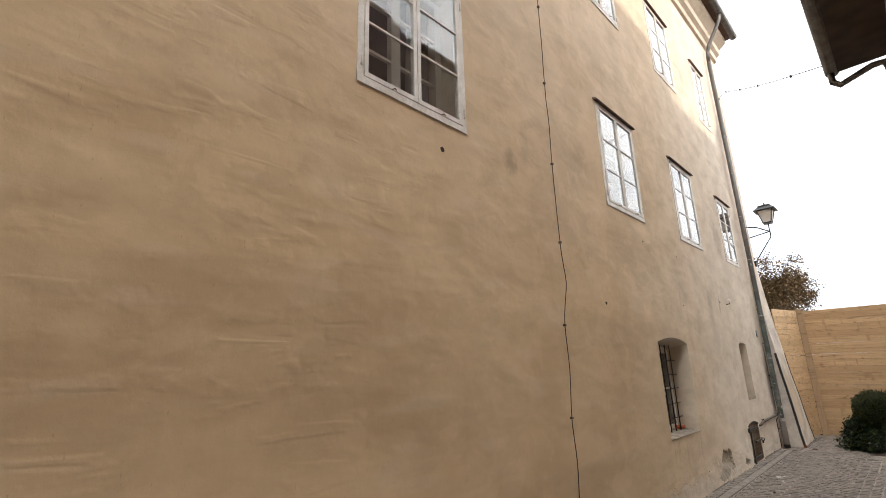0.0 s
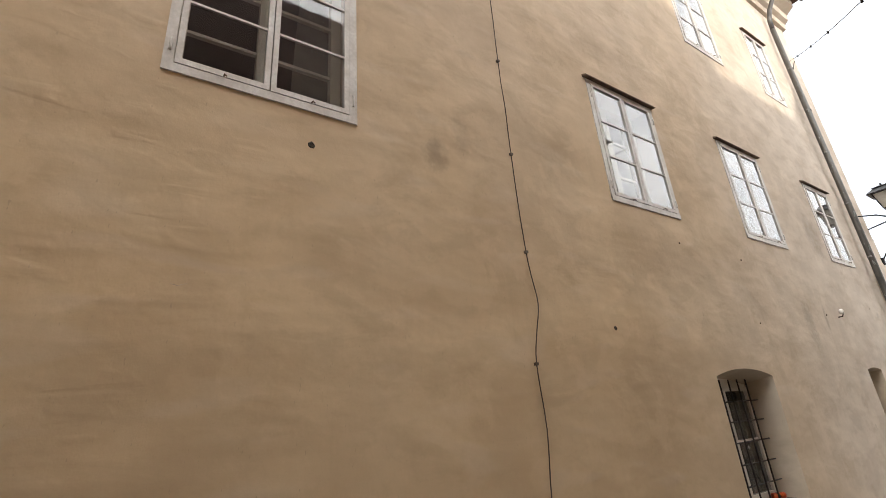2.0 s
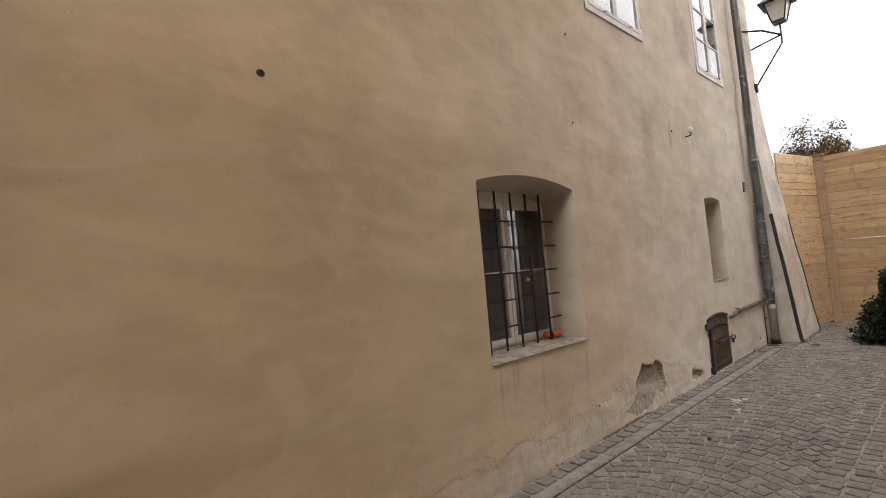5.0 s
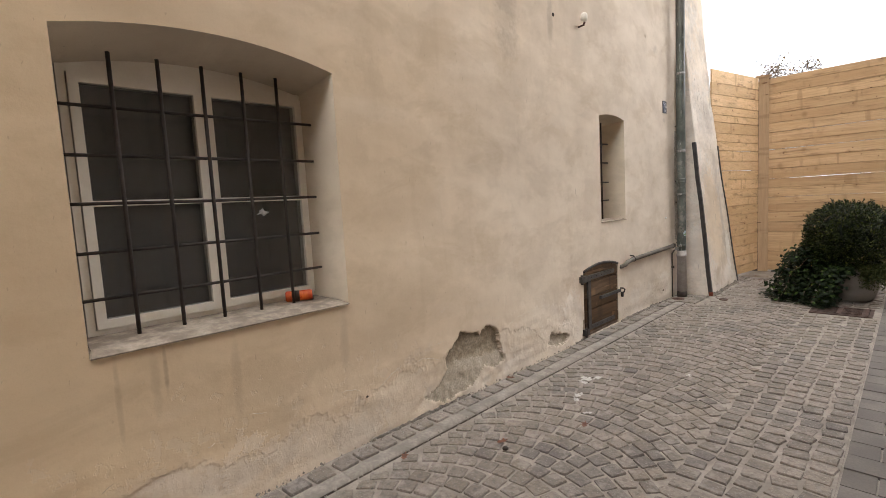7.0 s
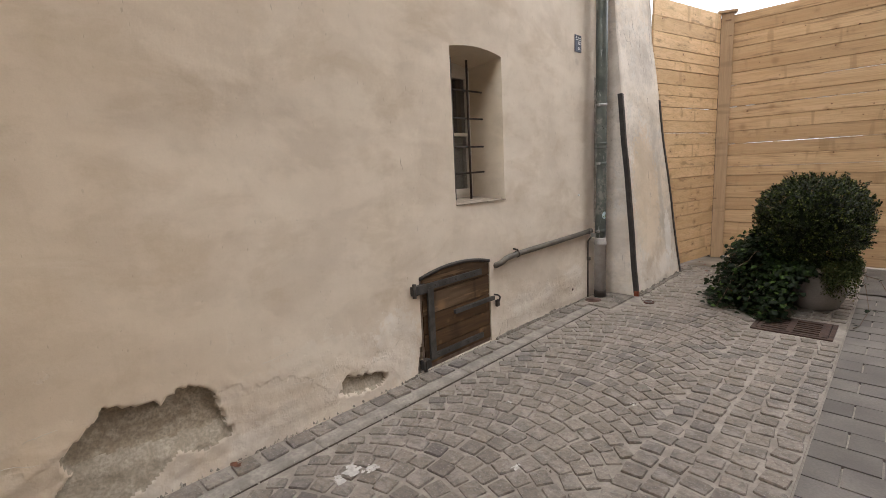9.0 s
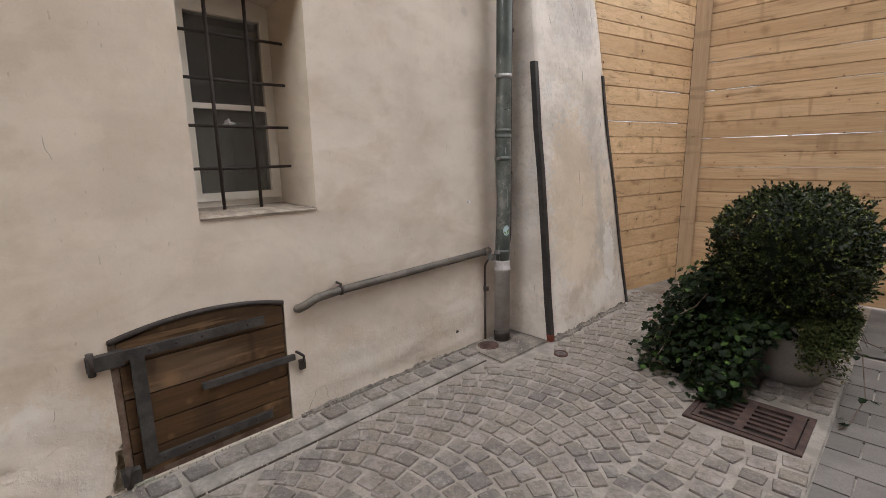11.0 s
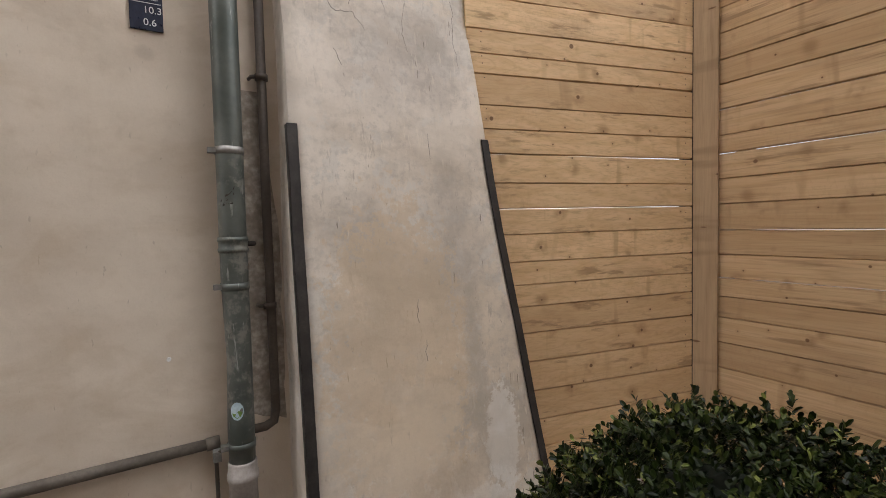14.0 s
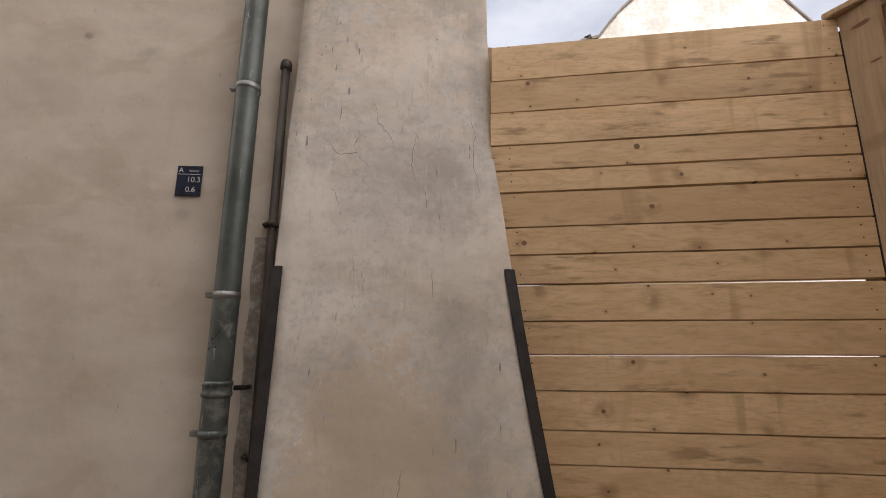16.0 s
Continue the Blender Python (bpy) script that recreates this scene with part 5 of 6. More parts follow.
# ---- street lamp on a bracket ----
LX, LY, LZ = 0.455, 13.80, 5.06
lamp = thing("street_lamp", (LX, LY, LZ), "black four-sided lantern with milky panes on a wall bracket", "street lamp")
part("arm", tube(bmesh.new(), [(-0.02, 13.40, 5.0), (0.24, 13.62, 4.97), (LX, LY, 4.86)], 0.014, 8), M_LAMP, lamp)
part("arm", tube(bmesh.new(), [(-0.02, 13.86, 4.80), (LX, LY, 4.86)], 0.013, 8), M_LAMP, lamp)
part("brace", tube(bmesh.new(), [(LX, LY, LZ), (LX + 0.005, LY, 4.80), (LX, LY, 4.72), (0.04, 13.82, 4.16)], 0.012, 8), M_LAMP, lamp)
part("foot_plate", boxes((-0.01, 0.05, 13.79, 13.85, 4.05, 4.19)), M_LAMP, lamp, bevel=0.006)
lantern = part("lantern_base", boxes((LX - 0.09, LX + 0.09, LY - 0.09, LY + 0.09, LZ, LZ + 0.03)), M_LAMP, lamp, bevel=0.006)
for sx in (-1, 1):
    for sy in (-1, 1):
        part("lantern_post", tube(bmesh.new(), [(LX + sx * 0.085, LY + sy * 0.085, LZ + 0.02), (LX + sx * 0.155, LY + sy * 0.155, LZ + 0.335)], 0.011, 6), M_LAMP, lamp)
for sx, sy in ((1, 0), (-1, 0), (0, 1), (0, -1)):
    q = []
    for s, w, z in ((-1, 0.082, 0.03), (1, 0.082, 0.03), (1, 0.152, 0.335), (-1, 0.152, 0.335)):
        q.append((LX + (sx * w if sx else s * w), LY + (sy * w if sy else s * w), LZ + z))
    part("lamp_pane", prism(bmesh.new(), q, (-0.005 * sx, -0.005 * sy, 0)), M_OPAL, lamp, "milky glass pane")
bm = bmesh.new()
levels = [(0.225, 0.325), (0.225, 0.34), (0.12, 0.435), (0.13, 0.44), (0.13, 0.455), (0.03, 0.495)]
rows = [[bm.verts.new((LX + sx * r, LY + sy * r, LZ + z)) for sx, sy in ((-1, -1), (1, -1), (1, 1), (-1, 1))] for r, z in levels]
for a, b in zip(rows, rows[1:]):
    for k in range(4):
        bm.faces.new((a[k], a[(k + 1) % 4], b[(k + 1) % 4], b[k]))
bm.faces.new(rows[-1])
bm.faces.new(list(reversed(rows[0])))
hood = part("hood", bm, M_LAMP, lamp)
part("finial", tube(bmesh.new(), [(LX, LY, LZ + 0.49), (LX, LY, LZ + 0.515), (LX, LY, LZ + 0.53), (LX, LY, LZ + 0.55)], [0.012, 0.02, 0.016, 0.006], 10), M_LAMP, hood)


# ---- ground ----
bm = bmesh.new()
v = [bm.verts.new(p) for p in ((-800, -800, -0.06), (800, -800, -0.06), (800, 800, -0.06), (-800, 800, -0.06))]
bm.faces.new(v)
solid("ground", bm, M_GROUND, "bare trodden earth reaching into the distance", kind="structure")


def bed(name, x0, x1, y0, y1, step, z, lump, material, label, kind="structure"):
    """A sheet of ground with a gently uneven top."""
    bm = bmesh.new()
    nx, ny = max(1, round((x1 - x0) / step)), max(1, round((y1 - y0) / step))
    g = [[bm.verts.new((x0 + (x1 - x0) * i / nx, y0 + (y1 - y0) * j / ny, z + lump * noise.noise(((x0 + (x1 - x0) * i / nx) * 3, (y0 + (y1 - y0) * j / ny) * 3, 1)))) for j in range(ny + 1)] for i in range(nx + 1)]
    for i in range(nx):
        for j in range(ny):
            bm.faces.new((g[i][j], g[i + 1][j], g[i + 1][j + 1], g[i][j + 1])).smooth = True
    return solid(name, bm, material, label, kind=kind)


SETT_BED = bed("pavement_setts", 0.0, 1.955, -5.0, 14.75, 0.1, -0.0065, 0.003, M_JOINT, "grey granite sett paving laid in arcs with sandy joints")
PAVER_BED = bed("pavement_slabs", 1.955, 9.0, -5.0, 14.2, 0.25, -0.014, 0.002, M_JOINT, "grey concrete slab paving")
bed("pavement_asphalt", 1.955, 9.0, 14.18, 15.44, 0.12, 0.001, 0.004, plain("worn_grey_asphalt", (0.085, 0.077, 0.07), (0.135, 0.123, 0.113), 6, 0.9, bump=0.6, fine=160, speck=0.4), "smooth worn grey asphalt before the fence")
bed("ground_strip", -0.1, 1.955, 14.70, 15.44, 0.06, 0.0, 0.022, M_GROUND, "loose earth and rubble along the fence foot")

# Concrete edging beside the wall.
def worn_strip(y0, y1):
    """A low concrete strip with crumbled arrises and an uneven top."""
    bm, count, rows = bmesh.new(), 26, []
    for k in range(count + 1):
        y = y0 + (y1 - y0) * k / count
        l, r = (noise.noise((q, y * 14, 3)) * 0.006 + noise.noise((q, y * 45, 5)) * 0.003 for q in (1.0, 6.0))
        top = 0.003 + noise.noise((2, y * 5, 8)) * 0.004
        rows.append([bm.verts.new((x, y, z)) for x, z in ((0.149 + l, -0.05), (0.149 + l, top - 0.008), (0.160 + l, top), (0.198, top + 0.001), (0.234 + r, top), (0.244 + r, top - 0.009), (0.244 + r, -0.05))])
    for a, b in zip(rows, rows[1:]):
        for k in range(6):
            bm.faces.new((a[k], a[k + 1], b[k + 1], b[k]))
    bm.faces.new(rows[0])
    bm.faces.new(rows[-1])
    bmesh.ops.recalc_face_normals(bm, faces=bm.faces[:])
    return bm


kerb = new("pavement_edging")
tagged(kerb, "low concrete edging strip beside the wall", kind="structure")
y = -5.0
random.seed(4)
while y < 12.44:
    n = min(12.45, y + 0.9 + 0.2 * random.random())
    part("edging_stone", worn_strip(y + 0.003, n - 0.003), M_KERB, kerb, smooth=True)
    y = n

# ---- concrete slab round the downpipe, iron covers ----
bm = bmesh.new()
prism(bm, [(0.0, 12.50, -0.04), (0.365, 12.465, -0.04), (0.375, 12.99, -0.04), (0.0, 12.99, -0.04)], (0, 0, 0.045))
slab = solid("concrete_slab", bm, M_SLAB, "worn concrete slab round the downpipe foot", "slab", bevel=0.01)
cover = thing("iron_cover", (0.115, 12.63, 0.02), "round rusty iron service cover in the slab", "cover")
part("cover_rim", lathe(bmesh.new(), (0.115, 12.625, -0.002), [(0.074, 0), (0.074, 0.012), (0.066, 0.013), (0.064, 0.010)], 32), M_RUST, cover)
part("cover_disc", lathe(bmesh.new(), (0.115, 12.625, 0.0), [(0.063, 0), (0.062, 0.013), (0.012, 0.014), (0.010, 0.017), (0.002, 0.017)], 32), M_RUST, cover)
cap = thing("valve_cover", (0.555, 12.86, 0.0), "small round iron valve cap between the setts", "cover")
part("cap_ring", lathe(bmesh.new(), (0.555, 12.86, -0.02), [(0.047, 0), (0.047, 0.026), (0.037, 0.027), (0.035, 0.020)], 24), M_RUST, cap)
part("cap_disc", lathe(bmesh.new(), (0.555, 12.86, -0.02), [(0.034, 0), (0.034, 0.022), (0.018, 0.024), (0.008, 0.016), (0.002, 0.016)], 24), M_IRON_GREY, cap)


# ---- crumbled mortar where wall and buttress meet the ground ----
def mortar_fillet(line, wide, high, seed):
    """A ragged wedge of broken mortar along a foot; line gives the x of the wall at each y."""
    bm, rows = bmesh.new(), []
    for y, x in line:
        w = wide * (0.45 + 0.9 * abs(noise.noise((seed, y * 7, 1)))) + 0.012 * noise.noise((seed, y * 33, 2))
        h = high * (0.35 + 1.1 * abs(noise.noise((seed, y * 6, 4)))) + 0.012 * noise.noise((seed, y * 40, 5))
        bump = 0.012 * noise.noise((seed, y * 50, 7))
        rows.append([bm.verts.new(p) for p in ((x - 0.02, y, -0.03), (x - 0.02, y, h + 0.01), (x + 0.006, y, h), (x + w * 0.45 + bump, y, h * 0.45 + bump), (x + w, y, 0.006), (x + w + 0.006, y, -0.03))])
    for a, b in zip(rows, rows[1:]):
        for k in range(5):
            bm.faces.new((a[k], a[k + 1], b[k + 1], b[k]))
    bm.faces.new(rows[0])
    bm.faces.new(rows[-1])
    bmesh.ops.recalc_face_normals(bm, faces=bm.faces[:])
    return bm


part("mortar_fillet", mortar_fillet([(13.02 + 0.012 * k, buttress_front(13.02 + 0.012 * k, 0.03)) for k in range(98)], 0.045, 0.045, 3.0), M_SLAB, BUTTRESS, "crumbled brown mortar along the foot")
part("mortar_fillet", mortar_fillet([(11.25 + 0.012 * k, 0.0) for k in range(104)], 0.028, 0.022, 8.0), M_SLAB, WALL, "crumbled mortar along the wall foot")
part("mortar_fillet", mortar_fillet([(8.0 + 0.014 * k, 0.0) for k in range(174)], 0.020, 0.012, 5.0), M_SLAB, WALL, "crumbled mortar along the wall foot")

# ---- drain grate ----
def build_grate():
    g = thing("drain_grate", (1.67, 12.82, 0.0), "rusty slotted iron drain grate let into the paving", "grate")
    x0, x1, y0, y1, z = 1.41, 1.905, 12.615, 13.02, 0.004
    part("outer_frame", boxes((x0, x1, y0, y0 + 0.028, -0.05, z), (x0, x1, y1 - 0.028, y1, -0.05, z), (x0, x0 + 0.028, y0 + 0.028, y1 - 0.028, -0.05, z), (x1 - 0.028, x1, y0 + 0.028, y1 - 0.028, -0.05, z)), M_GRATE, g, bevel=0.004)
    # No shaft below: a thin dark plate paints its shade in the slots.
    part("pit_shade", boxes((x0 + 0.03, x1 - 0.03, y0 + 0.03, y1 - 0.03, -0.010, -0.0045)), plain("pit_darkness", (0.008, 0.007, 0.006), (0.014, 0.012, 0.01), 20, 0.95), g, "dark plate that paints the shade of the drain shaft")
    xa, xb, ya, yb, t = x0 + 0.034, x1 - 0.034, y0 + 0.034, y1 - 0.034, z + 0.003
    part("rim", boxes((xa, xb, ya, ya + 0.022, -0.045, t), (xa, xb, yb - 0.022, yb, -0.045, t), (xa, xa + 0.024, ya + 0.022, yb - 0.022, -0.045, t), (xb - 0.05, xb, ya + 0.022, yb - 0.022, -0.045, t)), M_GRATE, g, bevel=0.003)
    mid = (xa + xb - 0.026) / 2
    part("middle_bar", boxes((mid - 0.02, mid + 0.02, ya + 0.022, yb - 0.022, -0.045, t)), M_GRATE, g, bevel=0.003)
    n = 5
    for k in range(n):
        yy = ya + 0.022 + (yb - ya - 0.044) * (k + 1) / (n + 1)
        for a, b in ((xa + 0.024, mid - 0.02), (mid + 0.02, xb - 0.05)):
            part("grate_bar", boxes((a, b, yy - 0.012, yy + 0.012, -0.004, t)), M_GRATE, g, bevel=0.003)


build_grate()
part("joint_gap", boxes((0.247, 0.258, -5.0, 12.44, -0.03, -0.004)), M_SOIL, SETT_BED, "dark open joint beside the edging")
rnd = random.Random(31)
bm = bmesh.new()
for _ in range(760):
    r = rnd.random()
    if r < 0.45:
        x, y = abs(rnd.gauss(0.02, 0.025)) + 0.01, rnd.uniform(7.0, 12.4)
    elif r < 0.62:
        x, y = rnd.gauss(0.262, 0.012), rnd.uniform(7.0, 12.4)
    elif r < 0.67:
        y = rnd.uniform(13.0, 14.2)
        x = 0.40 + abs(rnd.gauss(0, 0.015))
    elif r < 0.74:
        x, y = rnd.uniform(0.05, 0.36), rnd.uniform(12.48, 12.98)
    elif r < 0.85:
        x, y = rnd.uniform(0.25, 1.6), rnd.uniform(14.4, 15.38)
    else:
        x, y = rnd.uniform(0.42, 1.9), rnd.uniform(8.5, 14.4)
    s = 0.0025 + 0.006 * rnd.random() ** 2
    z = 0.010 if 12.46 < y < 13.0 and x < 0.37 else (0.012 if x < 0.24 else (0.006 if y < 14.4 else 0.016))
    top = bm.verts.new((x, y, z + s))
    ring = [bm.verts.new((x + s * (0.8 + 0.5 * rnd.random()) * math.cos(k * 1.2566), y + s * (0.8 + 0.5 * rnd.random()) * math.sin(k * 1.2566), z - 0.006)) for k in range(5)]
    for k in range(5):
        bm.faces.new((top, ring[k], ring[(k + 1) % 5]))
tagged(part("grit", bm, plain("crumbled_grit", (0.16, 0.14, 0.12), (0.42, 0.38, 0.33), 60, 0.95), SETT_BED, "crumbs of mortar and grit"), kind="stuff")
for n_, (x, y, r) in enumerate(((0.52, 9.56, 0.06), (0.60, 9.26, 0.034), (0.56, 9.64, 0.025), (0.78, 9.06, 0.018), (1.05, 10.05, 0.016), (0.68, 10.5, 0.014), (1.22, 10.9, 0.014), (0.64, 9.20, 0.02))):
    bm = bmesh.new()
    for q in range(9):
        s, a = r * (0.55 if q == 0 else 0.12 + 0.28 * rnd.random()), rnd.random() * 6.283
        cx, cy = x + (0 if q == 0 else r * (0.5 + 0.7 * rnd.random())) * math.cos(a), y + (0 if q == 0 else 1.3 * r) * math.sin(a)
        ring = [bm.verts.new((cx + s * f * math.cos(2 * math.pi * k / 14), cy + 1.2 * s * f * math.sin(2 * math.pi * k / 14), 0.0072 + 0.0001 * q)) for k, f in [(k, 1 + 1.1 * noise.noise((k * 1.3, n_ * 3.1 + q, 2))) for k in range(14)]]
        bm.faces.new(ring)
    tagged(part("paint_splash", bm, M_SPLAT, SETT_BED, "dried white paint splash"))


def fallen(x, y, s, turn, z=0.008):
    """A curled dry leaf."""
    bm = bmesh.new()
    pts = [(-1, 0, 0.2), (-0.4, 0.5, 0.25), (0.1, 0.32, 0.1), (0.5, 0.6, 0.35), (0.7, 0.1, 0.1), (1.2, 0, 0.4), (0.7, -0.12, 0.1), (0.4, -0.55, 0.3), (0.0, -0.3, 0.1), (-0.5, -0.45, 0.2)]
    c = bm.verts.new((0, 0, 0.02 * s))
    ring = [bm.verts.new((a * s, b * s, h * s * 0.6)) for a, b, h in pts]
    for k in range(len(ring)):
        bm.faces.new((c, ring[k], ring[(k + 1) % len(ring)]))
    ob = solid("fallen_leaf", bm, M_FALLEN, "small dry reddish-brown leaf on the paving", "leaf")
    ob.matrix_basis = pose(x, y, z, 0, 0, turn)
    tagged(ob, group="fallen leaves")
    return ob


first = fallen(0.074, 9.22, 0.035, 20, 0.016)
for x, y, turn in ((0.60, 8.45, 70), (0.30, 8.0, 130), (0.33, 14.55, 40), (0.42, 14.9, 200), (0.75, 13.9, 10), (0.31, 15.1, 80), (0.62, 14.4, 300), (0.50, 14.75, 250), (0.85, 8.9, 110)):
    copy_thing(first, pose(x, y, 0.010, 0, 0, turn))
stone = thing("pebble", (0.62, 8.40, 0.01), "small dark pebble on the setts", "pebble")
part("stone_body", lathe(bmesh.new(), (0.66, 8.40, 0.004), [(0.008, 0), (0.017, 0.006), (0.016, 0.014), (0.005, 0.021)], 10), M_IRON, stone)

# ---- fence ----
F1A, F1B, F2Y, F2X1 = (0.118, 13.83), (0.385, 15.335), 15.42, 4.2
SEAMS_1 = [3.02, 2.84, 2.68, 2.52, 2.40, 2.295, 2.14, 2.02, 1.89, 1.742, 1.605, 1.472, 1.324, 1.20, 1.083, 0.94, 0.785, 0.624, 0.463, 0.31, 0.16, 0.03]
SEAMS_2 = [3.00, 2.90, 2.76, 2.613, 2.46, 2.318, 2.171, 2.018, 1.91, 1.764, 1.615, 1.457, 1.315, 1.172, 1.063, 0.936, 0.785, 0.63, 0.47, 0.31, 0.16, 0.02]
along = Vector((F1B[0] - F1A[0], F1B[1] - F1A[1], 0)).normalized()
out = Vector((along.y, -along.x, 0))
GAPS_1 = {1.89: 0.005, 1.605: 0.004, 2.295: 0.003}
GAPS_2 = {2.171: 0.0022, 1.91: 0.003, 1.457: 0.003, 1.172: 0.003}


def fence_board(bm, start, end, z0, z1, face, thick, wob):
    """One sawn board between two points, slightly cupped and out of line."""
    a, b, f = Vector(start), Vector(end), Vector(face)
    n = 5
    rows, drop = [], (0.028 * min(1.0, max(0.0, (z0 - 1.1) / 1.8)) if wob < 3 else 0.0)
    for k in range(n + 1):
        p = a.lerp(b, k / n) + f * (0.004 * noise.noise((k * 0.8, z0 * 7, wob)))
        dz = 0.003 * noise.noise((k * 0.9, z0 * 5, wob + 3)) - drop * (1 - k / n)
        ring = [(p + f * (thick - 0.016)), (p + f * thick), (p + f * thick), (p + f * (thick - 0.016)), p, p]
        hs = [z0, z0 + 0.0048, z1 - 0.0048, z1, z1, z0]
        rows.append([bm.verts.new((q.x, q.y, h + dz)) for q, h in zip(ring, hs)])
    for p, q in zip(rows, rows[1:]):
        for k in range(6):
            bm.faces.new((p[k], p[(k + 1) % 6], q[(k + 1) % 6], q[k]))
    bm.faces.new(rows[0])
    bm.faces.new(rows[-1])
    bmesh.ops.recalc_face_normals(bm, faces=bm.faces[:])
    return bm


fence = thing("fence", (0.5, 15.4, 0.0), "tall hoarding of new raw spruce boards", "fence")
for zt, zb in zip(SEAMS_1, SEAMS_1[1:]):
    y_left = min(buttress_right(zb) - 0.06 + 0.045 * max(0, zt - 1.4), 14.0) if zt > 1.2 else 13.95
    t = (y_left - F1A[1]) / (F1B[1] - F1A[1])
    x_left = F1A[0] + (F1B[0] - F1A[0]) * t
    part("board", fence_board(bmesh.new(), (x_left, y_left, 0), (F1B[0], F1B[1], 0), zb + GAPS_1.get(zb, -0.0012), zt, out, 0.024, 1.0), M_PLANK_Y_LIT, fence)
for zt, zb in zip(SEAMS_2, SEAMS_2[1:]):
    part("board", fence_board(bmesh.new(), (0.50, F2Y + 0.024, 0), (F2X1, F2Y + 0.024, 0), zb + GAPS_2.get(zb, -0.0012), zt, (0, -1, 0), 0.024, 5.0), M_PLANK_X_SHADED, fence)
d = Vector((0.17, 0.075, 0)).normalized()
nrm = Vector((d.y, -d.x, 0))
base = Vector((F1B[0], F1B[1], 0)) + d * 0.022
post_q = [base + nrm * 0.012, base + d * 0.135 + nrm * 0.03, base + d * 0.135 - nrm * 0.06, base - nrm * 0.03 + d * 0.03]
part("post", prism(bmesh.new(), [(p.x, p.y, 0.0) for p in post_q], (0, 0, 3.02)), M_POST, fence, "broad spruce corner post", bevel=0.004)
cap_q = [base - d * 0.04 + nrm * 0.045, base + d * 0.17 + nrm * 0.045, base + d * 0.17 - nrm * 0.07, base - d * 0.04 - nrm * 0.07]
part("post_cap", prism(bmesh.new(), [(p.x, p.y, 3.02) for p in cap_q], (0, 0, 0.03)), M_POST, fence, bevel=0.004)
# Added dark strip that paints the shadow in the gap beside the post.
back_q = [Vector((F1B[0], F1B[1], 0)) + d * u - nrm * w for u, w in ((-0.06, 0.034), (0.055, 0.034), (0.055, 0.075), (-0.06, 0.075))]
part("rail", prism(bmesh.new(), [(p.x, p.y, 0.0) for p in back_q], (0, 0, 2.98)), M_EAVE, fence, "dark strip added as the shadow gap beside the corner post")
part("rail", boxes((0.03, 0.075, 13.88, 13.96, 1.0, 3.045)), M_POST, fence, "dark backing post behind the boards")
for k in range(3):
    part("rail", boxes((0.6 + k * 1.6, 0.68 + k * 1.6, F2Y + 0.027, F2Y + 0.09, 0.0, 2.95)), M_POST, fence, "backing post behind the boards")
bm = bmesh.new()
for zt, zb in zip(SEAMS_1, SEAMS_1[1:]):
    for y in (F1B[1] - 0.05, min(buttress_right(zb) - 0.06 + 0.045 * max(0, zt - 1.4), 14.0) + 0.075):
        t = (y - F1A[1]) / (F1B[1] - F1A[1])
        for z in (zb + 0.035, zt - 0.035):
            c = Vector((F1A[0] + (F1B[0] - F1A[0]) * t, y + 0.012 * noise.noise((z * 9, y, 1)), z)) + out * 0.0245
            ring = [bm.verts.new(c + along * (0.0035 * math.cos(a)) + Vector((0, 0, 0.0035 * math.sin(a)))) for a in [k * math.pi / 3 for k in range(6)]]
            bm.faces.new(ring)
tagged(part("screw_heads", bm, M_IRON, fence, "small dark screw heads"), kind="stuff")


# ---- planter: pot, box bush, ivy ----
PCX, PCY = 1.71, 13.50
pot = thing("plant_pot", (PCX, PCY, 0), "rounded grey stone plant pot on the paving", "pot")
part("pot_body", lathe(bmesh.new(), (PCX, PCY, 0.0), [(0.13, 0.0), (0.155, 0.012), (0.195, 0.10), (0.222, 0.22), (0.234, 0.35), (0.240, 0.362), (0.238, 0.378), (0.214, 0.378), (0.205, 0.33)], 40), M_POT, pot)
part("soil", lathe(bmesh.new(), (PCX, PCY, 0.315), [(0.197, 0.0), (0.197, 0.02), (0.08, 0.035), (0.005, 0.035)], 24), M_SOIL, pot)


def add_leaf(verts, faces, p, d, up, length, width, lobes=False):
    """A small folded leaf from p along d."""
    side = d.cross(up)
    if side.length < 1e-4:
        side = d.orthogonal()
    side.normalize()
    nn = side.cross(d).normalized()
    i = len(verts)
    if lobes:
        shape = [(0, 0, 0), (0.12, 0.50, 0.05), (0.45, 0.36, 0.0), (0.62, 0.46, 0.04), (1.0, 0, -0.12), (0.62, -0.46, 0.04), (0.45, -0.36, 0.0), (0.12, -0.50, 0.05), (0.42, 0, -0.05)]
        verts += [tuple(p + d * (a * length) + side * (b * width) + nn * (h * length)) for a, b, h in shape]
        faces += [(i + 8, i + k, i + (k + 1) % 8) for k in range(8)]
    else:
        shape = [(0, 0, 0), (0.35, 0.46, 0.09), (0.78, 0.40, 0.10), (1.0, 0, 0.05), (0.78, -0.40, 0.10), (0.35, -0.46, 0.09)]
        verts += [tuple(p + d * (a * length) + side * (b * width) + nn * (h * length)) for a, b, h in shape]
        faces += [(i, i + 1, i + 2, i + 3), (i, i + 3, i + 4, i + 5)]


def leaf_mesh(name, verts, faces, material, parent, label):
    me = bpy.data.meshes.new(name)
    me.from_pydata(verts, [], faces)
    me.materials.append(material)
    ob = new(name, me)
    ob.parent = parent
    ob.matrix_parent_inverse = parent.matrix_basis.inverted()
    return tagged(ob, label, kind="stuff")


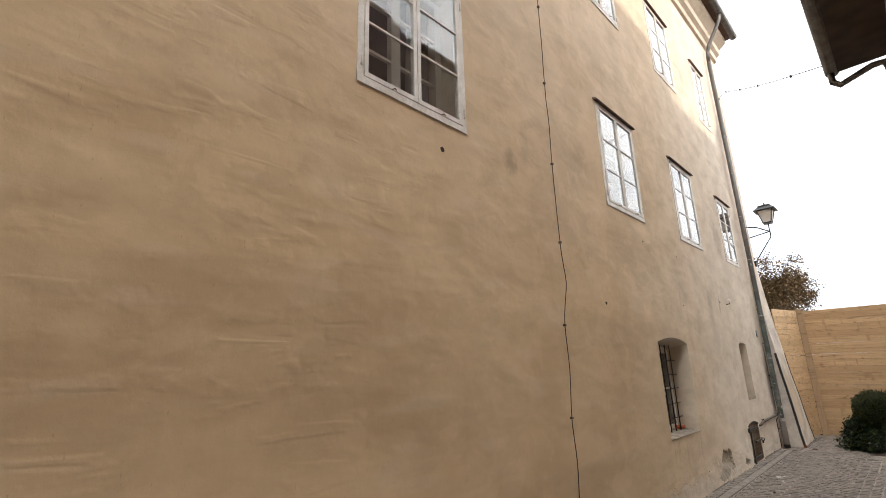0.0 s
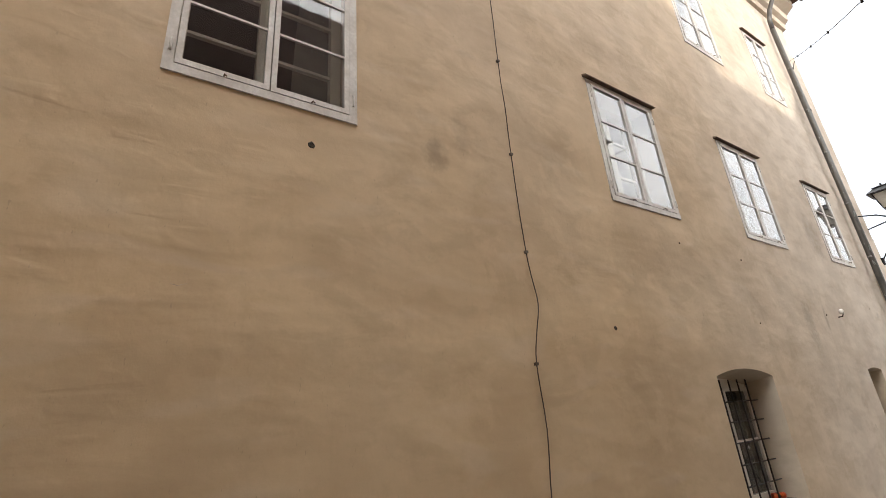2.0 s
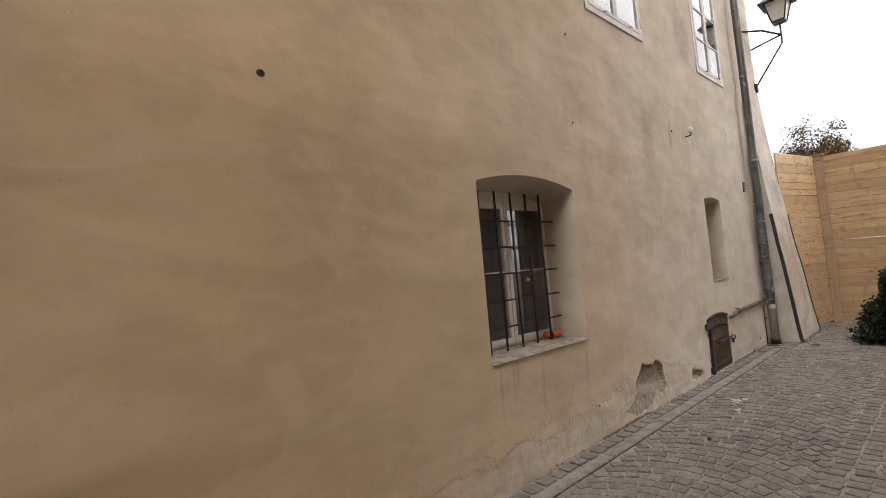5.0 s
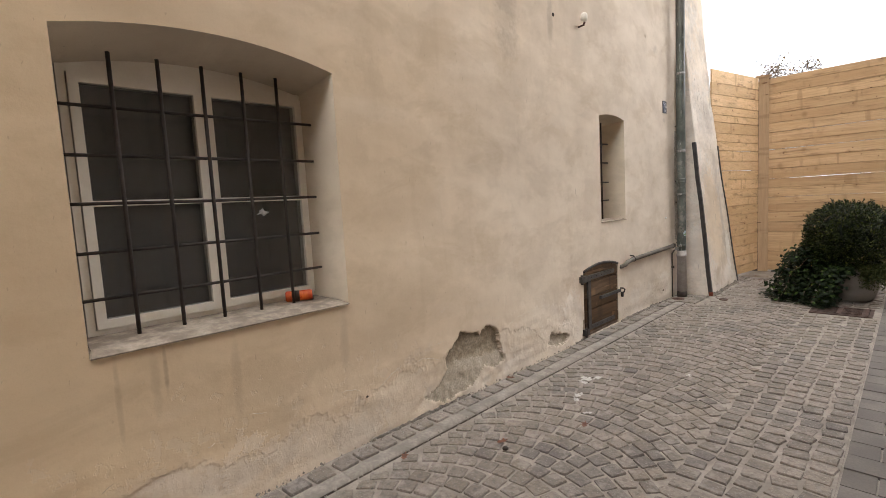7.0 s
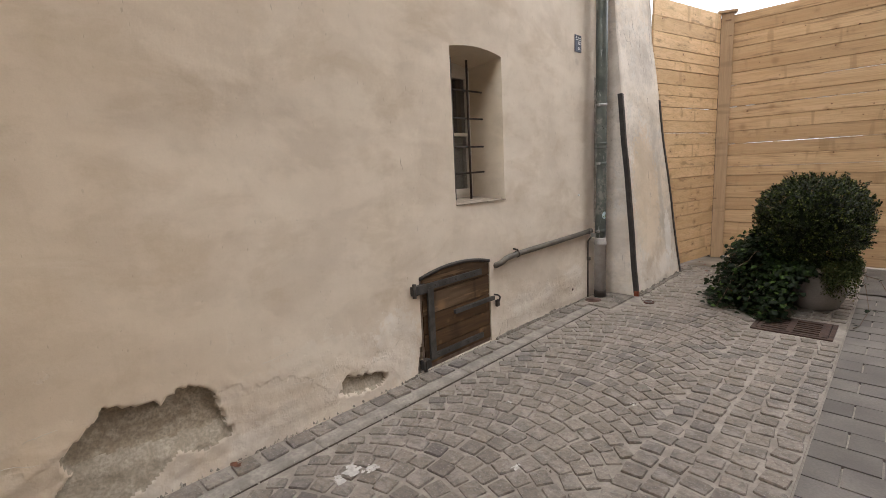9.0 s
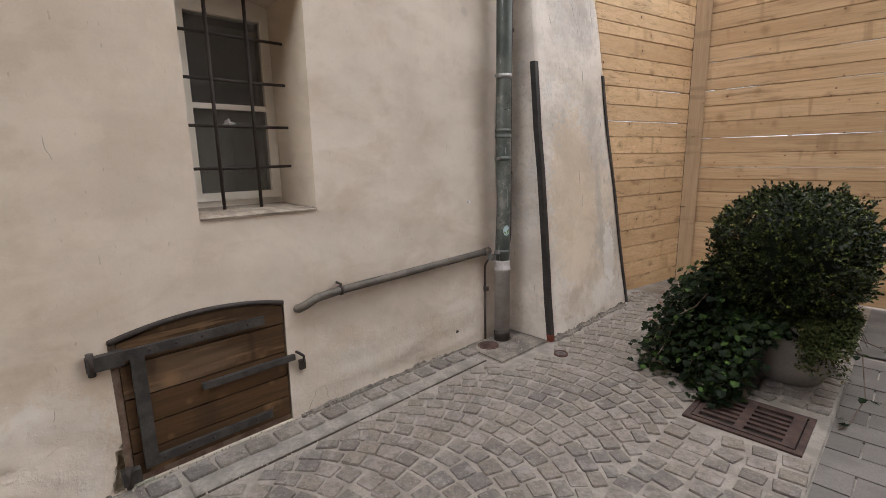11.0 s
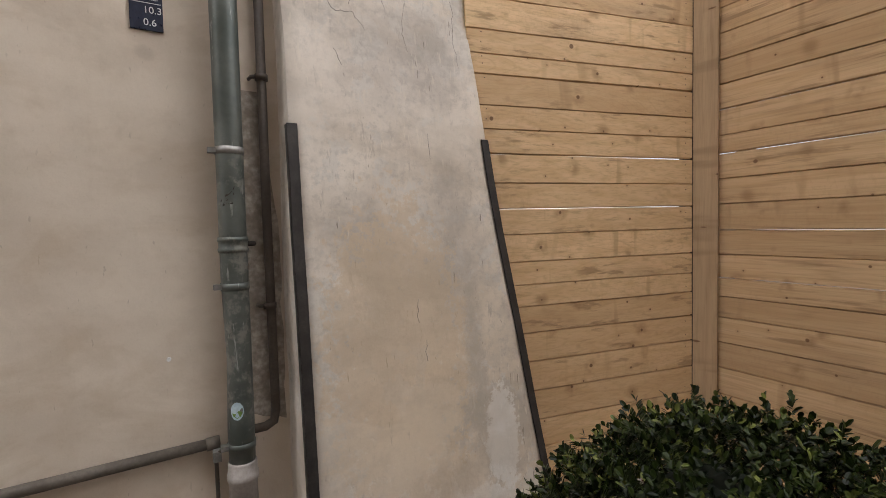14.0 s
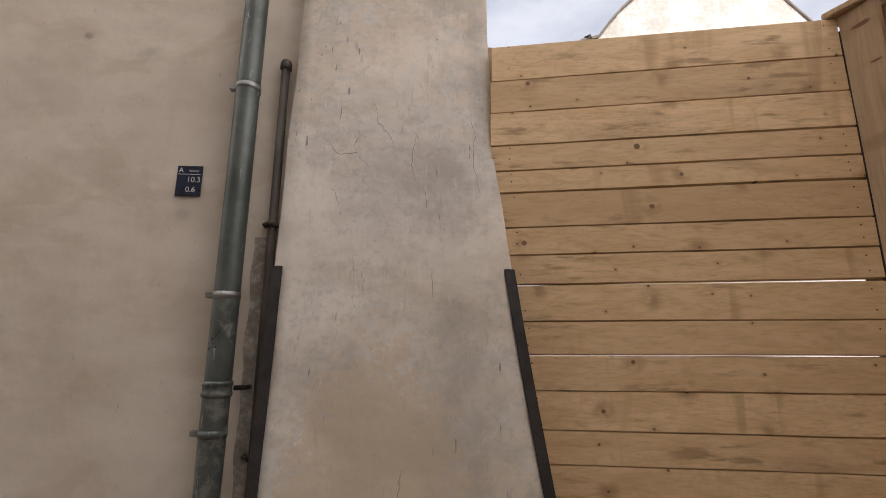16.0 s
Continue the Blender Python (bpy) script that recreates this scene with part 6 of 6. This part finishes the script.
def bush_radius(v):
    """A clipped, slightly square ball with an uneven skin."""
    p = 2.7
    r = 1.0 / (abs(v.x) ** p + abs(v.y) ** p + abs(v.z) ** p) ** (1 / p)
    return r * (1 + 0.07 * noise.noise(v * 2.2) + 0.09 * noise.noise(v * 6.0) + 0.07 * noise.noise(v * 11.0))


def build_bush():
    rnd = random.Random(11)
    c, size = Vector((1.635, 13.54, 0.725)), Vector((0.40, 0.40, 0.395))
    bush = thing("box_bush", (PCX, PCY, 0.30), "dense dark green clipped box bush growing from the pot", "bush")
    part("trunk", tube(bmesh.new(), [(PCX, PCY, 0.27), (PCX - 0.02, PCY + 0.02, 0.42), (c.x, c.y, 0.62), (c.x + 0.02, c.y, 0.80)], [0.028, 0.022, 0.017, 0.010], 8), M_BARK, bush)
    # Solid near-black core paints the shade between the leaves.
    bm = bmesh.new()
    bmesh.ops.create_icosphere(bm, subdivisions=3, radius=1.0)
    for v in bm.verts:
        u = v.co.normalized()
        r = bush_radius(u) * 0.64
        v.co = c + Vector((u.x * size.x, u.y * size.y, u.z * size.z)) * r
    part("inner_mass", bm, M_BOXCORE, bush, "solid dark filler that paints the shade inside the bush")
    verts, faces, young, young_faces = [], [], [], []
    for _ in range(4300):
        u = Vector((rnd.gauss(0, 1), rnd.gauss(0, 1), rnd.gauss(0, 1))).normalized()
        if u.z < -0.97:
            continue
        r = bush_radius(u) * (0.72 + 0.28 * rnd.random() ** 0.55)
        if rnd.random() < 0.10:
            r *= 1.0 + 0.09 * rnd.random()
        tip = c + Vector((u.x * size.x, u.y * size.y, u.z * size.z)) * r
        stem = (u + Vector((rnd.gauss(0, 0.35), rnd.gauss(0, 0.35), 0.35 + rnd.gauss(0, 0.3)))).normalized()
        fresh = rnd.random() < 0.20
        for k in range(9):
            a = rnd.random() * 6.283
            o = stem.orthogonal().normalized()
            o = (Matrix.Rotation(a, 3, stem) @ o)
            d = (o * (0.9 if k < 7 else 0.3) + stem * 0.55).normalized()
            p = tip - stem * (0.040 * (1 - k / 8.0))
            s = 0.014 + 0.009 * rnd.random()
            if k > 5 and fresh:
                add_leaf(young, young_faces, p, d, stem, s * 0.9, s * 0.56)
            else:
                add_leaf(verts, faces, p, d, stem, s, s * 0.64)
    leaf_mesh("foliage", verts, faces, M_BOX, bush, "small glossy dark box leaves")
    leaf_mesh("young_foliage", young, young_faces, M_BOXTIP, bush, "pale yellow-green young leaves")
    return bush


build_bush()


def build_ivy():
    rnd = random.Random(5)
    ivy = thing("ivy", (1.45, 13.35, 0.0), "dark ivy spilling from the pot onto the paving", "ivy")
    verts, faces = [], []
    vines = 0
    for k in range(56):
        t = k / 55
        a = radians(132 + 128 * t) + rnd.gauss(0, 0.10)
        reach = (0.48 if t < 0.3 else 0.58 if t < 0.75 else 0.50) * (0.55 + 0.45 * rnd.random())
        start = Vector((PCX + 0.19 * math.cos(a), PCY + 0.19 * math.sin(a), 0.34))
        end = Vector((PCX + (0.19 + reach) * math.cos(a) - 0.05, PCY + (0.19 + reach) * math.sin(a), 0.02))
        top = 0.64 + 0.26 * rnd.random() if t < 0.7 else 0.46
        pts = []
        for i in range(15):
            s = i / 14
            p = start.lerp(end, s)
            p.z = (1 - s) ** 2 * 0.34 + 2 * s * (1 - s) * top * 1.15 + s * s * 0.015
            pts.append(p + Vector((rnd.gauss(0, 0.012), rnd.gauss(0, 0.012), 0)))
        if k % 4 == 0 and vines < 12:
            part("vine", tube(bmesh.new(), pts, 0.0035, 5), M_BARK, ivy)
            vines += 1
        for p in pts:
            for _ in range(7):
                q = p + Vector((rnd.gauss(0, 0.035), rnd.gauss(0, 0.035), rnd.gauss(0, 0.022)))
                q.z = max(q.z, 0.015)
                d = Vector((math.cos(a) * 0.5 + rnd.gauss(0, 0.5), math.sin(a) * 0.5 + rnd.gauss(0, 0.5), -0.45 + rnd.gauss(0, 0.25))).normalized()
                s = 0.026 + 0.022 * rnd.random()
                if q.z < 0.05:
                    d.z = abs(d.z) * 0.3
                add_leaf(verts, faces, q, d.normalized(), Vector((0.2 * rnd.random(), -0.3, 1)), s, s * 1.05, True)
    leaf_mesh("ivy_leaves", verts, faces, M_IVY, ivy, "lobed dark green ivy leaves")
    # Long bare runners with a few leaves.
    verts, faces = [], []
    for pts in ([(1.90, 13.40, 0.34), (2.02, 13.36, 0.26), (2.06, 13.20, 0.10), (2.02, 13.05, 0.012), (1.99, 12.96, 0.012)],
                [(1.93, 13.45, 0.34), (2.10, 13.42, 0.30), (2.18, 13.30, 0.16), (2.20, 13.22, 0.08)],
                [(1.20, 13.60, 0.30), (0.95, 13.75, 0.20), (0.80, 13.85, 0.10), (0.70, 13.90, 0.02)], [(1.25, 13.75, 0.40), (1.0, 14.05, 0.22), (0.75, 14.15, 0.10)]):
        part("vine", tube(bmesh.new(), pts, 0.0028, 5), M_BARK, ivy, "bare trailing runner")
        for p in pts[1:-1]:
            for _ in range(2):
                d = Vector((rnd.gauss(0, 1), rnd.gauss(0, 1), -0.3)).normalized()
                s = 0.03 + 0.02 * rnd.random()
                add_leaf(verts, faces, Vector(p) + Vector((rnd.gauss(0, 0.02), rnd.gauss(0, 0.02), 0.01)), d, Vector((0, 0, 1)), s, s, True)
    leaf_mesh("runner_leaves", verts, faces, M_IVY, ivy, "sparse ivy leaves on the runners")


build_ivy()


def build_trailer():
    rnd = random.Random(8)
    fern = thing("trailing_plant", (1.88, 13.36, 0.3), "dull green feathery plant hanging over the pot rim", "plant")
    verts, faces = [], []
    for k in range(230):
        a = radians(-78 + 135 * rnd.random())
        p0 = Vector((PCX + 0.18 * math.cos(a), PCY + 0.18 * math.sin(a), 0.39))
        r = 0.08 + 0.20 * rnd.random()
        for i in range(12):
            s = i / 11
            p = p0 + Vector((math.cos(a) * r * s, math.sin(a) * r * s, 0.12 * s - 0.30 * s * s * (0.6 + 0.5 * rnd.random())))
            if p.x > 1.975:
                continue
            for _ in range(5):
                d = Vector((rnd.gauss(0, 1), rnd.gauss(0, 1), rnd.gauss(-0.2, 0.6))).normalized()
                add_leaf(verts, faces, p + Vector((rnd.gauss(0, 0.01), rnd.gauss(0, 0.01), rnd.gauss(0, 0.01))), d, Vector((0, 0, 1)), 0.018 + 0.014 * rnd.random(), 0.011)
    for k in range(8):
        a = radians(-65 + 15 * k)
        part("stem", tube(bmesh.new(), [(PCX + q * math.cos(a), PCY + q * math.sin(a), h) for q, h in ((0.15, 0.33), (0.20, 0.40), (0.27, 0.38), (0.32, 0.28))], [0.003, 0.0026, 0.002, 0.0012], 5), M_BARK, fern)
    leaf_mesh("fronds", verts, faces, M_FERN, fern, "fine dull green fronds")


build_trailer()


# ---- house across the alley ----
def opposite_house():
    h = thing("opposite_house", (2.9, 0, 0), "plastered house across the alley with a dark boarded eave", "house")
    part("wall", boxes((2.88, 3.3, -9.0, 6.95, 0.0, 5.03), (3.3, 9.0, 6.55, 6.95, 0.0, 5.03), (8.6, 9.0, -9.0, 6.55, 0.0, 5.03)), M_COURT, h, "cream plastered wall")
    # The unseen ridge is placed to block the sun from the near wall.
    bm = bmesh.new()
    q = [bm.verts.new(p) for p in ((2.385, -9.4, 5.07), (2.385, 7.12, 5.07), (9.6, 7.12, 5.07), (9.6, -9.4, 5.07), (2.385, -9.4, 5.13), (2.385, 7.12, 5.13), (9.6, 7.12, 5.13), (9.6, -9.4, 5.13), (6.0, -9.4, 11.4), (6.0, 7.0, 11.4))]
    for f in ((0, 1, 2, 3), (0, 4, 5, 1), (1, 5, 6, 2), (2, 6, 7, 3), (4, 8, 9, 5), (5, 9, 6), (6, 9, 8, 7), (0, 3, 7, 8, 4)):
        bm.faces.new([q[i] for i in f])
    part("roof", bm, M_ROOF, h, "clay tiled roof slope")
    part("soffit", boxes((2.38, 2.90, -9.3, 7.05, 5.03, 5.068)), M_EAVE, h, "dark boarded soffit")
    n = 8
    arc = [(2.375 + 0.07 * math.cos(math.pi * (1 + k / n)), 5.08 + 0.07 * math.sin(math.pi * (1 + k / n))) for k in range(n + 1)]
    part("gutter", prism(bmesh.new(), [(x, -9.4, z) for x, z in arc] + [(x, -9.4, z + 0.01) for x, z in reversed(arc)], (0, 16.5, 0)), M_GUTTER, h)
    part("spout", tube(bmesh.new(), [(2.36, 7.0, 5.04), (2.36, 7.0, 4.90), (2.42, 7.0, 4.84), (2.72, 6.99, 4.94), (2.82, 6.98, 4.93), (2.84, 6.97, 4.85), (2.84, 6.97, 0.1)], 0.035, 12), M_GUTTER, h, "bent grey rainwater spout")


opposite_house()
# Unseen house, wing and gable, sized to block light and darken window reflections.
far = thing("courtyard_house", (5.0, 7.2, 0.0), "unseen house added across the courtyard to block sun and sky", "house")
part("wall", boxes((5.0, 5.4, 6.96, 13.6, 0.0, 9.75), (5.4, 11.0, 6.96, 7.6, 0.0, 9.75), (5.4, 11.0, 12.8, 13.6, 0.0, 9.75), (10.6, 11.0, 7.6, 12.8, 0.0, 9.75)), M_YARD, far)
part("wing_wall", boxes((10.2, 10.6, 13.61, 19.0, 0.0, 8.6), (10.6, 14.0, 18.6, 19.0, 0.0, 8.6), (13.6, 14.0, 13.61, 18.6, 0.0, 8.6), (10.6, 13.6, 13.61, 14.0, 0.0, 8.6)), M_YARD, far, "unseen set-back wing wall added to limit the sky light")
part("wing_roof", prism(bmesh.new(), [(10.0, 13.71, 8.6), (12.1, 13.71, 10.0), (14.2, 13.71, 8.6)], (0, 5.4, 0)), M_ROOF, far)
part("roof", prism(bmesh.new(), [(4.8, 6.9, 9.75), (8.0, 6.9, 11.4), (11.2, 6.9, 9.75)], (0, 6.8, 0)), M_ROOF, far)

part("cross_gable", prism(bmesh.new(), [(5.0, 10.2, 9.76), (5.0, 11.9, 12.0), (5.0, 13.6, 9.76)], (3.0, 0, 0)), M_YARD, far, "unseen cross gable added for a dark reflection in the windows")

wire = thing("overhead_wire", (0.05, 13.0, 8.6), "thin black wire strung across the alley", "wire")
A, B = Vector((0.05, 12.98, 8.55)), Vector((2.36, 7.02, 5.16))
part("wire_strand", tube(bmesh.new(), [A.lerp(B, k / 16) - Vector((0, 0, 0.07 * math.sin(math.pi * k / 16))) for k in range(17)], 0.005, 6), M_WIRE, wire)
part("wire_strand", tube(bmesh.new(), [(0.02, 13.2, 8.40), A.lerp(B, 0.12) - Vector((0, 0, 0.08))], 0.007, 6), M_WIRE, wire)
for k in (3, 6, 9, 13):
    part("wire_tie", tube(bmesh.new(), [A.lerp(B, k / 16) - Vector((0, 0, 0.07 * math.sin(math.pi * k / 16) + 0.02)), A.lerp(B, k / 16) - Vector((0, 0, 0.07 * math.sin(math.pi * k / 16) - 0.02))], 0.013, 6), M_WIRE, wire)

# ---- beyond the fence: white gable house, low roof, autumn tree ----
gab = thing("gable_house", (-8.0, 20.0, 0.0), "old limewashed house gable above the fence", "house")
GX = -8.0
RAKE = [(17.50, 9.08), (17.95, 9.22), (18.30, 9.70), (18.60, 10.06), (18.95, 10.40), (19.60, 10.95), (21.0, 11.7), (22.3, 11.2), (22.97, 10.62), (23.56, 10.0), (24.6, 8.9), (25.2, 8.0)]
part("gable_wall", prism(bmesh.new(), [(GX, 25.2, 0.0), (GX, 17.5, 0.0)] + [(GX, y, z) for y, z in RAKE], (-0.5, 0, 0)), M_GABLE, gab, "patchy white limewashed wall")
part("roof", prism(bmesh.new(), [(GX + 0.06, y, z + 0.07) for y, z in RAKE] + [(GX + 0.06, y, z + 0.005) for y, z in reversed(RAKE)], (-8, 0, 0)), M_KERB, gab)
part("bracket", tube(bmesh.new(), [(GX + 0.02, 17.62, 9.22), (GX + 0.14, 17.7, 9.20), (GX + 0.14, 17.75, 9.0)], 0.03, 6), M_IRON, gab)
low = thing("far_house", (3.0, 46.0, 0.0), "low distant house with a grey roof", "house")
part("wall", boxes((0.2, 9.0, 46.0, 52.0, 0.0, 5.1)), M_COURT, low)
part("roof", prism(bmesh.new(), [(-0.6, 45.7, 5.1), (9.6, 45.7, 5.1), (9.6, 49.0, 6.0), (2.0, 49.0, 5.9)], (0, 0.4, 0.05)), M_GUTTER, low)


def build_tree(x, y, height, spread, seed, count):
    rnd = random.Random(seed)
    tree = thing("autumn_tree", (x, y, 0), "autumn tree with thin brown foliage behind the fence", "tree")
    bm = bmesh.new()
    tube(bm, [(x, y, -0.1), (x + 0.05, y, height * 0.25), (x - 0.05, y, height * 0.5), (x, y, height * 0.8)], [0.26, 0.20, 0.13, 0.04], 8)
    tips = []
    for k in range(26):
        a, z0 = rnd.random() * 6.283, height * (0.35 + 0.4 * rnd.random())
        p = Vector((x, y, z0))
        e = p + Vector((math.cos(a) * spread * (0.5 + 0.5 * rnd.random()), math.sin(a) * spread * 0.8, height * (0.12 + 0.2 * rnd.random())))
        e.z = min(e.z, height)
        m = p.lerp(e, 0.5) + Vector((0, 0, 0.12))
        tube(bm, [p, m, e], [0.05, 0.03, 0.012], 5)
        for j in range(6):
            q = m.lerp(e, 0.2 + 0.8 * rnd.random())
            t = q + Vector((rnd.gauss(0, 1.0), rnd.gauss(0, 1.0), rnd.gauss(0.2, 0.6)))
            tube(bm, [q, t], [0.02, 0.007], 4)
            tips += [q.lerp(t, f) for f in (0.3, 0.6, 0.9, 1.0)]
    part("trunk", bm, M_BARK, tree)
    verts, faces = [], []
    for _ in range(count):
        p = rnd.choice(tips) + Vector((rnd.gauss(0, 0.6), rnd.gauss(0, 0.6), rnd.gauss(0, 0.45)))
        if ((p.x - x) / spread) ** 2 + ((p.z - height * 0.7) / (height * 0.31)) ** 2 > 1 + 0.9 * noise.noise(p * 0.5):
            continue
        d = Vector((rnd.gauss(0, 1), rnd.gauss(0, 1), rnd.gauss(-0.2, 0.7))).normalized()
        s = 0.18 + 0.18 * rnd.random()
        add_leaf(verts, faces, p, d, Vector((0, 0, 1)), s, s * 0.65)
    leaf_mesh("crown", verts, faces, M_AUTUMN, tree, "sparse rusty brown leaves")


build_tree(-9.1, 76.0, 15.5, 4.0, 3, 26000)

# ---- paving stones, one by one ----
random.seed(21)


def sett_mesh(name, w, l, seed):
    """A worn stone block with rounded corners and a domed, chipped top."""
    rnd = random.Random(seed)
    bm = bmesh.new()
    cut = 0.075
    c = [(-0.5 + cut, -0.5), (0.5 - cut, -0.5), (0.5, -0.5 + cut), (0.5, 0.5 - cut), (0.5 - cut, 0.5), (-0.5 + cut, 0.5), (-0.5, 0.5 - cut), (-0.5, -0.5 + cut)]
    sx, sy = 1 + rnd.uniform(-0.09, 0.06), 1 + rnd.uniform(-0.09, 0.06)
    j = [(sx + rnd.uniform(-0.11, 0.06), sy + rnd.uniform(-0.11, 0.06)) for _ in c]
    ring = lambda s, z: [bm.verts.new((x * w * s * a, y * l * s * b, z + rnd.uniform(-0.0012, 0.0012))) for (x, y), (a, b) in zip(c, j)]
    rows = [ring(1.03, -0.03), ring(1.0, -0.004), ring(0.94, 0.0012)]
    for p, q in zip(rows, rows[1:]):
        for k in range(8):
            bm.faces.new((p[k], p[(k + 1) % 8], q[(k + 1) % 8], q[k]))
    mid = bm.verts.new((rnd.uniform(-0.01, 0.01), rnd.uniform(-0.01, 0.01), 0.0018))
    for k in range(8):
        bm.faces.new((mid, rows[-1][k], rows[-1][(k + 1) % 8]))
    me = bpy.data.meshes.new(name)
    bm.to_mesh(me)
    bm.free()
    me.materials.append(M_SETT)
    return me


SETT_MESHES = [sett_mesh("sett", 0.092, 0.091, s) for s in range(28)]
COURSE_MESHES = [sett_mesh("sett", 0.102, 0.089, 80 + s) for s in range(10)]
EDGE_MESHES = [sett_mesh("sett", 0.104, 0.118, 40 + s) for s in range(6)]
BLOCKED = [(1.38, 1.935, 12.58, 13.05), (0.0, 0.40, 12.43, 13.05), (0.50, 0.61, 12.81, 12.91)]


def free_spot(x, y):
    if any(a - 0.02 < x < b + 0.02 and c - 0.02 < y < d + 0.02 for a, b, c, d in BLOCKED):
        return False
    return not (y > 12.95 and x < buttress_front(min(y, 14.0), 0.0) + 0.055 and y < 14.25)


spots = []
ROW, RAD, HALF = 0.106, 0.74, 0.545
MIDX = 0.835
for k in range(-40, 160):
    # Each course is an arc of one radius; the stones get narrower towards its ends.
    wide = math.asin(HALF / RAD)
    count = round(2 * wide * RAD / 0.103)
    for i in range(count):
        th = -wide + 2 * wide * (i + 0.5 + 0.22 * (k % 2) - 0.11) / count + random.gauss(0, 0.004)
        x, yy = MIDX + RAD * math.sin(th), k * ROW + RAD * (math.cos(th) - 1) + 0.4
        if 0.285 < x < 1.385 and -3.0 < yy < 14.72 and free_spot(x, yy):
            spots.append((x, yy + random.gauss(0, 0.005), -math.degrees(th) + random.gauss(0, 4.5), random.gauss(0, 0.0016), random.choice(SETT_MESHES), max(0.62, math.cos(th))))
# Straight courses between the arcs and the slabs.
for col in range(5):
    y = -3.0 + 0.05 * (col % 2)
    while y < 14.6:
        x = 1.442 + 0.113 * col
        if free_spot(x, y):
            spots.append((x + random.gauss(0, 0.005), y, random.gauss(0, 6), random.gauss(0, 0.0018), random.choice(COURSE_MESHES), 0.97))
        y += 0.098 + 0.012 * random.random()
edge = []
y = -3.0
while y < 14.2:
    step = 0.122 + random.random() * 0.025
    if y < 12.40:
        edge.append((0.088, y + step / 2, random.gauss(0, 1.5), 0.004 + random.gauss(0, 0.002), random.choice(EDGE_MESHES), 1.0))
    y += step


def lay(rows, parent, lo, hi):
    """The stones of one stretch as objects of their own, the rest joined."""
    verts, faces = [], []
    for x, y, turn, z, me, thin in rows:
        if lo < y < hi:
            ob = new("sett", me)
            ob.parent = parent
            ob.matrix_basis = pose(x, y, z, random.gauss(0, 0.8), random.gauss(0, 0.8), turn) @ Matrix.Diagonal((1, thin, 1, 1))
            continue
        m, i = pose(x, y, z, random.gauss(0, 0.8), random.gauss(0, 0.8), turn) @ Matrix.Diagonal((1, thin, 1, 1)), len(verts)
        verts += [tuple(m @ v.co) for v in me.vertices]
        faces += [tuple(i + k for k in p.vertices) for p in me.polygons]
    me = bpy.data.meshes.new("setts")
    me.from_pydata(verts, [], faces)
    me.materials.append(M_SETTS)
    ob = new("setts", me)
    ob.parent = parent
    tagged(ob, "worn grey granite setts", kind="stuff")


lay(spots + edge, SETT_BED, 11.0, 12.75)

paver = bmesh.new()
box(paver, -0.120, 0.120, -0.079, 0.079, -0.05, 0.0)
PAVER_MESH = finish("paver", paver, M_PAVER, bevel=0.004)
verts, faces = [], []
for i in range(20):
    for j in range(-18, 92):
        x, y = 2.085 + i * 0.248 - (j % 2) * 0.124, j * 0.167
        if x < 2.05:
            continue
        if y > 14.12:
            continue
        turn, z = random.gauss(0, 0.5), random.gauss(0, 0.0012)
        if i < 3 and 8.5 < y < 14.2:
            ob = new("paver", PAVER_MESH)
            ob.parent = PAVER_BED
            ob.matrix_basis = pose(x, y, z, random.gauss(0, 0.25), random.gauss(0, 0.25), turn)
        elif i < 9:
            m, k = pose(x, y, z, 0, 0, turn), len(verts)
            verts += [tuple(m @ v.co) for v in PAVER_MESH.vertices]
            faces += [tuple(k + q for q in p.vertices) for p in PAVER_MESH.polygons]
half = bmesh.new()
box(half, -0.058, 0.058, -0.079, 0.079, -0.05, 0.0)
HALF_MESH = finish("paver", half, M_PAVER, bevel=0.004)
for j in range(-17, 85, 2):
    ob = new("paver", HALF_MESH)
    ob.parent = PAVER_BED
    ob.matrix_basis = pose(2.023, j * 0.167, random.gauss(0, 0.0012), random.gauss(0, 0.25), 0, random.gauss(0, 0.5))
me = bpy.data.meshes.new("pavers")
me.from_pydata(verts, [], faces)
me.materials.append(M_PAVER)
ob = new("pavers", me)
ob.parent = PAVER_BED
tagged(ob, "grey concrete paving slabs", kind="stuff")
